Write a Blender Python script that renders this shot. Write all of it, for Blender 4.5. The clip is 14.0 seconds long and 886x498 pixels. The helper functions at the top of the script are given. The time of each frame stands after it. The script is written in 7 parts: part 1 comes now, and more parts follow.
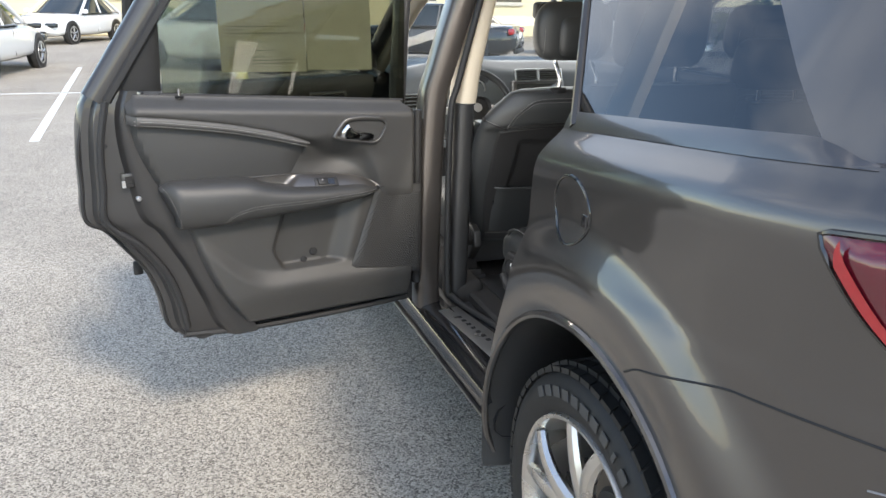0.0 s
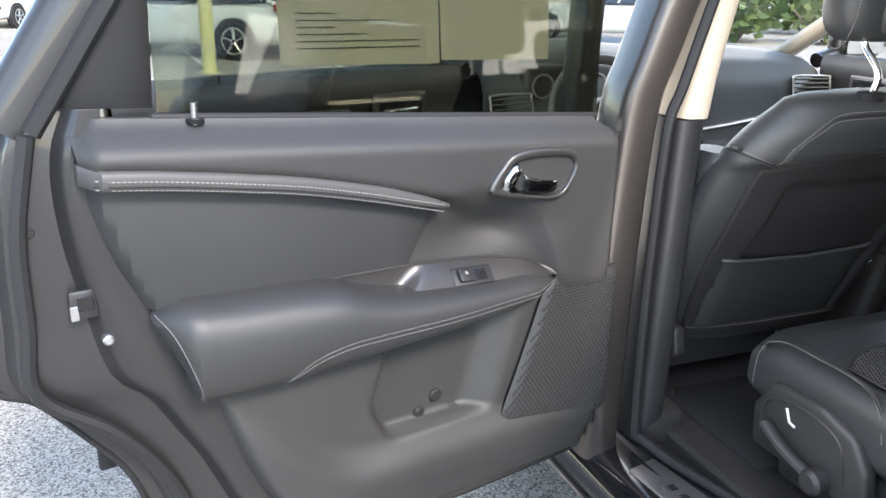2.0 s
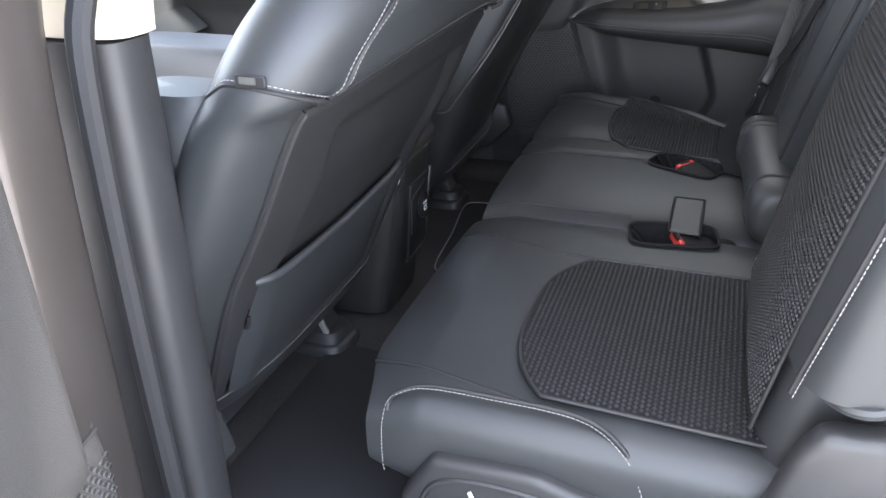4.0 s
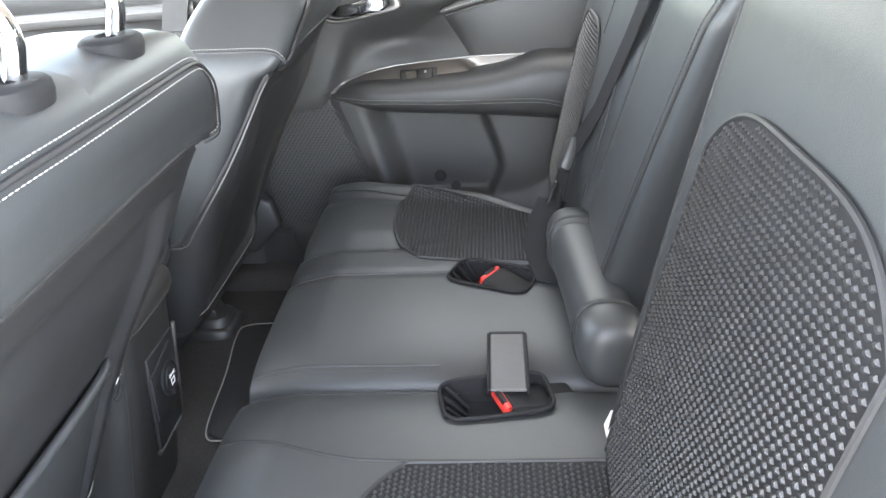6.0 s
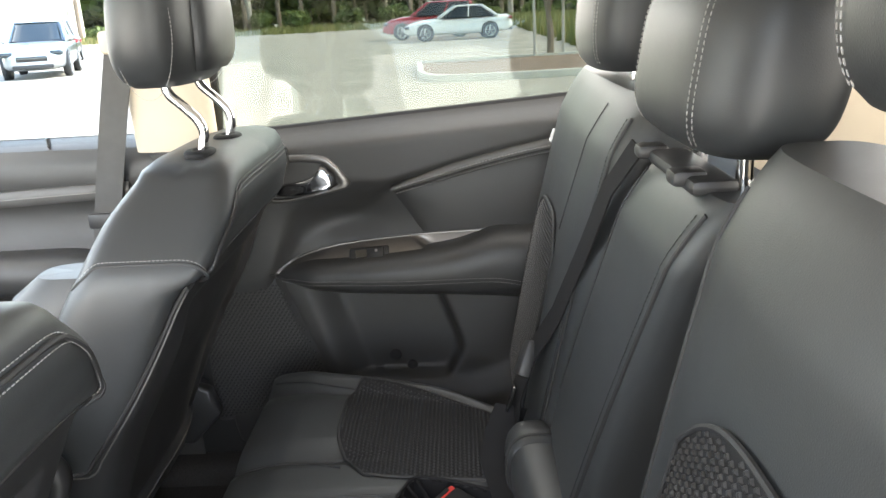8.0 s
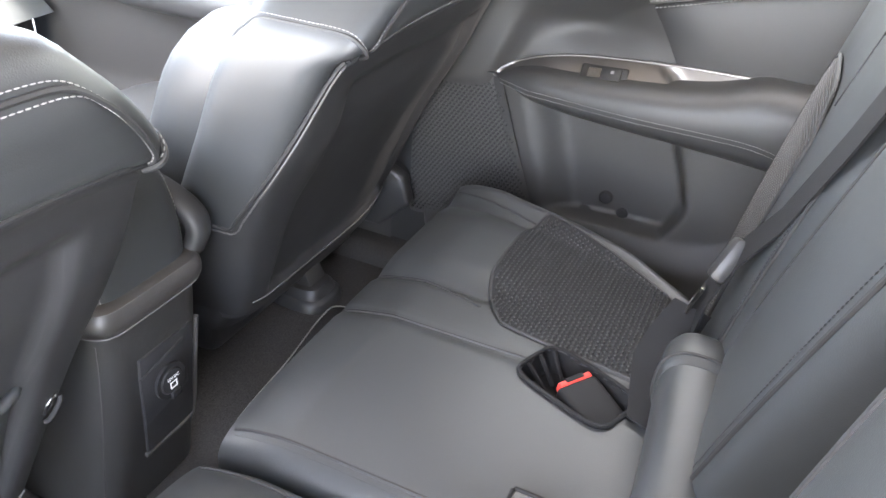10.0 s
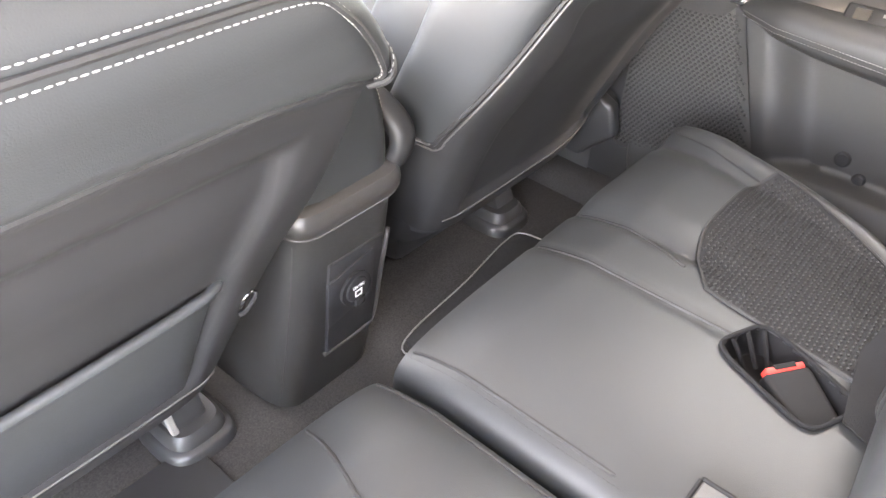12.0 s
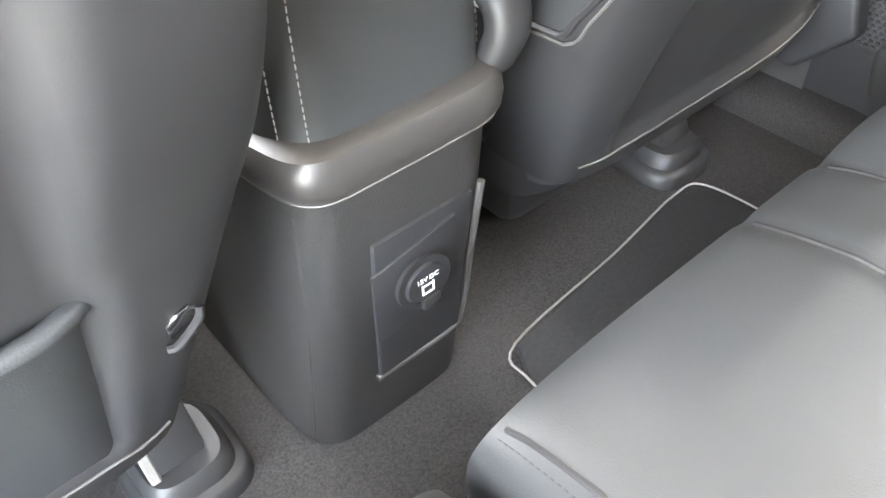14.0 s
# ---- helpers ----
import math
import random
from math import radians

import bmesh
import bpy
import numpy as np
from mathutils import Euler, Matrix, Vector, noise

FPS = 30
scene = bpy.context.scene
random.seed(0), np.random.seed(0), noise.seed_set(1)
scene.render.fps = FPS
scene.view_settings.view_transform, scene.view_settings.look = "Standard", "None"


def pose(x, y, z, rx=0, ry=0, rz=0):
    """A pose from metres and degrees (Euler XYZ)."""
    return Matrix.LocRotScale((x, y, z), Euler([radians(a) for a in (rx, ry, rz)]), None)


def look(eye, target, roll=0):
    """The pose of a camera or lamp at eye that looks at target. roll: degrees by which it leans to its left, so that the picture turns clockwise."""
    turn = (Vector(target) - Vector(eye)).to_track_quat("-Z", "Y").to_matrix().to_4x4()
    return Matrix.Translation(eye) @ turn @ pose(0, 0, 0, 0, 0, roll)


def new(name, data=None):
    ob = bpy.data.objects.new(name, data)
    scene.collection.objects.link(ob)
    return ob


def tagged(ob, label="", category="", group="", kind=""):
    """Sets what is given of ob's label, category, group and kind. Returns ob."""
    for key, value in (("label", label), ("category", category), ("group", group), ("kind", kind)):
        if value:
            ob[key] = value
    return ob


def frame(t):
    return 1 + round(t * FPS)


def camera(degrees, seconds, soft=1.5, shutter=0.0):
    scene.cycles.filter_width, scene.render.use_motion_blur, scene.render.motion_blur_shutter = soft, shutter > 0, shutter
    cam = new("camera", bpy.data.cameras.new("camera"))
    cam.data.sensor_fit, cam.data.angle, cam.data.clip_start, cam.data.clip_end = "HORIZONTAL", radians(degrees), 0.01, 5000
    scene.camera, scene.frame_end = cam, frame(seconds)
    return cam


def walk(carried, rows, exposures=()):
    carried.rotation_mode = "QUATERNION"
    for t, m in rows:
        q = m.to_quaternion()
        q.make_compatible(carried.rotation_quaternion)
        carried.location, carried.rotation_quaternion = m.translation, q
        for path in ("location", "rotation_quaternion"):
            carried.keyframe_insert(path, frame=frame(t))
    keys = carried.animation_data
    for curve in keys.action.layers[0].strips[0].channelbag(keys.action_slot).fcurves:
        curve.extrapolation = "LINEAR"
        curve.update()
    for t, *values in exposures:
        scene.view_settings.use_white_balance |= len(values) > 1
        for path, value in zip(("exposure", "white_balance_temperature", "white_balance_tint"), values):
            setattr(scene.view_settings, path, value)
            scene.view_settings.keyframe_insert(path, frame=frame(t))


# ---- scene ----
cam = camera(59.3, 14.0)
PATH = [
    (0, (-1.641, -2.551, 1.498), (-1.039, -0.743, 0.891), 1.0),
    (0.5, (-1.703, -2.229, 1.469), (-1.099, -0.421, 0.865), 1.7),
    (1, (-1.719, -1.898, 1.443), (-1.089, -0.097, 0.843), 2.1),
    (1.1, (-1.701, -1.819, 1.446), (-1.078, -0.018, 0.84), 1.8),
    (1.5, (-1.713, -1.569, 1.43), (-1.089, 0.234, 0.831), 2.3),
    (2, (-1.716, -1.261, 1.398), (-1.026, 0.505, 0.759), 1.2),
    (2.5, (-1.643, -0.971, 1.387), (-0.829, 0.713, 0.679), 1.6),
    (3, (-1.542, -0.74, 1.347), (-0.473, 0.729, 0.51), 1.4),
    (3.5, (-1.423, -0.572, 1.332), (0.041, 0.459, 0.442), 0.3),
    (4, (-1.257, -0.508, 1.304), (0.407, 0.105, 0.379), -1.2),
    (4.2, (-1.194, -0.487, 1.291), (0.508, -0.025, 0.349), -1.3),
    (6.3, (-0.878, -0.474, 1.352), (0.948, -0.414, 0.539), -2.3),
    (6.5, (-0.869, -0.473, 1.375), (1.003, -0.432, 0.671), -2.5),
    (7, (-0.852, -0.47, 1.413), (1.077, -0.451, 0.885), -3.2),
    (7.2, (-0.843, -0.47, 1.414), (1.087, -0.461, 0.889), -3.4),
    (9.3, (-0.561, -0.601, 1.353), (1.209, -0.215, 0.506), -1.2),
    (9.5, (-0.553, -0.589, 1.35), (1.182, -0.102, 0.483), -0.2),
    (10, (-0.534, -0.589, 1.357), (1.029, 0.083, 0.307), 4.0),
    (10.5, (-0.529, -0.599, 1.365), (0.777, 0.381, 0.21), 2.7),
    (11, (-0.513, -0.6, 1.367), (0.711, 0.411, 0.151), 3.6),
    (11.5, (-0.516, -0.578, 1.368), (0.722, 0.393, 0.134), 5.0),
    (12, (-0.501, -0.526, 1.344), (0.729, 0.427, 0.088), 4.3),
    (12.5, (-0.431, -0.48, 1.306), (0.677, 0.557, 0.003), 0.9),
    (13, (-0.395, -0.421, 1.224), (0.626, 0.671, -0.104), -0.8),
    (13.5, (-0.329, -0.367, 1.142), (0.652, 0.721, -0.218), -0.9),
    (14, (-0.233, -0.326, 1.11), (0.657, 0.8, -0.282), -2.9),
]
walk(cam, [(t, look(eye, target, roll)) for t, eye, target, roll in PATH],
     [(0, 1.45, 7250, 10), (1, 1.55, 7200, 11), (2, 2.1, 6800, 12), (2.5, 2.4, 6850, 11), (3, 2.7, 7150, 12), (3.5, 3.0, 6950, 12), (4, 3.1, 6400, 14), (6.3, 4.5, 6700, 10), (7.2, 3.2, 7400, 10), (9.3, 3.9, 6350, 10), (10.5, 5.35, 7100, 17), (12, 5.55, 7350, 17), (13, 5.85, 7200, 13), (14, 6.1, 7100, 10)])

# ---- light ----
world = bpy.data.worlds.new("sky")
scene.world = world
world.use_nodes = True
wn = world.node_tree
wn.nodes.clear()
sky = wn.nodes.new("ShaderNodeTexSky")
sky.sky_type, sky.sun_disc = "NISHITA", False
sky.sun_elevation, sky.sun_rotation = radians(40), radians(168)
sky.air_density, sky.dust_density, sky.ozone_density = 1.0, 0.3, 2.2
# thin broken cloud over the whole sky
geo = wn.nodes.new("ShaderNodeTexCoord")
cloud = wn.nodes.new("ShaderNodeTexNoise")
cloud.inputs["Scale"].default_value, cloud.inputs["Detail"].default_value = 2.2, 7
wn.links.new(geo.outputs["Generated"], cloud.inputs["Vector"])
cr = wn.nodes.new("ShaderNodeMapRange")
cr.inputs[1].default_value, cr.inputs[2].default_value, cr.inputs[3].default_value, cr.inputs[4].default_value = 0.50, 0.80, 0.0, 0.50
wn.links.new(cloud.outputs["Fac"], cr.inputs[0])
cm = wn.nodes.new("ShaderNodeMix")
cm.data_type = "RGBA"
cm.inputs[7].default_value = (13.0, 13.2, 13.6, 1)
wn.links.new(cr.outputs[0], cm.inputs[0])
wn.links.new(sky.outputs[0], cm.inputs[6])
bg = wn.nodes.new("ShaderNodeBackground")
bg.inputs[1].default_value = 0.15
wo = wn.nodes.new("ShaderNodeOutputWorld")
wn.links.new(cm.outputs[2], bg.inputs[0])
wn.links.new(bg.outputs[0], wo.inputs[0])

sun_data = bpy.data.lights.new("sun", "SUN")
sun_data.energy, sun_data.angle, sun_data.color = 1.35, radians(9), (1.0, 0.94, 0.86)
sun = new("sun", sun_data)
SUN_WAY = Vector((-0.22, 0.97, -0.84))
sun.matrix_world = look((0, 0, 30), Vector((0, 0, 30)) + SUN_WAY)


def opening(name, eye, target, w, h, watts):
    """The sky's light through an opening of the cabin."""
    d = bpy.data.lights.new(name, "AREA")
    d.shape, d.size, d.size_y, d.energy, d.color = "RECTANGLE", w, h, watts, (1.0, 0.985, 0.96)
    ob = new(name, d)
    ob.matrix_world = look(eye, target)
    return ob


opening("door_opening_light", (-0.79, -0.48, 1.12), (0.35, 0.0, 0.82), 0.72, 0.75, 1.15)
opening("front_door_opening_light", (-0.80, 0.55, 1.12), (0.4, 0.30, 0.75), 0.80, 0.75, 2.6)
opening("side_window_light", (0.74, -0.45, 1.40), (-0.2, -0.3, 0.75), 0.90, 0.36, 0.55)
opening("front_window_light", (0.74, 0.50, 1.38), (0.0, 0.2, 0.70), 0.80, 0.36, 0.4)
for side in (-1, 1):
    opening("quarter_window_light", (side * 0.65, -1.42, 1.42), (0.0, 0.1, 0.80), 0.50, 0.24, 0.80)
opening("windscreen_light", (0, 1.10, 1.40), (0, 0.0, 0.85), 1.2, 0.50, 1.8)


# ---- materials ----
def material(name, colour, rough=0.5, metal=0.0, vary=0.15, scale=8.0, fine=0.0, fine_scale=400.0, coat=0.0, spec=0.5, rough_vary=0.08):
    """A surface with broad and fine variation of colour, gloss and relief, at real-world size."""
    m = bpy.data.materials.new(name)
    m.use_nodes = True
    nt = m.node_tree
    b = nt.nodes["Principled BSDF"]
    tc = nt.nodes.new("ShaderNodeTexCoord")
    n1 = nt.nodes.new("ShaderNodeTexNoise")
    n1.inputs["Scale"].default_value, n1.inputs["Detail"].default_value = scale, 5
    n2 = nt.nodes.new("ShaderNodeTexNoise")
    n2.inputs["Scale"].default_value, n2.inputs["Detail"].default_value = fine_scale, 3
    for n in (n1, n2):
        nt.links.new(tc.outputs["Object"], n.inputs["Vector"])
    mix = nt.nodes.new("ShaderNodeMix")
    mix.data_type = "RGBA"
    mix.inputs[6].default_value = (*[c * (1 - vary) for c in colour], 1)
    mix.inputs[7].default_value = (*[min(1, c * (1 + vary)) for c in colour], 1)
    nt.links.new(n1.outputs["Fac"], mix.inputs[0])
    nt.links.new(mix.outputs[2], b.inputs["Base Color"])
    mr = nt.nodes.new("ShaderNodeMapRange")
    mr.inputs[3].default_value, mr.inputs[4].default_value = max(0.02, rough - rough_vary), min(1, rough + rough_vary)
    nt.links.new(n1.outputs["Fac"], mr.inputs[0])
    nt.links.new(mr.outputs[0], b.inputs["Roughness"])
    b.inputs["Metallic"].default_value = metal
    b.inputs["Coat Weight"].default_value, b.inputs["Coat Roughness"].default_value = coat, 0.04
    b.inputs["Specular IOR Level"].default_value = spec
    if fine:
        bump = nt.nodes.new("ShaderNodeBump")
        bump.inputs["Strength"].default_value, bump.inputs["Distance"].default_value = fine, 0.001
        nt.links.new(n2.outputs["Fac"], bump.inputs["Height"])
        nt.links.new(bump.outputs[0], b.inputs["Normal"])
    return m


def leather(name, colour, rough=0.42, grain=0.16):
    """Grained hide: small cells with creases, and broad wear in the gloss."""
    m = material(name, colour, rough, 0, 0.12, 6, 0, coat=0.0)
    nt = m.node_tree
    b = nt.nodes["Principled BSDF"]
    tc = nt.nodes.new("ShaderNodeTexCoord")
    v = nt.nodes.new("ShaderNodeTexVoronoi")
    v.feature = "DISTANCE_TO_EDGE"
    v.inputs["Scale"].default_value = 520
    n = nt.nodes.new("ShaderNodeTexNoise")
    n.inputs["Scale"].default_value, n.inputs["Detail"].default_value = 28, 4
    nt.links.new(tc.outputs["Object"], v.inputs["Vector"])
    nt.links.new(tc.outputs["Object"], n.inputs["Vector"])
    b1 = nt.nodes.new("ShaderNodeBump")
    b1.inputs["Strength"].default_value, b1.inputs["Distance"].default_value = 0.07, 0.004
    b2 = nt.nodes.new("ShaderNodeBump")
    b2.inputs["Strength"].default_value, b2.inputs["Distance"].default_value = grain, 0.0008
    nt.links.new(n.outputs["Fac"], b1.inputs["Height"])
    nt.links.new(v.outputs["Distance"], b2.inputs["Height"])
    nt.links.new(b1.outputs[0], b2.inputs["Normal"])
    nt.links.new(b2.outputs[0], b.inputs["Normal"])
    return m


def glass(name, tint, through_it=0.7, rough=0.0, mirror=0.03):
    """A pane: mirror-like by Fresnel, clear or tinted through."""
    m = bpy.data.materials.new(name)
    m.use_nodes = True
    nt = m.node_tree
    nt.nodes.clear()
    out = nt.nodes.new("ShaderNodeOutputMaterial")
    tr = nt.nodes.new("ShaderNodeBsdfTransparent")
    tr.inputs[0].default_value = (*[c * through_it for c in tint], 1)
    gl = nt.nodes.new("ShaderNodeBsdfGlossy")
    gl.inputs[1].default_value = rough
    lw = nt.nodes.new("ShaderNodeLayerWeight")
    lw.inputs[0].default_value = 0.5
    pw = nt.nodes.new("ShaderNodeMath")
    pw.operation = "POWER"
    pw.inputs[1].default_value = 4.0
    fr = nt.nodes.new("ShaderNodeMath")
    fr.operation, fr.use_clamp = "MULTIPLY_ADD", True
    fr.inputs[1].default_value, fr.inputs[2].default_value = 0.9, mirror
    nt.links.new(lw.outputs["Facing"], pw.inputs[0])
    nt.links.new(pw.outputs[0], fr.inputs[0])
    mx = nt.nodes.new("ShaderNodeMixShader")
    nt.links.new(fr.outputs[0], mx.inputs[0])
    nt.links.new(tr.outputs[0], mx.inputs[1])
    nt.links.new(gl.outputs[0], mx.inputs[2])
    nt.links.new(mx.outputs[0], out.inputs[0])
    return m


def asphalt(name, dark, light, stone):
    """Worn asphalt with pale stones showing, and broad stains."""
    m = material(name, light, 0.9, 0, 0.1, 0.35, 0, spec=0.25)
    nt = m.node_tree
    b = nt.nodes["Principled BSDF"]
    tc = nt.nodes.new("ShaderNodeTexCoord")
    v = nt.nodes.new("ShaderNodeTexVoronoi")
    v.inputs["Scale"].default_value = stone
    nt.links.new(tc.outputs["Object"], v.inputs["Vector"])
    hsv = nt.nodes.new("ShaderNodeSeparateColor")
    nt.links.new(v.outputs["Color"], hsv.inputs[0])
    ramp = nt.nodes.new("ShaderNodeValToRGB")
    e = ramp.color_ramp.elements
    e[0].position, e[0].color = 0.05, (*dark, 1)
    e[1].position, e[1].color = 1.0, (*[min(1, c * 1.6) for c in light], 1)
    mid = e.new(0.45)
    mid.color = (*light, 1)
    nt.links.new(hsv.outputs[0], ramp.inputs[0])
    n = nt.nodes.new("ShaderNodeTexNoise")
    n.inputs["Scale"].default_value, n.inputs["Detail"].default_value = 0.8, 6
    nt.links.new(tc.outputs["Object"], n.inputs["Vector"])
    r2 = nt.nodes.new("ShaderNodeMapRange")
    r2.inputs[1].default_value, r2.inputs[2].default_value, r2.inputs[3].default_value, r2.inputs[4].default_value = 0.3, 0.7, 0.82, 1.1
    nt.links.new(n.outputs["Fac"], r2.inputs[0])
    mx = nt.nodes.new("ShaderNodeMix")
    mx.data_type, mx.blend_type = "RGBA", "MULTIPLY"
    mx.inputs[0].default_value = 1
    nt.links.new(ramp.outputs[0], mx.inputs[6])
    nt.links.new(r2.outputs[0], mx.inputs[7])
    nt.links.new(mx.outputs[2], b.inputs["Base Color"])
    bump = nt.nodes.new("ShaderNodeBump")
    bump.inputs["Strength"].default_value, bump.inputs["Distance"].default_value = 0.6, 0.003
    bump.invert = True
    nt.links.new(v.outputs["Distance"], bump.inputs["Height"])
    nt.links.new(bump.outputs[0], b.inputs["Normal"])
    return m


def leafy(name, a, b_col):
    """Foliage: colour differs from clump to clump."""
    m = material(name, a, 0.6, 0, 0.3, 3, 0)
    nt = m.node_tree
    b = nt.nodes["Principled BSDF"]
    g = nt.nodes.new("ShaderNodeNewGeometry")
    mx = nt.nodes.new("ShaderNodeMix")
    mx.data_type = "RGBA"
    mx.inputs[6].default_value, mx.inputs[7].default_value = (*a, 1), (*b_col, 1)
    nt.links.new(g.outputs["Random Per Island"], mx.inputs[0])
    nt.links.new(mx.outputs[2], b.inputs["Base Color"])
    tl = nt.nodes.new("ShaderNodeBsdfTranslucent")
    nt.links.new(mx.outputs[2], tl.inputs[0])
    both = nt.nodes.new("ShaderNodeMixShader")
    both.inputs[0].default_value = 0.4
    nt.links.new(b.outputs[0], both.inputs[1])
    nt.links.new(tl.outputs[0], both.inputs[2])
    nt.links.new(both.outputs[0], nt.nodes["Material Output"].inputs[0])
    return m


ASPHALT = asphalt("worn asphalt", (0.145, 0.13, 0.113), (0.375, 0.338, 0.285), 170)
PAINT_LINE = material("road paint", (0.75, 0.74, 0.70), 0.8, 0, 0.12, 3, 0.3, 90)
KERB = material("kerb concrete", (0.55, 0.52, 0.46), 0.9, 0, 0.15, 3, 0.4, 90)
MULCH = material("mulch", (0.20, 0.13, 0.09), 0.95, 0, 0.4, 12, 0.8, 60)
BODY = material("granite metallic paint", (0.105, 0.097, 0.093), 0.30, 0.8, 0.06, 2, 0.06, 1800, coat=1.0, rough_vary=0.04)
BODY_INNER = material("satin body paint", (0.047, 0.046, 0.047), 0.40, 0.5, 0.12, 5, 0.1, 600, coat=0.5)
BLACK = material("black plastic", (0.026, 0.026, 0.027), 0.46, 0, 0.15, 12, 0.12, 900)
GLOSS_BLACK = material("gloss black", (0.012, 0.012, 0.013), 0.12, 0, 0.1, 5, coat=0.6)
RUBBER = material("rubber seal", (0.016, 0.016, 0.017), 0.65, 0, 0.15, 14, 0.2, 300)
TYRE = material("tyre rubber", (0.012, 0.012, 0.012), 0.62, 0, 0.25, 14, 0.4, 250)
TRIM = leather("door trim vinyl", (0.046, 0.045, 0.044), 0.46, 0.55)
TRIM_SOFT = leather("soft trim vinyl", (0.040, 0.040, 0.040), 0.45, 0.3)
BAND = leather("grey stitched vinyl", (0.078, 0.075, 0.072), 0.45)
LEATHER = leather("black leather", (0.027, 0.029, 0.0305), 0.45)
SHELL = material("black vinyl shell", (0.019, 0.019, 0.020), 0.50, 0, 0.15, 10, 0.05, 900, spec=0.38)
CLOTH = material("mesh cloth", (0.014, 0.014, 0.015), 0.7, 0, 0.15, 10, 0.3, 900, spec=0.2)
KNOT = material("mesh cloth knots", (0.026, 0.026, 0.027), 0.36, 0, 0.3, 60, 0.3, 1200, spec=0.4)
CONSOLE = leather("grained console plastic", (0.022, 0.0215, 0.021), 0.38, 0.6)
CUP = material("dark satin metal", (0.15, 0.145, 0.14), 0.36, 0.8, 0.06, 8, 0.05, 900)
HATCH_TOP = material("dark hatch felt", (0.030, 0.030, 0.031), 0.9, 0, 0.4, 200, 0.6, 900, spec=0.2)
HATCH_EDGE = material("grey edge strip", (0.22, 0.21, 0.20), 0.5, 0, 0.08, 20)
PILLAR = material("satin pillar paint", (0.088, 0.078, 0.073), 0.33, 0.6, 0.1, 5, 0.08, 600, coat=0.5)
INSET = material("dark socket panel", (0.016, 0.016, 0.017), 0.42, 0, 0.1, 20, 0.2, 900)
COLLAR = material("satin dark plastic", (0.030, 0.028, 0.027), 0.40, 0.0, 0.05, 10, 0.12, 900, rough_vary=0.02)
SEAM = material("seam fold", (0.014, 0.014, 0.015), 0.6, 0, 0.15, 40, 0.2, 900)
THREAD = material("grey thread", (0.26, 0.255, 0.245), 0.7, 0, 0.15, 60, 0.3, 2000)
CARPET = material("dark carpet", (0.038, 0.036, 0.035), 0.95, 0, 0.98, 420, 1.0, 900, spec=0.15)
CHROME = material("chrome", (0.80, 0.80, 0.80), 0.09, 1.0, 0.04, 20, rough_vary=0.03)
# chrome with the dark cabin's reflection put into its base colour
DIMMED_CHROME = material("chrome dimmed for reflection", (0.45, 0.46, 0.475), 0.07, 1.0, 0.05, 20, rough_vary=0.03)
SATIN = material("satin bronze trim", (0.155, 0.146, 0.14), 0.34, 0.8, 0.06, 8, 0.05, 900)
SILVER = material("silver paint", (0.55, 0.55, 0.55), 0.3, 0.8, 0.05, 10)
ALLOY = material("alloy wheel", (0.62, 0.60, 0.57), 0.28, 0.9, 0.08, 8, 0.1, 500)
BEIGE = material("beige pillar plastic", (0.56, 0.48, 0.37), 0.7, 0, 0.06, 8, 0.2, 700)
HEADLINER = material("grey-beige headliner", (0.58, 0.54, 0.48), 0.95, 0, 0.06, 8, 0.4, 900)
RED_BTN = material("red plastic", (0.62, 0.045, 0.035), 0.4, 0, 0.1, 20)
WHITE_MARK = material("white print", (0.72, 0.72, 0.72), 0.5, 0, 0.04, 20)
LABEL = material("sewn label", (0.55, 0.55, 0.55), 0.6, 0, 0.3, 90)
WEB = material("seat-belt webbing", (0.015, 0.015, 0.016), 0.85, 0, 0.2, 60, 0.5, 900, spec=0.12)
BUCKLE = material("dull black plastic", (0.013, 0.013, 0.014), 0.65, 0, 0.15, 30, 0.1, 900, spec=0.18)
BELT_GREY = material("grey seat-belt webbing", (0.085, 0.083, 0.081), 0.75, 0, 0.15, 60, 0.6, 900, spec=0.3)
PAPER = material("window paper", (0.50, 0.50, 0.42), 0.85, 0, 0.05, 4)
PRINT = material("printed bars", (0.10, 0.11, 0.09), 0.8, 0, 0.1, 40)
GLASS_DOOR = glass("tinted door glass", (0.86, 0.89, 0.80), 0.56)
GLASS_CLEAR = glass("clear glass", (0.97, 0.99, 0.975), 0.985)
GLASS_DARK = glass("privacy glass", (0.22, 0.235, 0.25), 0.55, mirror=0.11)
RED_LENS = material("red lamp lens", (0.11, 0.006, 0.014), 0.12, 0, 0.15, 12, coat=1.0)
RED_BRIGHT = material("red reflector", (0.38, 0.016, 0.02), 0.2, 0, 0.1, 120, 0.3, 300, coat=1.0)
DASH = material("grey dashboard vinyl", (0.075, 0.083, 0.085), 0.5, 0, 0.08, 6, 0.3, 600)
SCREEN = material("dark screen", (0.03, 0.035, 0.035), 0.1, 0, 0.1, 5, coat=0.5)
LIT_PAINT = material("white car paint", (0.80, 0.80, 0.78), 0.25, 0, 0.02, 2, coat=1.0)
RED_PAINT = material("red car paint", (0.45, 0.03, 0.035), 0.25, 0, 0.05, 2, coat=1.0)
GREY_PAINT = material("silver car paint", (0.42, 0.45, 0.47), 0.3, 0.6, 0.05, 2, coat=1.0)
DARK_PAINT = material("dark car paint", (0.018, 0.02, 0.022), 0.25, 0, 0.05, 2, coat=1.0)
CAR_GLASS = material("dark car windows", (0.02, 0.028, 0.032), 0.06, 0, 0.2, 1, coat=0.4)
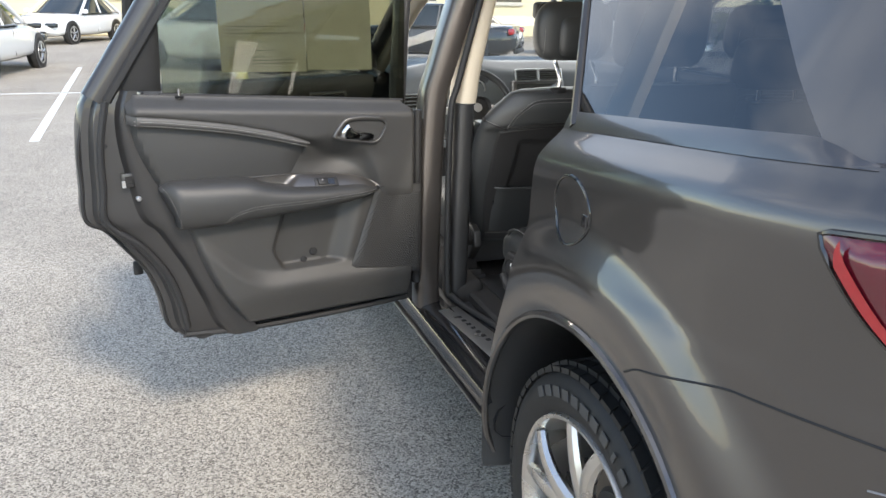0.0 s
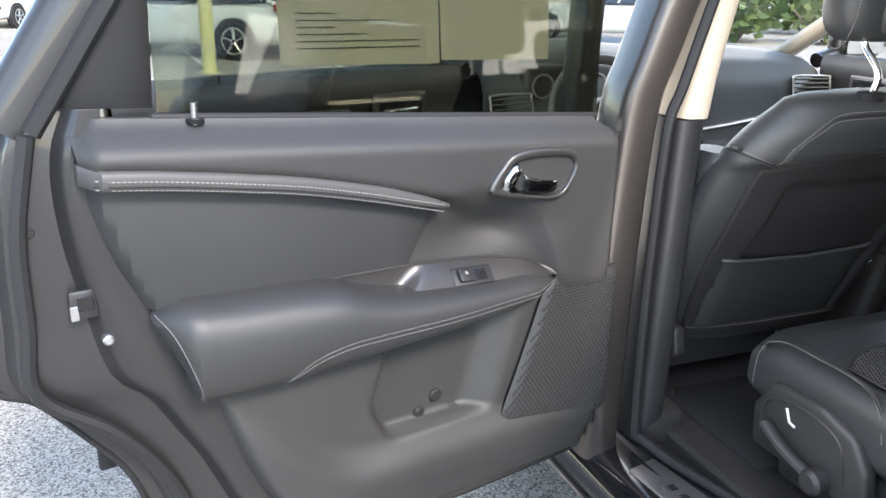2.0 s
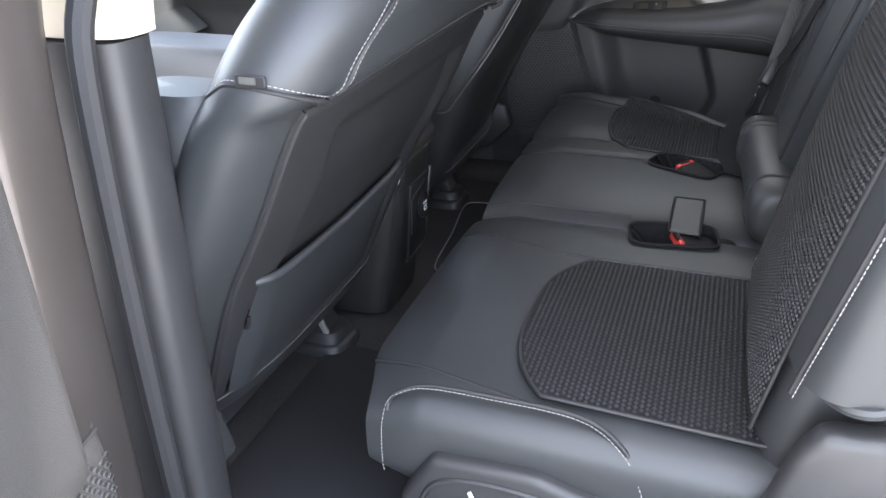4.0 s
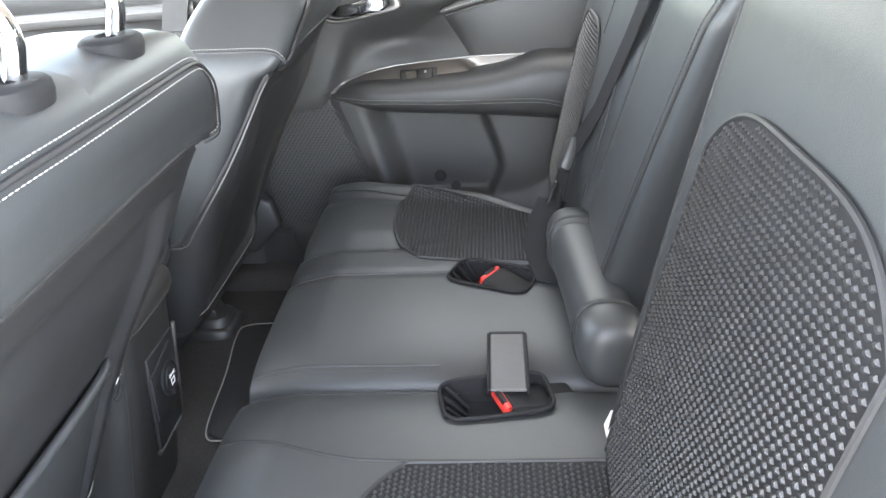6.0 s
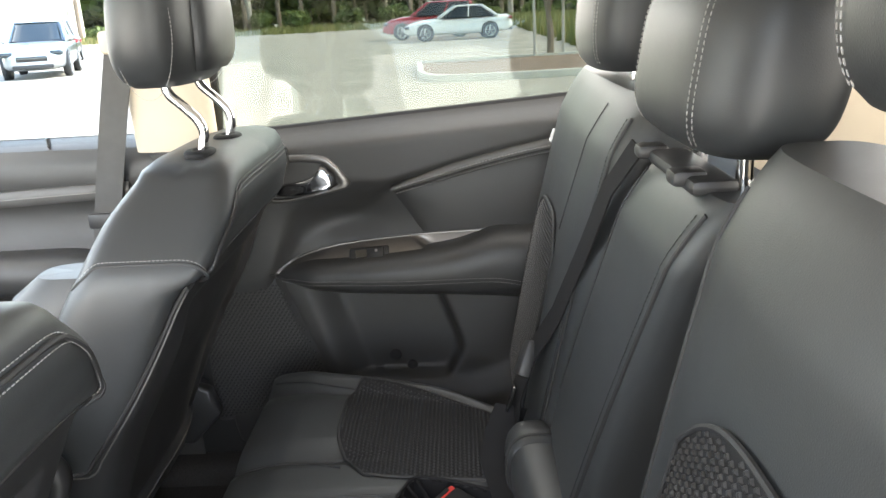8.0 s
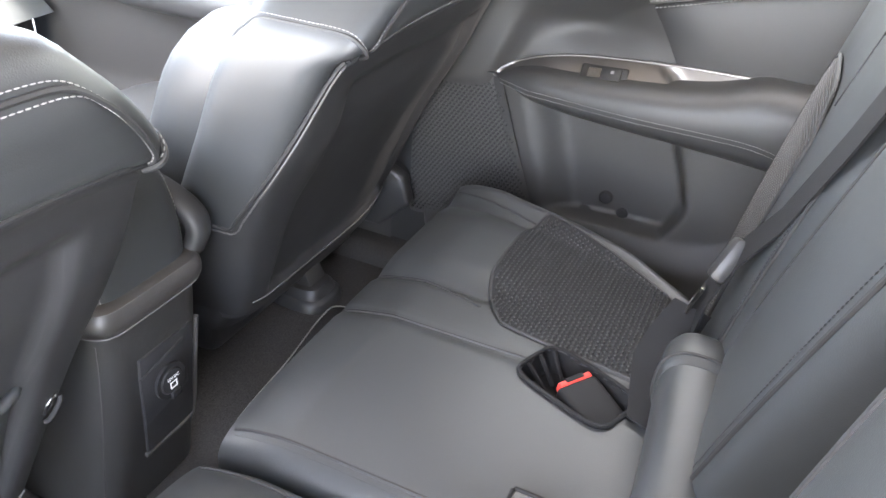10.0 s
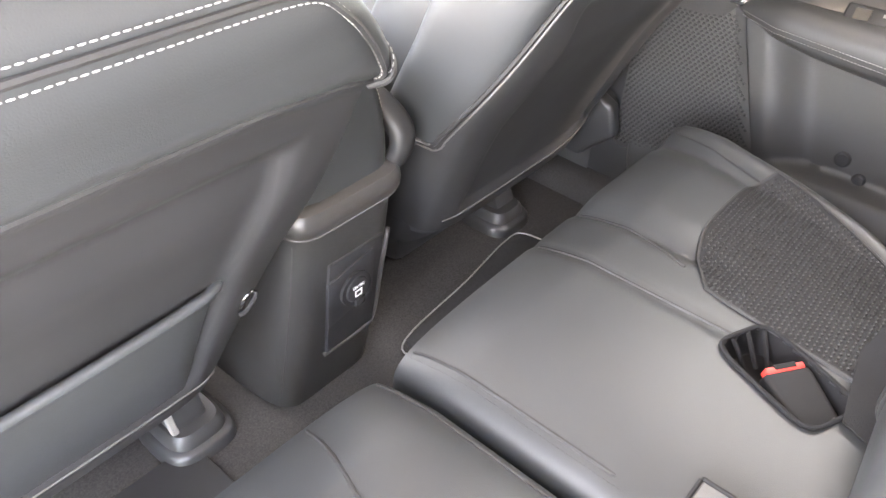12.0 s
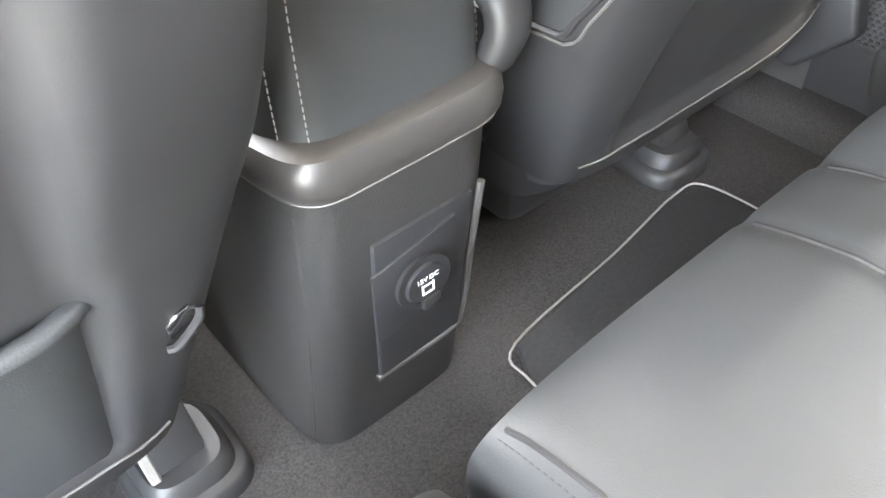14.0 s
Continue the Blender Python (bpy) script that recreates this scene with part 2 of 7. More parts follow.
STUCCO = material("cream stucco", (0.70, 0.62, 0.42), 0.9, 0, 0.08, 1.5, 0.3, 40)
ROOF_TILE = material("terracotta roof", (0.45, 0.17, 0.10), 0.85, 0, 0.2, 3, 0.3, 20)
POST_PAINT = material("yellow bollard paint", (0.72, 0.66, 0.30), 0.5, 0, 0.08, 5, 0.2, 80)
BARK = material("bark", (0.22, 0.17, 0.13), 0.9, 0, 0.35, 5, 0.8, 30)
POLE = material("weathered pole", (0.45, 0.42, 0.38), 0.8, 0, 0.2, 2, 0.4, 40)
LEAF = leafy("broad leaves", (0.07, 0.12, 0.03), (0.20, 0.24, 0.075))
PALM = leafy("palm fronds", (0.08, 0.105, 0.035), (0.24, 0.23, 0.085))
GRASS = leafy("dry grass", (0.11, 0.14, 0.035), (0.32, 0.29, 0.12))


# ---- shapes ----
def smooth_line(points, n=8):
    """Catmull-Rom through the points, n steps a span."""
    p = [Vector(q) for q in points]
    p = [2 * p[0] - p[1]] + p + [2 * p[-1] - p[-2]]
    out = []
    for i in range(1, len(p) - 2):
        a, b, c, d = p[i - 1:i + 3]
        for k in range(n):
            t = k / n
            out.append(0.5 * (2 * b + (c - a) * t + (2 * a - 5 * b + 4 * c - d) * t * t + (3 * b - a - 3 * c + d) * t ** 3))
    return out + [p[-2]]


def curve(knots):
    """A smooth function of one number through (x, value) knots."""
    xs, ys = zip(*sorted(knots))

    def f(x):
        if x <= xs[0]:
            return ys[0]
        if x >= xs[-1]:
            return ys[-1]
        i = max(j for j in range(len(xs) - 1) if xs[j] <= x)
        t = (x - xs[i]) / (xs[i + 1] - xs[i])
        m = [(ys[min(j + 1, len(ys) - 1)] - ys[max(j - 1, 0)]) / (xs[min(j + 1, len(xs) - 1)] - xs[max(j - 1, 0)]) for j in (i, i + 1)]
        h = xs[i + 1] - xs[i]
        return ((2 * t ** 3 - 3 * t * t + 1) * ys[i] + (t ** 3 - 2 * t * t + t) * h * m[0]
                + (3 * t * t - 2 * t ** 3) * ys[i + 1] + (t ** 3 - t * t) * h * m[1])
    return f


def step(a, b, x):
    t = min(1, max(0, (x - a) / (b - a)))
    return t * t * (3 - 2 * t)


def grid(nu, nv, f):
    """A sheet of nu x nv faces; f(s, t) with s, t in 0..1."""
    v = [f(i / nu, j / nv) for j in range(nv + 1) for i in range(nu + 1)]
    w = nu + 1
    return v, [(j * w + i, j * w + i + 1, (j + 1) * w + i + 1, (j + 1) * w + i) for j in range(nv) for i in range(nu)]


def loft(rings, caps=True, closed=False):
    """Rings of equal count, joined; caps as fans."""
    n = len(rings[0])
    v = [Vector(p) for r in rings for p in r]
    m = len(rings)
    f = [(a * n + i, a * n + (i + 1) % n, ((a + 1) % m) * n + (i + 1) % n, ((a + 1) % m) * n + i)
         for a in range(m if closed else m - 1) for i in range(n)]
    if caps and not closed:
        for a, flip in ((0, True), (m - 1, False)):
            c = sum((v[a * n + i] for i in range(n)), Vector()) / n
            v.append(c)
            k = len(v) - 1
            f += [((a * n + (i + 1) % n, a * n + i, k) if flip else (a * n + i, a * n + (i + 1) % n, k)) for i in range(n)]
    return v, f


def ring(c, a, b, e=2.0, n=32):
    """A superellipse about c with half-axes a and b."""
    c, a, b = Vector(c), Vector(a), Vector(b)
    out = []
    for k in range(n):
        t = 2 * math.pi * k / n
        cs, sn = math.cos(t), math.sin(t)
        out.append(c + a * math.copysign(abs(cs) ** (2 / e), cs) + b * math.copysign(abs(sn) ** (2 / e), sn))
    return out


def even_angles(a, b, e, n):
    """Angles that space the points of a superellipse evenly along its outline."""
    fine = 4000
    pts = []
    for k in range(fine + 1):
        t = 2 * math.pi * k / fine
        cs, sn = math.cos(t), math.sin(t)
        pts.append((a * math.copysign(abs(cs) ** (2 / e), cs), b * math.copysign(abs(sn) ** (2 / e), sn)))
    run = [0.0]
    for p, q in zip(pts, pts[1:]):
        run.append(run[-1] + math.hypot(q[0] - p[0], q[1] - p[1]))
    out, i = [], 0
    for k in range(n):
        want = run[-1] * k / n
        while run[i + 1] < want:
            i += 1
        out.append(2 * math.pi * (i + (want - run[i]) / max(1e-12, run[i + 1] - run[i])) / fine)
    return out


def ring_at(c, a, b, e, angles):
    """A superellipse about c at the given angles."""
    c, a, b = Vector(c), Vector(a), Vector(b)
    out = []
    for t in angles:
        cs, sn = math.cos(t), math.sin(t)
        out.append(c + a * math.copysign(abs(cs) ** (2 / e), cs) + b * math.copysign(abs(sn) ** (2 / e), sn))
    return out


def tube(path, r, n=8, caps=True, closed=False, flat=1.0, up=None):
    """A round (or flattened) bar along a path; r a number or one a point."""
    p = [Vector(q) for q in path]
    m = len(p)
    rings = []
    last = None
    for i in range(m):
        d = (p[(i + 1) % m] - p[i - 1]) if closed else p[min(i + 1, m - 1)] - p[max(i - 1, 0)]
        d.normalize()
        ref = Vector(up) if up else (last if last is not None else (Vector((0, 0, 1)) if abs(d.z) < 0.9 else Vector((1, 0, 0))))
        s = d.cross(ref)
        if s.length < 1e-6:
            s = d.orthogonal()
        s.normalize()
        t = s.cross(d).normalized()
        last = t
        q = r[i] if isinstance(r, (list, tuple)) else r
        rings.append([p[i] + s * q * math.cos(2 * math.pi * k / n) + t * q * flat * math.sin(2 * math.pi * k / n) for k in range(n)])
    return loft(rings, caps, closed)


def from_bm(bm):
    bm.verts.ensure_lookup_table()
    for i, q in enumerate(bm.verts):
        q.index = i
    v, f = [q.co.copy() for q in bm.verts], [tuple(w.index for w in fa.verts) for fa in bm.faces]
    bm.free()
    return v, f


def rbox(c, size, r=0.01, seg=2, m=None):
    """A box with rounded edges, centre c; m turns it about its centre."""
    bm = bmesh.new()
    bmesh.ops.create_cube(bm, size=1)
    for q in bm.verts:
        q.co = Vector((q.co.x * size[0], q.co.y * size[1], q.co.z * size[2]))
    if r:
        bmesh.ops.bevel(bm, geom=bm.edges[:], offset=min(r, min(size) * 0.49), segments=seg, profile=0.5, affect="EDGES")
    for q in bm.verts:
        q.co = (m @ q.co if m else q.co) + Vector(c)
    return from_bm(bm)


def slab(outline, way, r=0.003, seg=2):
    """A flat outline of 3D points, thickened along the vector way, edges rounded."""
    bm = bmesh.new()
    vs = [bm.verts.new(p) for p in outline]
    fa = bm.faces.new(vs)
    ex = bmesh.ops.extrude_face_region(bm, geom=[fa])
    for q in ex["geom"]:
        if isinstance(q, bmesh.types.BMVert):
            q.co += Vector(way)
    bmesh.ops.recalc_face_normals(bm, faces=bm.faces[:])
    if r:
        bmesh.ops.bevel(bm, geom=bm.edges[:], offset=r, segments=seg, profile=0.5, affect="EDGES", clamp_overlap=True)
    return from_bm(bm)


def disc(c, axis, r, depth, n=24, round_edge=0.2):
    """A round button about axis, with a softened rim."""
    axis = Vector(axis).normalized()
    a = axis.orthogonal().normalized()
    b = axis.cross(a)
    e = min(depth, r) * round_edge
    c = Vector(c)
    return loft([ring(c, a * r, b * r, 2, n), ring(c + axis * (depth - e), a * r, b * r, 2, n), ring(c + axis * depth, a * (r - e), b * (r - e), 2, n)])


def annulus(c, axis, r0, r1, depth, n=48):
    """A flat ring about axis, from radius r0 to r1."""
    axis = Vector(axis).normalized()
    a = axis.orthogonal().normalized()
    b = axis.cross(a)
    c = Vector(c)
    d = axis * depth
    return loft([ring(c, a * r1, b * r1, 2, n), ring(c + d, a * r1, b * r1, 2, n), ring(c + d, a * r0, b * r0, 2, n), ring(c, a * r0, b * r0, 2, n)], caps=False, closed=True)


def stitch(path, pitch=0.0052, fill=0.68, r=0.0006):
    """A row of short threads along a path."""
    p = [Vector(q) for q in path]
    d = [0.0]
    for a, b in zip(p, p[1:]):
        d.append(d[-1] + (b - a).length)
    v, f = [], []

    def at(s):
        i = min(max(j for j in range(len(d) - 1) if d[j] <= s), len(d) - 2)
        return p[i].lerp(p[i + 1], (s - d[i]) / max(1e-9, d[i + 1] - d[i]))
    s = 0.0
    while s + pitch * fill < d[-1]:
        tv, tf = tube([at(s), at(s + pitch * fill * 0.5), at(s + pitch * fill)], [r * 0.6, r, r * 0.6], 5)
        k = len(v)
        v += tv
        f += [tuple(i + k for i in q) for q in tf]
        s += pitch
    return v, f


def join(*shapes):
    v, f = [], []
    for a, b in shapes:
        k = len(v)
        v += list(a)
        f += [tuple(i + k for i in q) for q in b]
    return v, f


def offset(shape, way):
    w = Vector(way)
    return [Vector(p) + w for p in shape[0]], shape[1]




def thing(name, base, label, category, group="", kind=""):
    """An Empty at a thing's base, that carries its parts."""
    ob = new(name)
    ob.location = base
    ob.empty_display_size = 0.05
    return tagged(ob, label, category, group, kind)


def part(name, shape, mat, parent=None, label="", m=None, sharp=35, mats=None, kind=""):
    """ONE mesh object from (points, faces) in world places, set through m, under a thing or a part."""
    v, f = shape
    v = [Vector(p) for p in v]
    if m is not None:
        v = [m @ p for p in v]
        if m.determinant() < 0:
            f = [tuple(reversed(q)) for q in f]
    me = bpy.data.meshes.new(name)
    me.from_pydata(v, [], f)
    me.materials.append(mat)
    me.validate()
    if sharp is not None:
        me.shade_smooth()
        me.set_sharp_from_angle(angle=radians(sharp))
    ob = new(name, me)
    if parent is not None:
        ob.parent = parent
        if parent.type == "EMPTY":
            ob.matrix_parent_inverse = Matrix.Translation(parent.location).inverted()
    return tagged(ob, label, kind=kind)


def solid(name, shape, mat, label, category, kind="", m=None, sharp=35, group=""):
    """A thing that is one mesh."""
    ob = part(name, shape, mat, None, label, m, sharp)
    return tagged(ob, label, category, group, kind)


# ---- ground and markings ----
def far_sheet(s, t):
    x, y = (s - 0.5) * 2, (t - 0.5) * 2
    return Vector((math.copysign(abs(x) ** 3, x) * 900, math.copysign(abs(y) ** 3, y) * 900, 0))


solid("ground", grid(24, 24, far_sheet), ASPHALT, "pale worn asphalt of a parking lot with stones showing", "ground", "structure", sharp=None)


def stripe(x0, y0, x1, y1, w=0.1):
    a, b = Vector((x0, y0, 0.004)), Vector((x1, y1, 0.004))
    s = (b - a).cross(Vector((0, 0, 1))).normalized() * w / 2
    return slab([a - s, b - s, b + s, a + s], (0, 0, 0.003), 0)


lines = thing("parking_lines", (-3, 11, 0), "faded white painted parking bay lines", "road marking", kind="structure")
for x0, y0, x1, y1 in ((-3.19, 6.6, -3.72, 16.2), (-9.5, 11.15, -0.2, 11.3), (-0.5, 11.2, -0.75, 16.5), (1.6, 11.2, 1.9, 16.5),
                       (4.2, 11.3, 4.5, 16.5), (6.9, 11.3, 7.2, 16.5), (-0.2, 11.28, 12, 11.5)):
    part("line", stripe(x0, y0, x1, y1), PAINT_LINE, lines, sharp=None)

# ---- the car's own body ----
suv = thing("suv", (0, 0, 0), "dark granite-grey metallic sport utility vehicle with a rear door open", "car")
AXLE_Y, AXLE_Z = -1.27, 0.375
ARCH_R = 0.495
side_x = curve([(0.28, -0.855), (0.36, -0.885), (0.5, -0.895), (0.75, -0.895), (1.0, -0.905), (1.10, -0.913), (1.16, -0.916), (1.19, -0.908), (1.225, -0.882), (1.246, -0.868), (1.30, -0.845)])
edge_y = curve([(0.28, -0.80), (0.45, -0.80), (0.55, -0.80), (0.64, -0.82), (0.75, -0.87), (0.85, -0.93), (0.92, -0.955), (1.0, -0.965), (1.14, -1.0), (1.24, -1.04), (1.27, -1.06), (1.6, -1.07)])


def side_point(y, z):
    x = side_x(z * 1.246 / (1.246 + max(0, -1.04 - y) * 0.084) if z > 1.0 else z)
    r = math.hypot(y - AXLE_Y, z - AXLE_Z)
    x -= 0.040 * step(0.72, 0.60, r) - 0.012 * step(0.60, 0.50, r)
    back = max(0, -1.62 - y)
    return Vector((x + 0.55 * back ** 2 + 0.05 * back, y, z))


def dlo_bottom(y):
    return 1.246 + max(0, -1.04 - y) * 0.084


def quarter_sheet(nz, y_rear, ny):
    rows = []
    for j in range(nz + 1):
        t = j / nz
        ya = edge_y(0.30 + 0.946 * t)
        for i in range(ny + 1):
            y = ya + (y_rear - ya) * i / ny
            rows.append((y, 0.30 + (dlo_bottom(y) - 0.30) * t))
    w = ny + 1
    inside = [math.hypot(y - AXLE_Y, z - AXLE_Z) < ARCH_R for y, z in rows]
    pts = []
    for (y, z), ins in zip(rows, inside):
        if ins:
            d = max(1e-6, math.hypot(y - AXLE_Y, z - AXLE_Z))
            y, z = AXLE_Y + (y - AXLE_Y) * ARCH_R / d, AXLE_Z + (z - AXLE_Z) * ARCH_R / d
        pts.append(side_point(y, z))
    f = []
    for j in range(nz):
        for i in range(ny):
            q = (j * w + i, j * w + i + 1, (j + 1) * w + i + 1, (j + 1) * w + i)
            if not all(inside[k] for k in q):
                f.append(q)
    return pts, f


def mirror_x(shape):
    return [Vector((-p[0], p[1], p[2])) for p in shape[0]], [tuple(reversed(q)) for q in shape[1]]


panel = quarter_sheet(72, -2.2, 110)
part("quarter_panel", panel, BODY, suv, "dark metallic rear quarter panel")
part("quarter_panel", mirror_x(panel), BODY, suv)
# rolled edge of the wheel arch and liner
for sx in (-1, 1):
    lip, liner = [], []
    for k in range(49):
        a = radians(-12 + 204 * k / 48)
        y, z = AXLE_Y + math.cos(a) * ARCH_R, AXLE_Z + math.sin(a) * ARCH_R
        p = side_point(y, max(z, 0.28))
        lip.append(Vector((-sx * -p.x if sx > 0 else p.x, y, z)) if sx < 0 else Vector((-p.x, y, z)))
    part("arch_lip", tube(lip, 0.010, 8), BODY, suv)
    def liner_sheet(s, t, sx=sx):
        a = radians(-14 + 208 * s)
        r = ARCH_R + 0.004 - 0.03 * step(0, 0.25, t)
        return Vector((sx * (0.925 - 0.33 * t), AXLE_Y + math.cos(a) * r, AXLE_Z + math.sin(a) * r))
    part("wheel_arch_liner", grid(40, 6, liner_sheet), BLACK, suv, "black plastic wheel arch liner")
    part("liner_wall", disc((sx * 0.59, AXLE_Y, AXLE_Z), (sx, 0, 0), 0.47, 0.01, 40), BLACK, suv)

# shoulder, quarter glass, C-pillar, roof
def glass_x(z):
    return -0.862 + (z - 1.26) * 0.50


def pane_front(z):
    return -1.072 + (z - 1.272) * 0.86


def pane_rear(z):
    return -1.722 + (z - 1.326) * 1.15


def quarter_glass(s, t):
    z = 1.274 + 0.052 * s
    z += (1.60 - z) * t
    return Vector((glass_x(z) + 0.012 * s * s, pane_front(z) + (pane_rear(z) - pane_front(z)) * s, z))


def belt_rail(s, t):
    y = -1.045 - s * 0.78
    z = dlo_bottom(y) - 0.004 + 0.036 * t * (1 - 0.9 * step(0.86, 1.0, s))
    bulge = 0.0012 * math.sin(math.pi * t)
    x0 = side_point(y, dlo_bottom(y) - 0.004).x - 0.0025
    return Vector((x0 + 0.017 * t - bulge, y, z))


for sx in (-1, 1):
    mm = Matrix.Diagonal((-sx, 1, 1, 1)) if sx > 0 else None
    qw = part("quarter_window", grid(16, 10, quarter_glass), GLASS_DARK, suv, "dark privacy glass reflecting the sky", m=mm)
    part("belt_moulding", grid(24, 4, belt_rail), BODY, suv, m=mm)
    # painted body above and behind the glass
    def c_skin(s, t):
        z0 = dlo_bottom(-1.75)
        z = z0 + t * (1.62 - z0)
        y0 = pane_rear(z) - 0.003
        y = y0 + (-2.20 + 0.10 * t - y0) * s
        z += (dlo_bottom(y) - z0) * (1 - t)
        back = max(0, -1.62 - y)
        return Vector((glass_x(z) - 0.010 + (0.22 + 0.33 * (1 - t)) * back ** 2 + 0.05 * back, y, z))
    part("rear_pillar_skin", grid(24, 14, c_skin), BODY, suv, m=mm)

    def shoulder_fill(s, t):
        p1 = c_skin(s * 1.15 - 0.15, 0)
        p0 = side_point(p1.y, dlo_bottom(p1.y) - 0.002)
        return p0 + (p1 - p0) * t + Vector((0, 0, 0.003 * t))
    part("shoulder_strip", grid(24, 3, shoulder_fill), BODY, suv, m=mm)
    fe = [Vector((glass_x(z) + 0.004, pane_front(z) + 0.008, z)) for z in [1.25 + 0.36 * k / 8 for k in range(9)]]
    part("pillar_edge", tube(fe, 0.013, 8), BODY_INNER, suv, m=mm)
    re = [Vector((glass_x(z) + 0.008, pane_rear(z) - 0.002, z)) for z in [1.31 + 0.30 * k / 8 for k in range(9)]]
    part("pane_gasket", tube(re, 0.005, 6), GLOSS_BLACK, suv, m=mm)
    def roof_rail(s, t):
        y = -2.1 + 3.0 * s
        a = t * math.pi / 2
        return Vector((-0.70 + 0.075 * math.sin(a) - 0.005, y, 1.60 + 0.085 * math.sin(a) ** 0.8 - 0.0))
    part("roof_rail_panel", grid(20, 6, roof_rail), BODY, suv, m=mm)


def roof_skin(s, t):
    x, y = -0.64 + 1.28 * s, -2.15 + 3.0 * t
    return Vector((x, y, 1.685 + 0.045 * (1 - (x / 0.64) ** 2) - 0.05 * step(0.7, 1.0, t)))


part("roof", grid(12, 16, roof_skin), BODY, suv, "dark metallic painted roof")


def headliner(s, t):
    x, y = -0.66 + 1.32 * s, -2.1 + 2.85 * t
    return Vector((x, y, 1.625 + 0.03 * (1 - (x / 0.66) ** 2) - 0.04 * step(0.75, 1.0, t)))


part("headliner", grid(12, 16, headliner), HEADLINER, suv, "grey-beige fabric headliner")

# tail of the car
part("tailgate", slab([(-0.70, -2.2, 0.55), (0.70, -2.2, 0.55), (0.70, -2.2, 1.27), (-0.70, -2.2, 1.27)], (0, 0.05, 0), 0.01), BODY, suv)
part("rear_window", slab([(-0.66, -2.19, 1.29), (0.66, -2.19, 1.29), (0.58, -2.06, 1.62), (-0.58, -2.06, 1.62)], (0, 0.006, 0), 0), GLASS_DARK, suv)
part("rear_bumper", rbox((0, -2.16, 0.50), (1.38, 0.16, 0.40), 0.06, 3), BODY, suv)

tail_front = curve([(0.95, -2.10), (1.0, -2.03), (1.072, -1.945), (1.129, -1.875), (1.193, -1.822), (1.225, -1.806), (1.26, -1.815)])


def lamp_sheet(out, y_shift=0.0, width=None):
    def f(s, t):
        z = 0.965 + (1.225 - 0.965) * t + 0.05 * s * t
        y0 = tail_front(z) + y_shift
        y1 = -2.215 if width is None else y0 - width
        y = y0 + (y1 - y0) * s
        p = side_point(y, z)
        edge = min(s * 8, 1) * min((1 - t) * 8, 1) * min(t * 8, 1)
        return p - Vector((out * edge ** 0.5 + 0.001, 0, 0))
    return f


for sx in (-1, 1):
    mm = Matrix.Diagonal((-1, 1, 1, 1)) if sx > 0 else None
    lamp = part("tail_light", grid(24, 20, lamp_sheet(0.016)), RED_LENS, suv, "deep red tail light lens", m=mm)
    part("reflector", grid(6, 20, lambda s, t: lamp_sheet(0.0175, -0.014, 0.022)(s, 0.03 + 0.82 * t)), RED_BRIGHT, lamp, "bright red reflector strip", m=mm)
    rim = [side_point(tail_front(z) + 0.004, z) for z in [0.965 + 0.26 * k / 16 for k in range(17)]]
    rim += [side_point(y, 1.230 + 0.05 * (-1.81 - y) / 0.40) for y in [-1.815 - 0.38 * k / 10 for k in range(11)]]
    part("lamp_gasket", tube(rim, 0.0045, 6), GLOSS_BLACK, lamp, m=mm)
    # joint between panel and bumper
    seam = smooth_line([(0, -1.455, 0.870), (0, -1.52, 0.905), (0, -1.66, 0.942), (0, -1.73, 0.953), (0, -1.85, 0.966), (0, -2.0, 0.975), (0, -2.19, 0.975)], 6)
    part("bumper_joint", tube([side_point(q.y, q.z) for q in seam], 0.0023, 6), RUBBER, suv, m=mm)

# light scratch on the bumper
part("scuff", tube([side_point(-1.905, 0.905) - Vector((0.001, 0, 0)), side_point(-1.99, 0.925) - Vector((0.001, 0, 0))], 0.003, 6, flat=0.4), SILVER, suv, "pale scuff mark on the bumper")

# fuel filler door
FUEL = Vector((0, -1.185, 1.10))
fp = side_point(FUEL.y, FUEL.z)


def fuel_sheet(s, t):
    r, a = 0.073 * s, 2 * math.pi * t
    y, z = FUEL.y + math.cos(a) * r, FUEL.z + math.sin(a) * r * 0.92
    return side_point(y, z) - Vector((0.0014 - 0.0012 * step(0.95, 1.0, s), 0, 0))


fuel = part("fuel_door", grid(8, 40, fuel_sheet), BODY, suv, "round fuel filler door")
gap = [side_point(FUEL.y + math.cos(2 * math.pi * k / 48) * 0.0755, FUEL.z + math.sin(2 * math.pi * k / 48) * 0.0695) - Vector((0.0005, 0, 0)) for k in range(48)]
part("fuel_door_gap", tube(gap, 0.0034, 8, closed=True), GLOSS_BLACK, fuel)
dent = side_point(FUEL.y - 0.055, FUEL.z - 0.01)
part("finger_notch", rbox(dent, (0.008, 0.024, 0.03), 0.01, 3), GLOSS_BLACK, fuel)


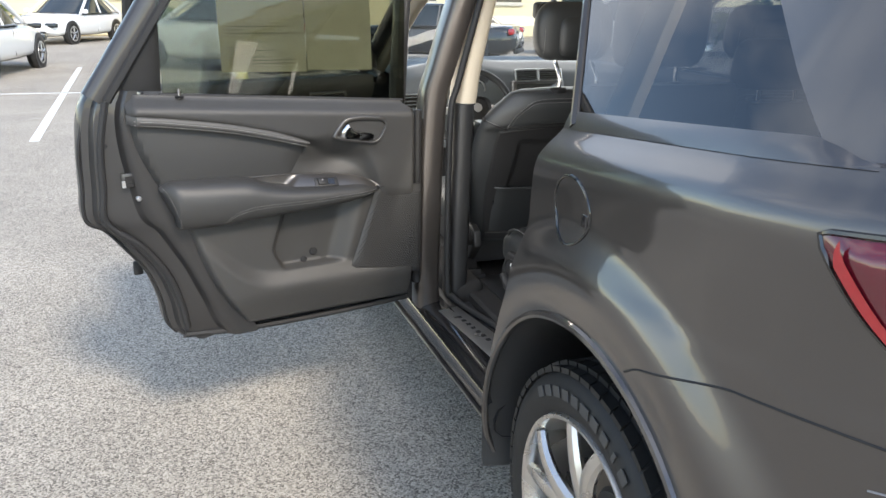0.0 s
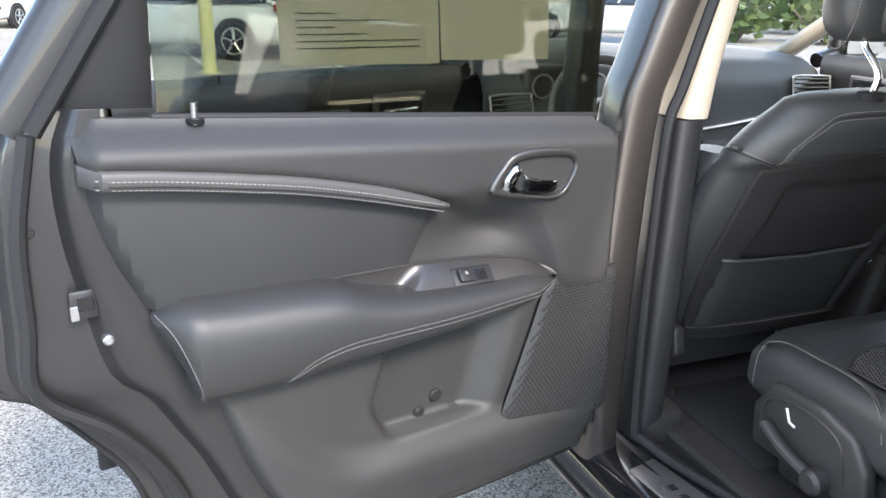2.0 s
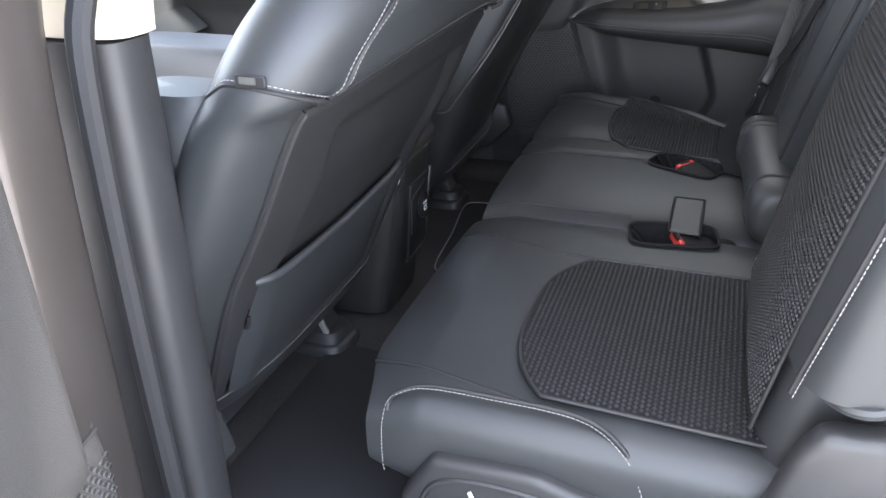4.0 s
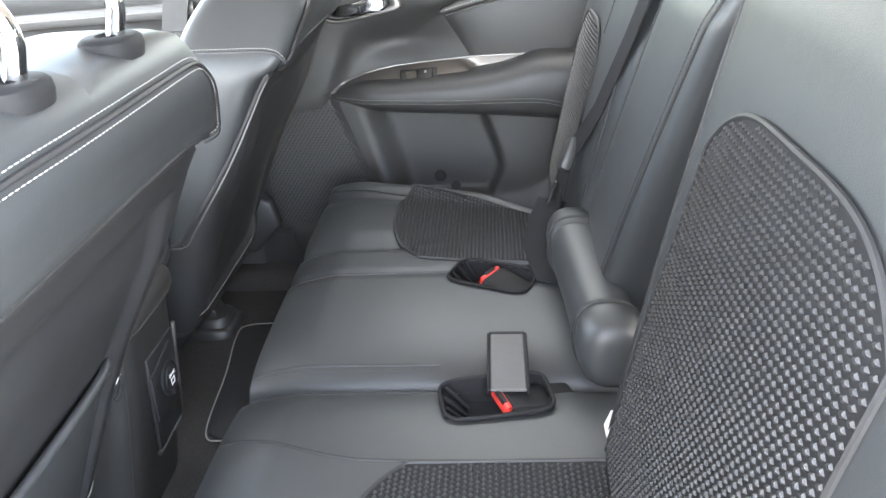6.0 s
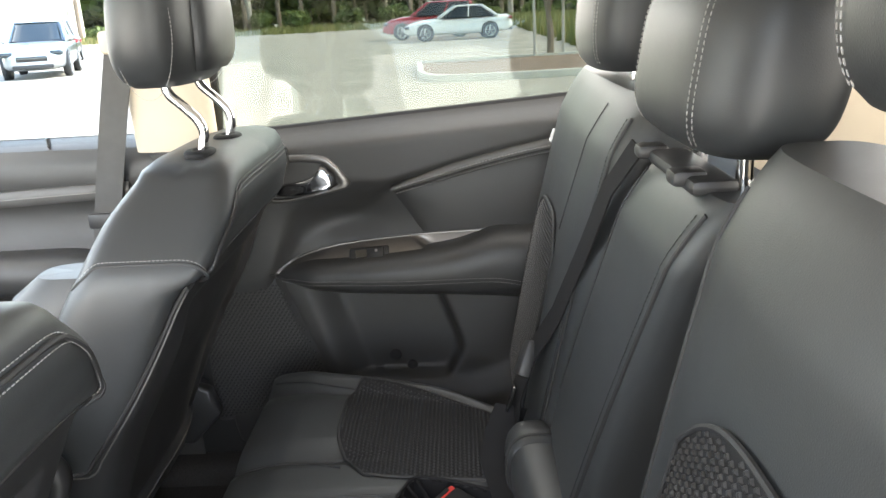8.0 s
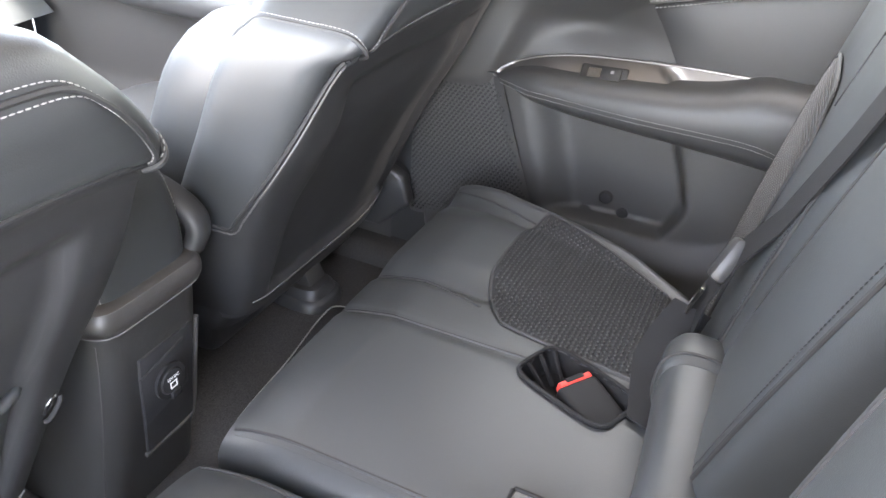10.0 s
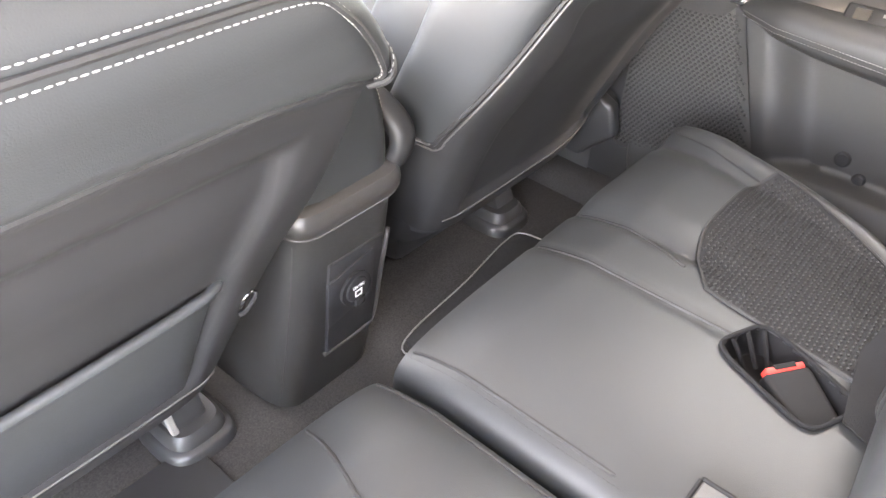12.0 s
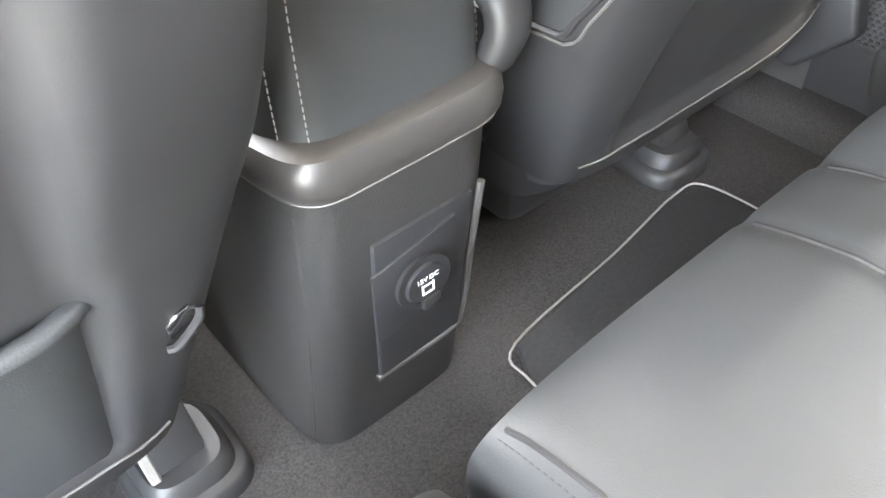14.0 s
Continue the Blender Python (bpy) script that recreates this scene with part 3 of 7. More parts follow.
# wheel
def build_wheel(parent, y, z, sx):
    wheel = part("wheel", disc((sx * 0.70, y, z), (sx, 0, 0), 0.10, 0.10, 32), BLACK, parent, "alloy wheel with a black all-terrain tyre")
    prof = [(0.270, 0.895), (0.29, 0.905), (0.325, 0.907), (0.350, 0.897), (0.368, 0.875), (0.374, 0.85), (0.377, 0.80), (0.374, 0.75), (0.366, 0.725), (0.34, 0.70), (0.27, 0.70)]
    n = 72
    rings = [[Vector((sx * x, y + math.cos(2 * math.pi * k / n) * r, z + math.sin(2 * math.pi * k / n) * r)) for k in range(n)] for r, x in prof]
    tyre = part("tyre", loft(rings, False), TYRE, wheel, "black tyre with raised bars on the sidewall")
    # tread blocks
    blocks = []
    for k in range(52):
        for x0, x1, sh in ((0.868, 0.893, 0.0), (0.825, 0.862, 0.5), (0.775, 0.818, 0.2), (0.725, 0.768, 0.7)):
            a0 = 2 * math.pi * (k + sh) / 52
            a1 = a0 + 2 * math.pi / 52 * 0.86
            r0, r1 = 0.362, 0.3835 - 0.5 * max(0, x0 - 0.85)
            pts = []
            for r in (r0, r1):
                for a, skew in ((a0, 0), (a1, 0)):
                    for x in (x0, x1):
                        aa = a + (0.03 if x == x1 else 0)
                        pts.append(Vector((sx * x, y + math.cos(aa) * r, z + math.sin(aa) * r)))
            blocks.append((pts, [(0, 1, 3, 2), (4, 6, 7, 5), (0, 4, 5, 1), (2, 3, 7, 6), (1, 5, 7, 3), (0, 2, 6, 4)]))
    part("tread", join(*blocks), TYRE, tyre, sharp=20)
    # plain raised bars where the maker's word stands
    bars = []
    for k, wd in enumerate((0.030, 0.012, 0.028, 0.030, 0.034, 0.030, 0.028, 0.030, 0.030, 0.028)):
        a = radians(124 - k * 7.6)
        c = Vector((sx * 0.9085, y + math.cos(a) * 0.322 * 1, z + math.sin(a) * 0.322))
        bars.append(rbox(c, (0.003, wd, 0.026), 0.001, 1, Matrix.Rotation(a - math.pi / 2, 4, "X")))
    part("sidewall_lettering", join(*bars), material("raised rubber", (0.055, 0.055, 0.055), 0.6, 0, 0.1, 30), tyre, "plain raised bars on the sidewall")
    prof = [(0.272, 0.893), (0.268, 0.905), (0.258, 0.902), (0.250, 0.885), (0.243, 0.85), (0.235, 0.78), (0.235, 0.71)]
    rings = [[Vector((sx * x, y + math.cos(2 * math.pi * k / n) * r, z + math.sin(2 * math.pi * k / n) * r)) for k in range(n)] for r, x in prof]
    rim = part("rim", loft(rings, False), ALLOY, wheel, "silver alloy rim")
    for k in range(5):
        a = 2 * math.pi * k / 5 + 0.32
        for sgn in (-1, 1):
            pth = []
            for q in range(9):
                r = 0.045 + 0.207 * q / 8
                aa = a + sgn * (0.10 + 0.17 * (q / 8) ** 1.6)
                pth.append(Vector((sx * (0.862 + 0.028 * math.sin(q / 8 * 2.2)), y + math.cos(aa) * r, z + math.sin(aa) * r)))
            part("spoke", tube(pth, [0.026 - 0.008 * q / 8 for q in range(9)], 8, flat=0.75, up=(1, 0, 0)), ALLOY, wheel)
    part("hub_cap", disc((sx * 0.855, y, z), (sx, 0, 0), 0.062, 0.03, 32, 0.4), ALLOY, wheel)
    for k in range(5):
        a = 2 * math.pi * k / 5 + 0.95
        part("lug_nut", disc((sx * 0.868, y + math.cos(a) * 0.052, z + math.sin(a) * 0.052), (sx, 0, 0), 0.011, 0.022, 6), CHROME, wheel)
    part("brake_disc", disc((sx * 0.77, y, z), (sx, 0, 0), 0.165, 0.02, 40), material("brake iron", (0.20, 0.17, 0.15), 0.5, 0.8, 0.2, 9), wheel)
    part("valve", tube([(sx * 0.885, y + 0.165, z - 0.10), (sx * 0.905, y + 0.16, z - 0.098)], 0.006, 8), BLACK, wheel)


for sx in (-1, 1):
    build_wheel(suv, AXLE_Y, AXLE_Z, sx)

# sill, scuff plate, floor pan
for sx in (-1, 1):
    mm = Matrix.Diagonal((-1, 1, 1, 1)) if sx > 0 else None
    def rocker(s, t):
        y = 1.6 - 2.40 * s
        prof = [(-0.79, 0.425), (-0.83, 0.422), (-0.868, 0.412), (-0.888, 0.392), (-0.897, 0.36), (-0.895, 0.33), (-0.875, 0.312), (-0.80, 0.30)]
        q = t * (len(prof) - 1)
        i = min(int(q), len(prof) - 2)
        a, b = Vector((*prof[i], 0)), Vector((*prof[i + 1], 0))
        c = a.lerp(b, q - i)
        return Vector((c.x, y, c.y + 0.035 * s))
    part("rocker_panel", grid(24, 14, rocker), GLOSS_BLACK, suv, "gloss black door sill", m=mm)
    part("sill_strip", tube([(-0.899, 1.6, 0.334), (-0.899, 0.2, 0.345), (-0.899, -0.78, 0.372)], 0.009, 8, flat=0.6), SATIN, suv, "bright strip along the sill", m=mm)
    sill = part("door_sill", slab([(-0.80, 1.5, 0.415), (-0.80, -0.80, 0.437), (-0.62, -0.80, 0.437), (-0.62, 1.5, 0.415)], (0, 0, 0.012), 0.004), BLACK, suv, m=mm)
    plate = part("scuff_plate", slab([(-0.838, -0.105, 0.444), (-0.803, -0.565, 0.454), (-0.708, -0.525, 0.456), (-0.762, -0.085, 0.444)], (0, 0, 0.005), 0.002), material("brushed scuff plate", (0.38, 0.37, 0.36), 0.30, 0.8, 0.1, 12, 0.2, 300), suv, "brushed metal sill plate with plain embossed bars", m=mm)
    for k in range(7):
        c = Vector((-0.790 + 0.0040 * k, -0.19 - k * 0.036, 0.4505 + 0.0009 * k))
        part("embossed_bar", rbox(c, (0.018, 0.021, 0.003), 0.001, 1), BLACK, plate, m=mm)

part("floor_pan", rbox((0, -0.25, 0.455), (1.40, 3.9, 0.05), 0.01, 1), CARPET, suv, "dark carpeted floor")
part("underbody", rbox((0, -0.3, 0.30), (1.5, 3.7, 0.16), 0.03, 1), BLACK, suv)


# ---- rear doors ----
# Door space: x from the hinge to the latch, y towards the cabin, z up.
DOOR_ANGLE = radians(12.1)
OPEN_DOOR = Matrix(((-math.cos(DOOR_ANGLE), math.sin(DOOR_ANGLE), 0, -0.90), (-math.sin(DOOR_ANGLE), -math.cos(DOOR_ANGLE), 0, -0.066), (0, 0, 1, 0), (0, 0, 0, 1)))
SHUT_DOOR = Matrix(((0, -1, 0, 0.712), (-1, 0, 0, 0.026), (0, 0, 1, 0.0), (0, 0, 0, 1)))
trim_rear = curve([(0.49, 0.612), (0.511, 0.626), (0.672, 0.722), (0.851, 0.787), (0.931, 0.833), (0.994, 0.863), (1.083, 0.899), (1.175, 0.917), (1.245, 0.908)])
shell_rear = curve([(0.47, 0.80), (0.512, 0.845), (0.604, 0.862), (0.708, 0.897), (0.776, 0.944), (0.842, 0.994), (0.872, 1.043), (0.97, 1.045), (1.116, 1.038), (1.207, 1.021), (1.259, 0.988), (1.43, 0.875), (1.62, 0.75)])
band_z = curve([(0.40, 1.077), (0.48, 1.098), (0.537, 1.113), (0.64, 1.136), (0.738, 1.152), (0.83, 1.165), (0.92, 1.174)])
arm_top = curve([(0.160, 0.908), (0.21, 0.929), (0.307, 0.936), (0.407, 0.943), (0.50, 0.954), (0.55, 0.966), (0.60, 0.984), (0.75, 0.992), (0.86, 0.998)])
arm_low = curve([(0.160, 0.900), (0.206, 0.890), (0.289, 0.876), (0.40, 0.868), (0.495, 0.862), (0.60, 0.852), (0.68, 0.845), (0.80, 0.848), (0.86, 0.866)])
tray_top = curve([(0.160, 0.912), (0.175, 0.928), (0.226, 0.952), (0.285, 0.966), (0.346, 0.973), (0.46, 0.982), (0.53, 0.984), (0.604, 0.985)])
tray_low = curve([(0.160, 0.908), (0.21, 0.931), (0.307, 0.938), (0.407, 0.946), (0.50, 0.957), (0.55, 0.968), (0.604, 0.985)])


level_z = curve([(0.0, 0.86), (0.14, 0.87), (0.165, 0.905), (0.185, 0.955), (0.215, 1.005), (0.27, 1.036), (0.33, 1.058), (0.40, 1.077)])


def door_top(u):
    return 1.187 + (u - 0.069) * 0.064


def trim_depth(u, z):
    """How far the trim stands into the cabin."""
    top = door_top(u)
    w = 0.004
    b = band_z(u) if u > 0.40 else level_z(u)
    soft = 0.030 * step(0.40, 0.32, u)
    up = step(b - 0.012 - soft, b + 0.02 + soft, z)
    w += 0.030 * up
    w -= 0.046 * step(top - 0.050, top, z) ** 1.6
    scoop = math.exp(-((u - 0.31) / 0.10) ** 2 - ((z - 1.018) / 0.038) ** 2)
    w -= 0.026 * scoop
    crease = 0.655 + 0.16 * step(0.50, 0.80, u) ** 1.5
    w += 0.024 * step(crease + 0.030, crease - 0.035, z) * step(0.86, 0.60, u + (z - 0.5) * 0.0)
    w -= 0.030 * step(0.62, 0.50, z)
    # pocket
    left = 0.528 - 2.2 * max(0, 0.745 - z) ** 1.6 - 0.42 * max(0, z - 0.745) ** 1.1
    inner = step(0.20, 0.275, u - (0.90 - z) * 0.30) * step(left, left - 0.020, u) * step(0.672, 0.684, z) * step(0.905, 0.88, z)
    w -= 0.034 * inner
    rib = math.exp(-((u - 0.235 - (0.90 - z) * 0.25) / 0.03) ** 2) * step(0.66, 0.70, z) * step(0.91, 0.88, z)
    w += 0.003 * rib
    edge = min(u - 0.025, trim_rear(z) - u, z - 0.497)
    w -= 0.035 * (1 - step(0.0, 0.022, edge))
    return w


def trim_sheet(s, t):
    u = s
    zb = 0.500
    z = zb + (1.19 - zb) * t
    u0 = 0.025 + 0.045 * step(1.14, 1.19, z) ** 2
    u = u0 + (trim_rear(z) - u0) * s
    z = zb + (door_top(u) - zb) * t
    return Vector((u, trim_depth(u, z), z))


def build_rear_door(m, name, label, open_door):
    base = m @ Vector((0.5, 0, 0.46))
    door = thing(name, base, label, "car door", "rear doors")

    def P(nm, shape, mat, parent=door, lab="", sharp=35, kind=""):
        return part(nm, shape, mat, parent, lab, m, sharp, kind=kind)

    # steel shell: outer skin, inner face, edge
    skin = []
    n = 40
    for w, ins in ((-0.135, 0.020), (-0.150, 0.006), (-0.142, 0.0), (-0.100, 0.004), (-0.088, 0.012), (-0.085, 0.03), (-0.055, 0.040), (-0.050, 0.055)):
        r = []
        for k in range(n + 1):
            z = 0.468 + (1.255 - 0.468) * k / n
            r.append(Vector((shell_rear(z) - ins, w, z)))
        for u, z in ((0.92, 1.215), (0.86, 1.175), (0.80, 1.15), (0.4, 1.13)):
            r.append(Vector((u - ins, w, z)))
        for k in range(n + 1):
            z = 1.115 - (1.115 - 0.468) * k / n
            r.append(Vector((-0.012 + ins * 0.3, w, z)))
        for k in range(1, 20):
            s = k / 20
            r.append(Vector((-0.012 + (shell_rear(0.468) - ins + 0.012) * s, w, 0.468 - 0.012 * math.sin(math.pi * s) + ins * 0.2)))
        skin.append(r)
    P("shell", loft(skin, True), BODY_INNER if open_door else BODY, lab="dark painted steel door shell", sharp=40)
    # step of the inner face between edge and trim
    def inner(s, t):
        z = 0.475 + (1.25 - 0.475) * t
        u0, u1 = trim_rear(z) - 0.03, shell_rear(z) - 0.05
        q = s
        return Vector((u0 + (u1 - u0) * q, -0.052 + 0.035 * step(0.75, 0.35, q) - 0.016 * math.exp(-((q - 0.6) / 0.12) ** 2), z))
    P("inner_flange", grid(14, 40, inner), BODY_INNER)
    seal_line = smooth_line([(shell_rear(z) - 0.055, -0.040, z) for z in (1.22, 1.1, 0.98, 0.88, 0.80, 0.70, 0.60, 0.52)], 6)
    P("edge_seal", tube(seal_line, 0.010, 8), RUBBER, lab="black rubber door seal")
    rub = smooth_line([(shell_rear(z) - 0.006, -0.096, z) for z in (1.25, 1.1, 0.98, 0.88, 0.845, 0.78, 0.70, 0.60, 0.53, 0.49)], 6)
    P("outer_seal", tube(rub, 0.006, 6), RUBBER)
    foot = smooth_line([(0.03, -0.045, 0.486), (0.3, -0.045, 0.478), (0.6, -0.045, 0.480), (0.80, -0.055, 0.492)], 6)
    P("bottom_seal", tube(foot, 0.011, 8), RUBBER)
    P("hem_strip", tube([(0.02, -0.10, 0.462), (0.4, -0.10, 0.455), (0.80, -0.10, 0.468)], 0.006, 6), SATIN)

    # added dark strip that hides the overlit shell edge beside the hinge
    P("hinge_gap_cover", tube(smooth_line([(-0.004, -0.034, 0.54), (-0.004, -0.034, 0.80), (-0.004, -0.034, 1.15)], 6), 0.016, 10), RUBBER)

    # window frame
    def frame_bar(pts, wid, dep, nm="window_frame", mat=RUBBER, w0=-0.085):
        rings = []
        for i, (u, z) in enumerate(pts):
            a = Vector(pts[max(i - 1, 0)]); b = Vector(pts[min(i + 1, len(pts) - 1)])
            d = (b - a).normalized()
            nrm = Vector((d.y, -d.x))
            c = Vector((u, w0, z))
            rings.append(ring(c, Vector((nrm.x * wid, 0, nrm.y * wid)), Vector((0, dep, 0)), 3.2, 14))
        return P(nm, loft(rings), mat)
    rear_edge = [(shell_rear(z) - 0.035, z) for z in (1.22, 1.30, 1.38, 1.46, 1.54, 1.60)]
    frame_bar(rear_edge, 0.040, 0.035, mat=BODY_INNER)
    frame_bar([(u - 0.026, z) for u, z in rear_edge], 0.016, 0.042, "frame_seal")
    frame_bar([(0.045, 1.17), (0.035, 1.35), (0.02, 1.62)], 0.024, 0.03, mat=BODY_INNER)
    frame_bar([(0.02, 1.60), (0.35, 1.645), (0.72, 1.62)], 0.03, 0.03, mat=BODY_INNER)
    # blank panel behind the glass, and the glass
    P("quarter_blank", slab([(0.805, -0.075, 1.24), (0.94, -0.075, 1.245), (0.86, -0.075, 1.42), (0.74, -0.075, 1.60), (0.788, -0.075, 1.61)], (0, 0.008, 0), 0.002), BLACK, lab="matt black blanking panel")
    pane = P("window", slab([(0.05, -0.024, 1.17), (0.81, -0.024, 1.21), (0.80, -0.060, 1.62), (0.03, -0.060, 1.62)], (0, -0.004, 0), 0), GLASS_DOOR, lab="green-tinted window pane", sharp=None)
    pane.visible_shadow = False
    P("waist_seal", tube([(0.06, -0.018, 1.187), (0.45, -0.018, 1.212), (0.82, -0.018, 1.236)], 0.0055, 8), RUBBER)

    def ledge(s, t):
        u = 0.06 + (0.90 - 0.06) * s
        z = door_top(u)
        return Vector((u, trim_depth(u, z - 0.001) - 0.001 - 0.008 * t, z + 0.001 * math.sin(t * 2.2)))
    P("trim_ledge", grid(30, 4, ledge), TRIM)
    if open_door:
        # two sheets of paper on the outside of the pane, print shown as bars
        for k, (u0, u1, bars) in enumerate(((0.375, 0.635, 1), (0.155, 0.372, 0))):
            sheet = P("window_paper", slab([(u0, -0.043, 1.285), (u1, -0.043, 1.29), (u1, -0.068, 1.60), (u0, -0.068, 1.60)], (0, -0.002, 0), 0), PAPER, lab="olive-looking paper sheet taped to the window", sharp=None)
            if bars:
                rnd = random.Random(4)
                rows = []
                for r in range(9):
                    z = 1.312 + 0.0095 * r + (0.03 if r > 5 else 0)
                    ln = (0.20, 0.20, 0.11, 0.06, 0.15, 0.06, 0.22, 0.04, 0.18)[r]
                    rows.append(rbox((u1 - 0.025 - ln / 2, -0.0420 - (z - 1.285) * 0.081, z), (ln, 0.001, 0.0014), 0))
                P("print_bar", join(*rows), PRINT, sheet, sharp=None)

    # trim
    P("trim_panel", grid(120, 110, trim_sheet), TRIM, lab="dark grey grained vinyl door trim", sharp=60)
    # insert below the band
    def insert(s, t):
        u = 0.403 + (0.905 - 0.403) * s
        z1 = band_z(u) - 0.006
        z0 = max(arm_top(u) - 0.012, 0.965)
        slant = 0.64 * max(0, 1.068 - (z0 + (z1 - z0) * t)) * (1 - s) ** 2
        u_r = min(u + slant, trim_rear(z0 + (z1 - z0) * t) - 0.006)
        z = z0 + (z1 - z0) * t
        return Vector((u_r, trim_depth(u_r, z) + 0.0030 * step(0.0, 0.03, s) + 0.004 * math.sin(math.pi * t) * step(0, 0.15, s), z))
    P("insert_pad", grid(40, 14, insert), TRIM_SOFT, lab="smooth black vinyl insert")
    rings = []
    for k in range(25):
        u = 0.402 + (0.915 - 0.402) * k / 24
        h = 0.014 * min(1, (k + 0.35) / 5) ** 0.5
        z = band_z(u)
        rings.append(ring((u, trim_depth(u, z + 0.008) - 0.004 + 0.004, z), (0, 0, h), (0, 0.012, 0), 2.6, 16))
    band = P("stitched_band", loft(rings), BAND, lab="grey vinyl band with two rows of stitches")
    for dz, out, nm in ((0.0005, 0.0122, "stitching"), (-0.0055, 0.0112, "groove"), (-0.0105, 0.0090, "stitching")):
        pth = [Vector((u, trim_depth(u, band_z(u) + 0.008) + out, band_z(u) + dz)) for u in [0.412 + 0.49 * k / 30 for k in range(31)]]
        P(nm, stitch(pth, 0.0062, 0.72, 0.0010) if nm == "stitching" else tube(pth, 0.0014, 6), THREAD if nm == "stitching" else SEAM, band, sharp=None)

    # armrest
    arm_lift = 0.0 if open_door else 0.009
    rings = []
    for k in range(41):
        u = 0.158 + (0.862 - 0.158) * k / 40
        zt, zl = arm_top(u) + arm_lift * step(0.66, 0.56, u), arm_low(u)
        e = min(1, (k + 0.25) / 5) ** 0.5 * min(1, (40.3 - k) / 3) ** 0.5
        out = (0.066 + 0.016 * math.sin(math.pi * k / 40)) * e
        c = Vector((u, 0.0, (zt + zl) / 2))
        rings.append([Vector((c.x + (0.06 * (zt - q.z) / (zt - zl) * -step(0.80, 0.87, u)), q.y, q.z + 0.004)) for q in ring(c, (0, 0, (zt - zl) / 2 * (0.4 + 0.6 * e)), (0, out, 0), 2.7, 28)])
    arm = P("armrest", loft(rings), TRIM_SOFT, lab="padded armrest with curved stitching")

    def arm_front(u, z):
        zt, zl = arm_top(u) + arm_lift * step(0.66, 0.56, u), arm_low(u)
        k = (u - 0.158) / 0.704 * 40
        e = min(1, (k + 0.25) / 5) ** 0.5 * min(1, (40.3 - k) / 3) ** 0.5
        out = (0.066 + 0.016 * math.sin(math.pi * k / 40)) * e
        q = min(0.999, abs(z - (zt + zl) / 2) / ((zt - zl) / 2))
        return out * (1 - q ** 2.7) ** (1 / 2.7) + 0.0008
    line = smooth_line([(0.178, 0, 0.906), (0.22, 0, 0.908), (0.30, 0, 0.907), (0.411, 0, 0.904), (0.54, 0, 0.904), (0.60, 0, 0.901), (0.645, 0, 0.890), (0.67, 0, 0.874), (0.685, 0, 0.856)], 6)
    for dz in (0.0, 0.0075):
        P("stitching", stitch([Vector((q.x, arm_front(q.x, q.z + dz - 0.004) + 0.0006, q.z + dz)) for q in line]), THREAD, arm, sharp=None)
    rear_line = smooth_line([(0.850, 0, 0.990), (0.832, 0, 0.962), (0.812, 0, 0.90), (0.803, 0, 0.862)], 6)
    P("stitching", stitch([Vector((q.x, arm_front(q.x, q.z), q.z)) for q in rear_line]), THREAD, arm, sharp=None)

    # satin tray above the armrest with the window switch
    def tray(s, t):
        u = 0.163 + (0.602 - 0.163) * s
        zl, zt = tray_low(u) - 0.010 * step(0.0, 0.1, s) * step(1.0, 0.9, s), tray_top(u)
        near = 0.028 * step(0.0, 0.10, s) * step(1.02, 0.90, s) + 0.018
        back = trim_depth(u, zt) + 0.005
        hollow = step(0.70, 0.80, s + 0.10 * t) * step(1.0, 0.93, s)
        z = zl + (zt - zl) * t ** (1 + 0.9 * hollow) - 0.012 * hollow * math.sin(math.pi * t)
        w = near + (back - near) * t - 0.012 * hollow * math.sin(math.pi * t) + 0.003 * math.sin(math.pi * t) * (1 - hollow)
        return Vector((u, w, z))
    tr = P("switch_tray", grid(72, 16, tray), SATIN, lab="satin bronze switch tray with a hollow", sharp=60)
    P("tray_edge", tube([tray(q / 40, 1.0) for q in range(41)], 0.0024, 8), SATIN, tr)
    P("tray_lip", tube([tray(q / 40, 0.0) for q in range(41)], 0.0016, 6), SATIN, tr)
    c = tray(0.43, 0.46)
    a, b = tray(0.43, 0.62), tray(0.43, 0.30)
    lean = math.atan2((a - b).y, (a - b).z)
    turn = Matrix.Rotation(-lean, 4, "X") @ Matrix.Rotation(radians(-3), 4, "Y")
    out = turn @ Vector((0, 1, 0))
    P("switch_frame", rbox(c, (0.078, 0.009, 0.034), 0.0042, 3, turn), BLACK, tr)
    P("switch_well", rbox(c + out * 0.0036 + turn @ Vector((-0.014, 0, 0)), (0.026, 0.002, 0.022), 0.0009, 1, turn), GLOSS_BLACK, tr)
    P("window_switch", rbox(c + out * 0.006 + turn @ Vector((0.012, 0, 0)), (0.034, 0.008, 0.023), 0.003, 2, turn @ Matrix.Rotation(radians(8), 4, "Z")), BLACK, tr, "black window switch")
    P("switch_mark", rbox(c + out * 0.0106 + turn @ Vector((0.014, 0, 0.003)), (0.005, 0.001, 0.005), 0, 1, turn), THREAD, tr)

    # pull handle in its cup
    rim_out = ((0.327, 1.092), (0.322, 1.106), (0.303, 1.130), (0.281, 1.147), (0.232, 1.152), (0.175, 1.147), (0.150, 1.138), (0.143, 1.118), (0.160, 1.080), (0.180, 1.064), (0.224, 1.066), (0.312, 1.083), (0.327, 1.092))
    rim_in = ((0.306, 1.095), (0.299, 1.112), (0.287, 1.128), (0.270, 1.136), (0.235, 1.139), (0.180, 1.136), (0.157, 1.129), (0.151, 1.112), (0.171, 1.080), (0.190, 1.071), (0.225, 1.073), (0.290, 1.088), (0.306, 1.095))
    o_line, i_line = [smooth_line([(u, 0, z) for u, z in r], 5)[:-1] for r in (rim_out, rim_in)]
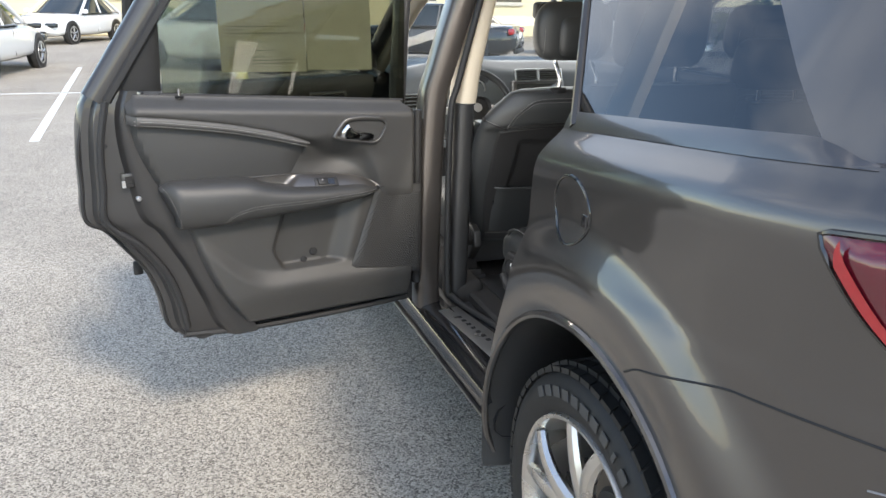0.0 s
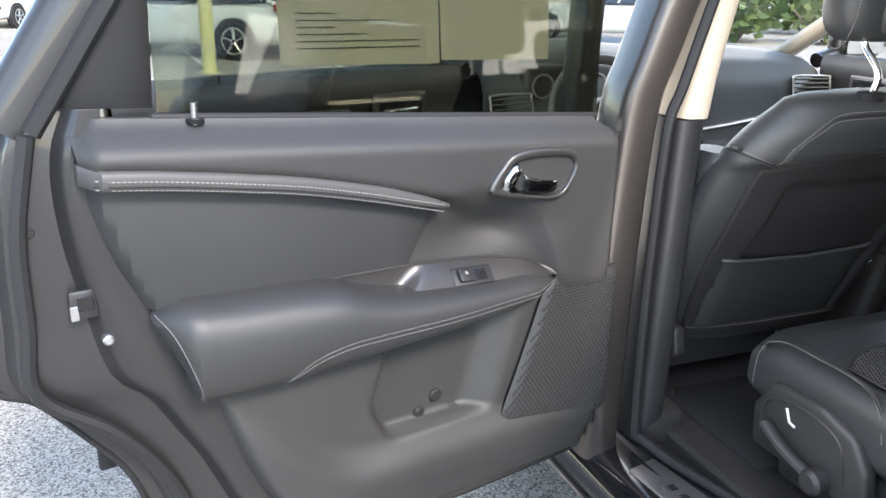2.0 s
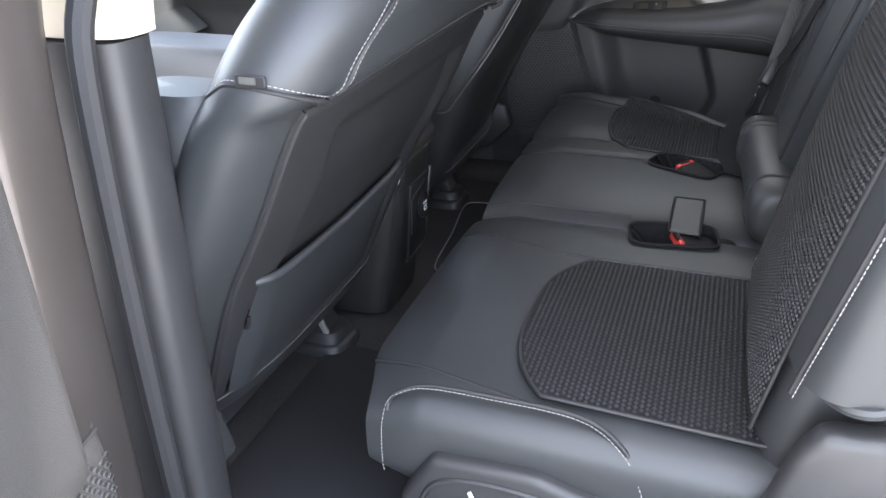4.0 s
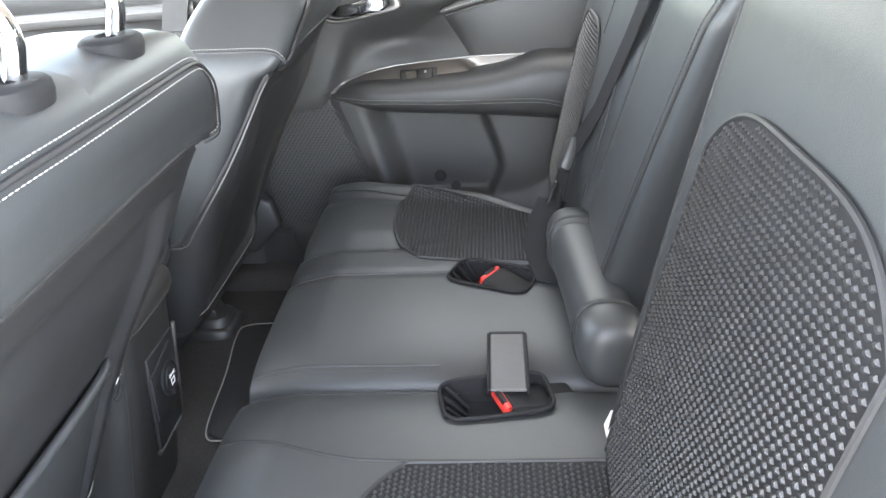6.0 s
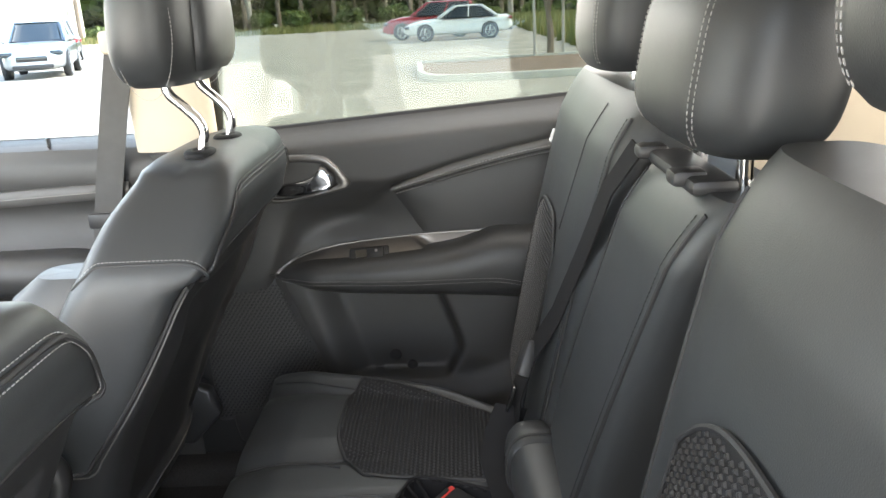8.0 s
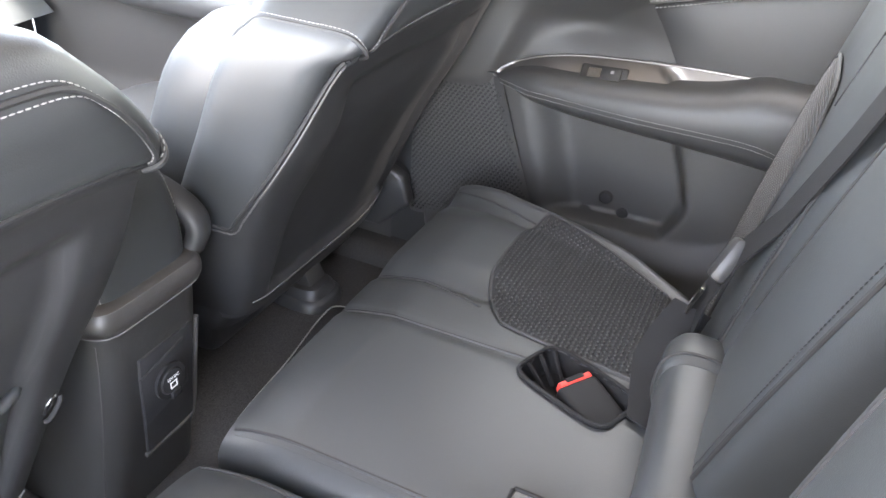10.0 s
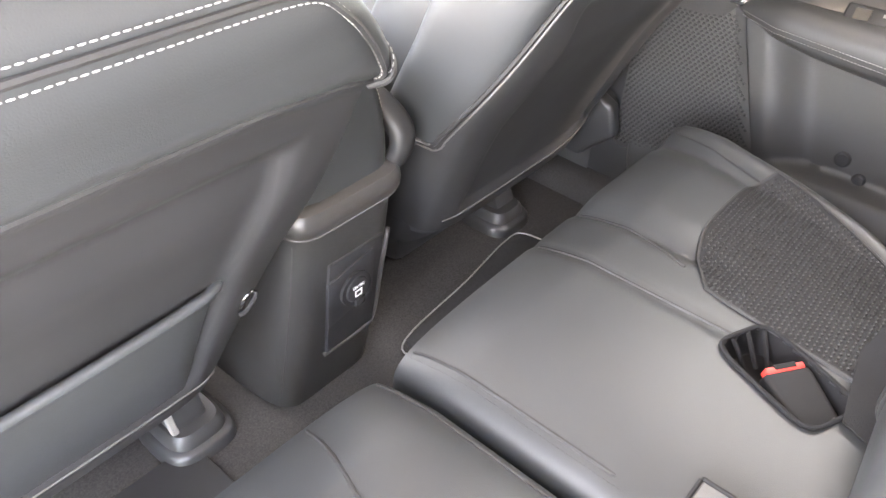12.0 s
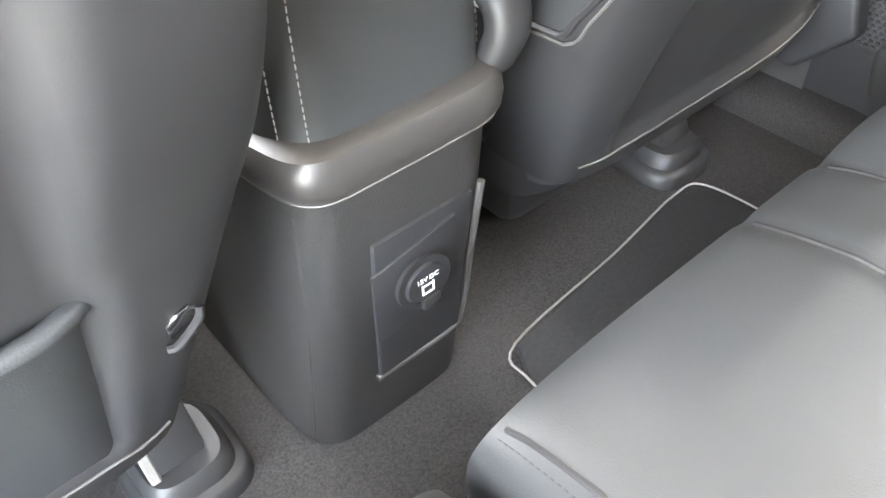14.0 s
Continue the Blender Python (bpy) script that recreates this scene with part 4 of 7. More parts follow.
    c = Vector((0.235, 0, 1.106))
    w0 = trim_depth(0.24, 1.11)
    rings = []
    for base, sc, dw in ((o_line, 1.01, -0.006), (o_line, 1.012, 0.001), (o_line, 1.0, 0.0045), (o_line, 0.98, 0.0068), (o_line, 0.95, 0.0078), (i_line, 1.035, 0.0078), (i_line, 1.012, 0.0068), (i_line, 1.0, 0.0035), (i_line, 0.96, -0.010), (i_line, 0.86, -0.022), (i_line, 0.3, -0.026)):
        rings.append([c + (q - c) * sc + Vector((0, w0 + dw, 0)) for q in base])
    cup = P("handle_cup", loft(rings), CUP, lab="satin metal handle cup", sharp=60)
    lever = smooth_line([(0.303, 0, 1.092), (0.299, 0, 1.112), (0.278, 0, 1.132), (0.266, 0, 1.118), (0.252, 0, 1.108), (0.220, 0, 1.100), (0.186, 0, 1.094), (0.184, 0, 1.084), (0.190, 0, 1.075), (0.225, 0, 1.075), (0.270, 0, 1.080), (0.295, 0, 1.085), (0.303, 0, 1.092)], 4)[:-1]
    lc = Vector((0.252, 0, 1.092))
    rings = []
    for sc, dw in ((0.98, -0.016), (1.0, -0.004), (0.97, 0.002), (0.86, 0.0055), (0.55, 0.007)):
        rings.append([Vector((lc.x + (q.x - lc.x) * (0.3 + 0.7 * sc), w0 + dw + 0.004 * math.sin((q.x - 0.18) * 22), lc.z + (q.z - lc.z) * sc)) for q in lever])
    P("handle_lever", loft(rings), DIMMED_CHROME, cup, "chrome door lever toned dark for the reflected cabin", sharp=50)

    # loudspeaker grille
    def grille(s, t):
        ua, ub = 0.008, 0.276 - (0.276 - 0.178) * t - 0.006
        u = ua + (ub - ua) * s
        z0 = 0.594 + 0.19 * u
        z = z0 + (0.911 - z0) * t
        return Vector((u, 0.026 - 0.004 * step(0.9, 1.0, t) - 0.006 * (1 - step(0, 0.05, s)) - 0.012 * step(0.94, 1.0, s) - 0.01 * (1 - step(0, 0.05, t)), z))
    gr = P("speaker_grille", grid(14, 20, grille), TRIM, lab="perforated loudspeaker grille")
    def grille_y(u, z):
        z0 = 0.594 + 0.19 * u
        t = (z - z0) / (0.911 - z0)
        s = (u - 0.008) / (0.276 - 0.098 * t - 0.014)
        return grille(s, t).y
    dots = []
    hexa = [(math.cos(a), math.sin(a)) for a in [k * math.pi / 3 for k in range(6)]]
    z, row = 0.610, 0
    while z < 0.896:
        ub = 0.276 - 0.098 * (z - 0.647) / 0.264 - 0.013
        u = 0.014 + (row % 2) * 0.0044
        while u < ub:
            if 0.608 + 0.19 * u < z < 0.896 - 0.10 * max(0, 0.10 - u):
                y = grille_y(u, z) + 0.0002
                n6 = len(hexa)
                vs = [Vector((u + r * a, y + h, z + r * 0.8 * b)) for r, h in ((0.0034, 0.0), (0.0027, 0.0016), (0.0017, 0.0015), (0.0009, -0.0002)) for a, b in hexa]
                fs = [(k * n6 + i, k * n6 + (i + 1) % n6, (k + 1) * n6 + (i + 1) % n6, (k + 1) * n6 + i) for k in range(3) for i in range(n6)]
                dots.append((vs, fs + [tuple(3 * n6 + i for i in range(n6))]))
            u += 0.0088
        z += 0.0062
        row += 1
    P("perforation", join(*dots), TRIM, gr, sharp=30, kind="stuff")
    pits = []
    for vs, _ in dots:
        mid = sum(vs[:6], Vector()) / 6
        pits.append(([mid + Vector((0.0025 * a, 0.0017, 0.0021 * b)) for a, b in hexa], [(0, 1, 2, 3, 4, 5)]))
    P("hole", join(*pits), SEAM, gr, "dark pinholes", sharp=None, kind="stuff")
    P("grille_seam", tube([(0.020, 0.027, 0.914), (0.10, 0.030, 0.916), (0.172, 0.030, 0.919)], 0.0022, 6), SEAM, gr)

    # door's lower catch: rubber bumper and a hooked strap
    P("edge_bumper", rbox((0.905, -0.150, 0.700), (0.028, 0.014, 0.045), 0.005, 2), RUBBER, lab="small black strap buckle under the door edge")
    for u, z, r in ((0.381, 0.712, 0.013), (0.415, 0.688, 0.011)):
        P("pocket_peg", disc((u, trim_depth(u, z) - 0.002, z), (0, 1, 0), r, 0.008, 20, 0.4), RUBBER, lab="round plastic peg")
    # small hardware
    pin = P("lock_pin", tube([(0.768, -0.010, 1.224), (0.768, -0.010, 1.252)], 0.0045, 10), CHROME, lab="chrome lock pin")
    P("pin_collar", disc((0.768, -0.010, 1.226), (0, 0, 1), 0.012, 0.006, 16), BUCKLE, pin)
    catch = P("latch", rbox((0.924, -0.032, 1.0), (0.034, 0.010, 0.040), 0.003, 2), BODY_INNER, lab="steel door latch with a dark slot")
    P("latch_slot", rbox((0.922, -0.0275, 1.002), (0.020, 0.006, 0.020), 0.001, 1), GLOSS_BLACK, catch)
    P("latch_plate", rbox((0.936, -0.0285, 0.990), (0.010, 0.006, 0.020), 0.001, 1), SILVER, catch)
    P("rubber_stop", disc((0.900, -0.036, 0.945), (0, 1, 0), 0.0075, 0.014, 20, 0.4), SILVER, lab="pale round door stop")
    for u, z in ((0.972, 1.098), (0.985, 0.985)):
        P("plug", disc((u, -0.058, z), (0, 1, 0), 0.007, 0.010, 12), RUBBER)
    if open_door:
        for z in (0.66, 1.03):
            hinge = P("hinge", rbox((-0.035, -0.085, z), (0.07, 0.03, 0.055), 0.006, 2), BODY_INNER, lab="painted steel hinge")
            P("hinge_pin", tube([(-0.03, -0.07, z - 0.035), (-0.03, -0.07, z + 0.035)], 0.008, 10), BLACK, hinge)
    return door


build_rear_door(OPEN_DOOR, "rear_door", "open rear car door with dark vinyl trim, stitched armrest and papers in its window", True)
build_rear_door(SHUT_DOOR, "rear_door", "shut rear car door with dark vinyl trim and stitched armrest", False)


# ---- pillars ----
for sx in (-1, 1):
    mm = Matrix.Diagonal((-1, 1, 1, 1)) if sx > 0 else None
    # painted B-pillar and its rubber
    outer = [(-0.845, 0.035, 0.425), (-0.850, 0.030, 0.60), (-0.835, 0.030, 1.13), (-0.80, 0.02, 1.30), (-0.715, -0.005, 1.60)]
    rings = [ring(q, (0.045, 0, 0), (0, 0.055, 0), 4, 20) for q in smooth_line(outer, 5)]
    part("b_pillar", loft(rings), PILLAR, suv, "dark painted door pillar", m=mm)
    seal = smooth_line([(-0.645, -0.74, 0.468), (-0.662, -0.54, 0.462), (-0.708, -0.28, 0.458), (-0.765, -0.065, 0.472), (-0.785, -0.035, 0.55), (-0.785, -0.035, 1.10), (-0.76, -0.045, 1.25), (-0.675, -0.07, 1.60)], 8)
    part("door_seal", tube(seal, 0.011, 10), RUBBER, suv, "black rubber door seal", m=mm)
    low = [ring(q, (0.035, 0, 0), (0, 0.065, 0), 3.5, 20) for q in smooth_line([(-0.735, 0.03, 0.45), (-0.735, 0.02, 0.70), (-0.728, 0.02, 1.165)], 6)]
    part("pillar_trim_lower", loft(low), BLACK, suv, "dark plastic pillar trim", m=mm)
    upper = [ring(q, (0.034, 0, 0), (0, 0.075, 0), 3.5, 20) for q in smooth_line([(-0.722, 0.025, 1.168), (-0.705, 0.022, 1.30), (-0.645, 0.01, 1.60)], 6)]
    part("pillar_trim_upper", loft(upper), BEIGE, suv, "beige plastic pillar trim", m=mm)
    part("belt_guide", rbox((-0.675, 0.03, 1.40), (0.012, 0.06, 0.03), 0.004, 2), BEIGE, suv, m=mm)
    # hinge-side jamb hardware
    part("check_strap", rbox((-0.872, 0.012, 0.80), (0.03, 0.03, 0.10), 0.006, 2), GLOSS_BLACK, suv, m=mm)
    # rear jamb of the opening, towards the wheel arch
    jamb = []
    for z in [0.45 + 0.80 * k / 30 for k in range(31)]:
        p = side_point(edge_y(z), z)
        jamb.append([p, p + Vector((0.012, 0.012, 0)), p + Vector((0.05, 0.02, 0)), p + Vector((0.11, 0.0, 0)), p + Vector((0.20, -0.05, 0))])
    v = [q for r in jamb for q in r]
    f = [(j * 5 + i, j * 5 + i + 1, (j + 1) * 5 + i + 1, (j + 1) * 5 + i) for j in range(30) for i in range(4)]
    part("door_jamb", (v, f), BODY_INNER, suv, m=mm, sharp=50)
    # cabin side lining behind the doors
    part("cargo_lining", slab([(-0.66, -0.80, 0.90), (-0.66, -2.12, 0.90), (-0.66, -2.12, 1.25), (-0.69, -1.08, 1.25), (-0.69, -0.98, 1.0), (-0.66, -0.80, 0.95)], (-0.03, 0, 0), 0.004), BEIGE, suv, m=mm)
    part("c_pillar_trim", slab([(-0.80, -1.07, 1.25), (-0.80, -1.16, 1.25), (-0.66, -1.16, 1.62), (-0.66, -1.07, 1.62)], (0.03, 0, 0), 0.006), BEIGE, suv, m=mm)
    part("rear_pillar_trim", slab([(-0.78, -1.70, 1.25), (-0.70, -2.12, 1.25), (-0.62, -2.05, 1.62), (-0.66, -1.45, 1.62)], (0.02, 0, 0), 0.006), BEIGE, suv, m=mm)
    part("roof_side_trim", slab([(-0.70, -2.1, 1.60), (-0.70, 0.75, 1.58), (-0.60, 0.75, 1.63), (-0.60, -2.1, 1.64)], (0, 0, 0.012), 0.004), HEADLINER, suv, m=mm)


# ---- seats ----
def build_front_seat(sx, back_off):
    """sx -1: driver's side; +1: passenger's side. Built on the driver's side and mirrored."""
    mm = Matrix.Diagonal((-1, 1, 1, 1)) if sx > 0 else None
    seat = thing("car_seat", (sx * 0.415, 0.25, 0.49), "black leather front seat with grey stitching and a map pocket", "car seat", "front seats")

    def P(nm, shape, mat, parent=seat, lab="", sharp=40, kind=""):
        return part(nm, shape, mat, parent, lab, mm, sharp, kind=kind)
    cx = -0.422
    # rear face, thickness and half-width by height
    rear = curve([(0.64, 0.035), (0.70, 0.012), (0.81, -0.030), (0.88, -0.062), (0.95, -0.102), (1.04, -0.150), (1.066, -0.164), (1.084, -0.178), (1.098, -0.205), (1.115, -0.213), (1.16, -0.226), (1.205, -0.222)])
    front = curve([(0.64, 0.23), (0.70, 0.20), (0.81, 0.13), (0.95, 0.055), (1.04, 0.015), (1.11, -0.025), (1.16, -0.05), (1.205, -0.085)])
    wide = curve([(0.64, 0.235), (0.70, 0.25), (0.81, 0.272), (0.95, 0.283), (1.04, 0.286), (1.085, 0.283), (1.12, 0.277), (1.16, 0.250), (1.205, 0.205)])
    def side_ratio(v, x_side):
        """Roundness of the two sides: the outer side sweeps round, the inner corner is nearly square."""
        return math.copysign(abs(v) ** (2 / (2.3 if x_side < 0 else 7.0)), v)

    def arc(a):
        """The lower edge of the leather yoke rises in the middle."""
        return 0.022 * max(0.0, -math.sin(a)) ** 3

    def body_point(z, a, out=0.0):
        cs, sn = math.cos(a), math.sin(a)
        y0, y1 = rear(z - arc(a) * step(0.98, 1.06, z) * step(1.20, 1.14, z)), front(z)
        more = 0.012 * step(0.75, 0.95, z) * step(1.16, 1.08, z) if cs > 0 else 0.0
        return Vector((cx + (wide(z) + more + out) * side_ratio(cs, cs), (y0 + y1) / 2 + ((y1 - y0) / 2 + out) * side_ratio(sn, cs), z))
    fine = [body_point(1.0, 2 * math.pi * k / 4000) for k in range(4001)]
    run = [0.0]
    for p, q in zip(fine, fine[1:]):
        run.append(run[-1] + (q - p).length)
    even, i = [], 0
    for k in range(128):
        while run[i + 1] < run[-1] * k / 128:
            i += 1
        even.append(2 * math.pi * i / 4000)
    facet_in = curve([(0.66, -0.222), (0.72, -0.214), (0.866, -0.198), (0.92, -0.200), (1.05, -0.186)])

    def sunk(x, z):
        fi = facet_in(z)
        fo = -0.612 + 0.03 * step(0.66, 0.95, z)
        return 0.013 * step(fi, fi - 0.022, x) * step(fo, fo + 0.02, x) * step(0.675, 0.70, z) * step(1.062, 1.035, z)

    rings = []
    for k in range(64):
        z = 0.64 + (1.205 - 0.64) * k / 63
        row = [body_point(z, a) for a in even]
        for q, a in zip(row, even):
            if math.sin(a) < -0.2:
                q.y += sunk(q.x, z) * 1.3
        rings.append(row)
    top = rings[-1]
    c = sum(top, Vector()) / len(top)
    for sc, dz in ((0.94, 0.010), (0.80, 0.018), (0.5, 0.023)):
        rings.append([Vector((c.x + (q.x - c.x) * sc, c.y + (q.y - c.y) * sc, q.z + dz)) for q in top])
    back = P("backrest", loft(rings), LEATHER, lab="black leather backrest")
    # hard back shell: it wraps the rear, runs forward on the inner flank below the leather, and is sunk between two facets
    inner_edge = curve([(0.66, 1.45), (0.80, 1.45), (0.815, 1.40), (0.83, 1.02), (0.86, 0.93), (0.943, 0.76), (1.034, 0.60), (1.084, 0.53)])
    def panel(s, t):
        if s < 0.12:
            a = -0.56 + 0.04 * s / 0.12
        elif s < 0.80:
            r = -1 + 2 * (s - 0.12) / 0.68
            x_side = math.copysign(1, r)
            e = 2.3 if r < 0 else 7.0
            lim = abs(math.sin(0.52 * math.pi / 2)) ** (2 / e)
            a = x_side * math.asin(min(1, (abs(r) * lim) ** (e / 2))) / (math.pi / 2)
        else:
            a = 0.52 + (inner_edge(0.655 + 0.427 * t) - 0.52) * (s - 0.80) / 0.20
        z = 0.655 + (1.082 + arc(math.pi * 1.5 + a * math.pi / 2) - 0.655) * t
        p = body_point(z, math.pi * 1.5 + a * math.pi / 2, 0.0025)
        edge = min(s / 0.012, (1 - s) / 0.02, (1 - t) / 0.012, 1)
        p.y += sunk(p.x, z) - 0.0065 * edge
        return p
    bk = P("back_panel", grid(120, 84, panel), SHELL, lab="black vinyl back panel", sharp=70)
    P("panel_hem", tube([panel(0.06 + 0.74 * k / 40, 0.06) + Vector((0, -0.002, 0)) for k in range(41)], 0.0011, 6), BAND, bk, "thin grey hem")
    P("panel_seam", tube([panel(0.0, k / 40) for k in range(41)], 0.003, 6), SEAM, bk)
    P("panel_seam", tube([panel(1.0, 0.36 + 0.64 * k / 60) for k in range(61)], 0.0030, 6), SEAM, bk)
    if sx > 0:
        P("shell_edge", tube([panel(0.985, 0.34 + 0.64 * k / 60) + Vector((0.002, -0.001, 0)) for k in range(61)], 0.0012, 6), BAND, bk)

        def skirt(s, t):
            q = panel(0.10 + 0.86 * s, 0.0)
            return q + Vector((0, 0.018 + 0.030 * t, 0.010 - 0.050 * t - 0.012 * t * math.sin(math.pi * s)))
        P("seat_skirt", grid(30, 8, skirt), SHELL, seat, "soft black skirt under the backrest")

    if sx < 0:
        def pocket(s, t):
            z = 0.690 + (0.862 + 0.008 * abs(2 * s - 1) - 0.690) * t
            hw = 0.195 + 0.010 * t
            x = -0.412 + (2 * s - 1) * hw
            q = abs(2 * s - 1)
            return Vector((x, rear(z) - 0.001 - 0.008 * math.sin(math.pi * min(1, t * 0.55 + 0.1)) * (1 - q ** 4) + 0.012 * step(0.90, 1.0, q), z))
        pk = P("map_pocket", grid(20, 16, pocket), LEATHER, lab="soft vinyl map pocket")
        P("pocket_hem", tube([pocket(s / 30, 1.0) for s in range(31)], 0.0055, 10), LEATHER, pk)
    for s in ((-1, 1) if sx < 0 else ()):
        def flank(x, z, out):
            t = (z - 0.655) / 0.43
            q = min((panel(0.15 + 0.80 * k / 400, t) for k in range(401)), key=lambda v: abs(v.x - x))
            return Vector((q.x + s * 0.4 * out, q.y - 0.9 * out, z))
        x, z = (-0.174, 0.806) if s > 0 else (cx - 0.215, 0.812)
        slot = [flank(x + s * dx, z + dz, 0.0012) for dx, dz in ((-0.009, -0.006), (-0.009, 0.010), (-0.004, 0.017), (0.004, 0.018), (0.008, 0.012), (0.008, -0.002))]
        recess = P("hook_recess", slab([tuple(q) for q in slot], (-s * 0.002, 0.004, 0), 0.0008, 1), GLOSS_BLACK, bk, "dark slot of a bag hook")
        bar = [flank(x + s * dx, z + dz, out) for dx, dz, out in ((-0.013, -0.010, 0.003), (-0.010, -0.009, 0.006), (-0.002, -0.004, 0.006), (0.006, 0.002, 0.005), (0.010, 0.007, 0.002))]
        P("hook", tube(smooth_line(bar, 3), 0.0026, 8), BUCKLE, recess, "small dark bag hook")
    # double stitch over the shoulders, and the yoke seam
    def outline(z, frac, out=0.0015):
        """A point on the backrest's surface at height z; frac: -1..1 across the rear half."""
        return body_point(z, math.pi * 1.5 + frac * math.pi / 2, out)
    def edge_row(dz, dfr):
        way = [(-0.515 - dfr, 1.098), (-0.505 - dfr, 1.12), (-0.485 - dfr, 1.145), (-0.43 - dfr * 0.7, 1.178 + dz), (-0.33, 1.196 + dz), (0, 1.200 + dz),
               (0.33, 1.196 + dz), (0.43 + dfr * 0.7, 1.178 + dz), (0.485 + dfr, 1.145), (0.505 + dfr, 1.12), (0.515 + dfr, 1.098)]
        return [outline(q.y, q.x, 0.0018) for q in smooth_line([(a, b, 0) for a, b in way], 8)]
    for dz, dfr in ((0.0, 0.0), (-0.012, -0.035)):
        P("stitching", stitch(edge_row(dz, dfr)), THREAD, back, sharp=None)
    P("top_seam", tube(edge_row(-0.006, -0.017), 0.0024, 6), SEAM, back)
    for s in (-1, 1):
        pth = [outline(1.098 + 0.028 * math.sin(min(1, k / 22) * math.pi * 0.62) - 0.10 * max(0, k / 30 - 0.72) , s * (0.50 + 0.90 * k / 30)) for k in range(31)]
        P("stitching", stitch(pth), THREAD, back, sharp=None)
        P("shoulder_seam", tube([q + Vector((0, 0, -0.005)) for q in pth], 0.0024, 6), SEAM, back)
    tag = outline(1.127, -0.975, 0.003)
    P("sewn_label", rbox(tag, (0.004, 0.030, 0.011), 0.001, 1), SEAM, back, "small dark sewn side label")
    P("label_mark", rbox(tag + Vector((-0.0022, 0.002, 0.001)), (0.0015, 0.016, 0.006), 0, 1), BAND, back)
    hem = [panel(0.10 + 0.72 * k / 60, 1.0) + Vector((0, -0.004, 0.004)) for k in range(61)]
    P("leather_hem", tube(hem, 0.0038, 8), LEATHER, back)
    P("yoke_edge", tube([outline(1.0925 + arc(math.pi * 1.5 + (-0.53 + 1.06 * k / 80) * math.pi / 2), -0.53 + 1.06 * k / 80, 0.0015) for k in range(81)], 0.0030, 8), SEAM, back)

    # headrest on two bent chrome posts
    hy, hx = -0.125 + back_off, (-0.400 if sx < 0 else -0.366)
    rings = []
    for k in range(22):
        t = k / 21
        z = 1.318 + 0.185 * t
        e = (1 - abs(2 * t - 1) ** 3.2) ** 0.42 if 0 < k < 21 else 0.25
        hw = (0.128 + 0.010 * math.sin(math.pi * t)) * (0.62 + 0.38 * e)
        hd = (0.062 - 0.012 * t) * (0.45 + 0.55 * e)
        rings.append(ring((hx, hy - 0.015 * t, z), (hw, 0, 0), (0, hd, 0), 3.0, 40))
    hr = P("headrest", loft(rings), LEATHER, lab="black leather headrest")
    rings = []
    for k in range(14):
        t = k / 13
        e = (1 - abs(2 * t - 1) ** 3) ** 0.45 if 0 < k < 13 else 0.3
        rings.append(ring((hx, hy - 0.052, 1.335 + 0.12 * t), (0.075 * (0.7 + 0.3 * e), 0, 0), (0, 0.030 * (0.3 + 0.7 * e), 0), 3, 28))
    P("headrest_pad", loft(rings), LEATHER, hr)
    for s in (-1, 1):
        pth = [Vector((hx + s * 0.119, hy - 0.015 * t + 0.040 * math.cos(a), 1.40 + 0.095 * math.sin(a))) for t, a in [(0.5, radians(20 + 320 * k / 40)) for k in range(41)]]
        P("stitching", stitch(pth), THREAD, hr, sharp=None)
        x, by = hx + s * 0.067, back_off - (0.016 if sx < 0 else 0.0)
        post = P("headrest_post", tube(smooth_line([(x, by - 0.166, 1.205), (x, by - 0.174, 1.238), (x, by - 0.177, 1.255), (x, by - 0.171, 1.272), (x, by - 0.155, 1.290), (x, by - 0.139, 1.306), (x, by - 0.134, 1.322), (x, by - 0.132, 1.36)], 6), 0.0068, 14), CHROME, lab="bent chrome headrest post")
        P("post_collar", loft([ring((x, by - 0.168, 1.216 + dz), (r, 0, 0), (0, r * 0.74, 0), 2.2, 32) for r, dz in ((0.027, 0), (0.0285, 0.008), (0.0275, 0.0135), (0.024, 0.016), (0.013, 0.0165), (0.011, 0.014))]), BUCKLE, post, "black plastic collar")

    # side bolsters that hug the sitter
    for s in (-1, 1):
        rings = []
        for k in range(15):
            t = k / 14
            q = (1 - abs(2 * t - 1) ** 3) ** 0.4 if 0 < k < 14 else 0.3
            z = 0.74 + 0.36 * t
            rings.append(ring((cx + s * (wide(z) - 0.058), front(z) + 0.005, z), (0.052 * (0.5 + 0.5 * q), 0, 0), (0, 0.085 * (0.4 + 0.6 * q), 0), 2.6, 24))
        P("side_bolster", loft(rings), LEATHER, lab="raised leather side bolster")
    # cushion, base, rails
    rings = []
    for k in range(18):
        y = 0.08 + 0.52 * k / 17
        e = min(1, (k + 0.4) / 3) ** 0.5 * min(1, (17.4 - k) / 3) ** 0.5
        rings.append(ring((cx, y, 0.70 + 0.02 * k / 17), (0.265 * (0.8 + 0.2 * e), 0, 0), (0, 0, 0.085 * (0.4 + 0.6 * e)), 3.4, 36))
    P("cushion", loft(rings), LEATHER, lab="black leather seat cushion")
    P("seat_base", rbox((cx, 0.33, 0.585), (0.44, 0.44, 0.10), 0.02, 2), BLACK)
    cover = P("recliner_cover", slab([(cx - 0.250, -0.005, 0.640), (cx - 0.250, 0.010, 0.695), (cx - 0.250, 0.060, 0.715), (cx - 0.250, 0.30, 0.690), (cx - 0.250, 0.42, 0.640), (cx - 0.250, 0.42, 0.575), (cx - 0.250, 0.06, 0.575)], (0.03, 0, 0), 0.008, 3), BLACK, lab="black plastic seat side cover")
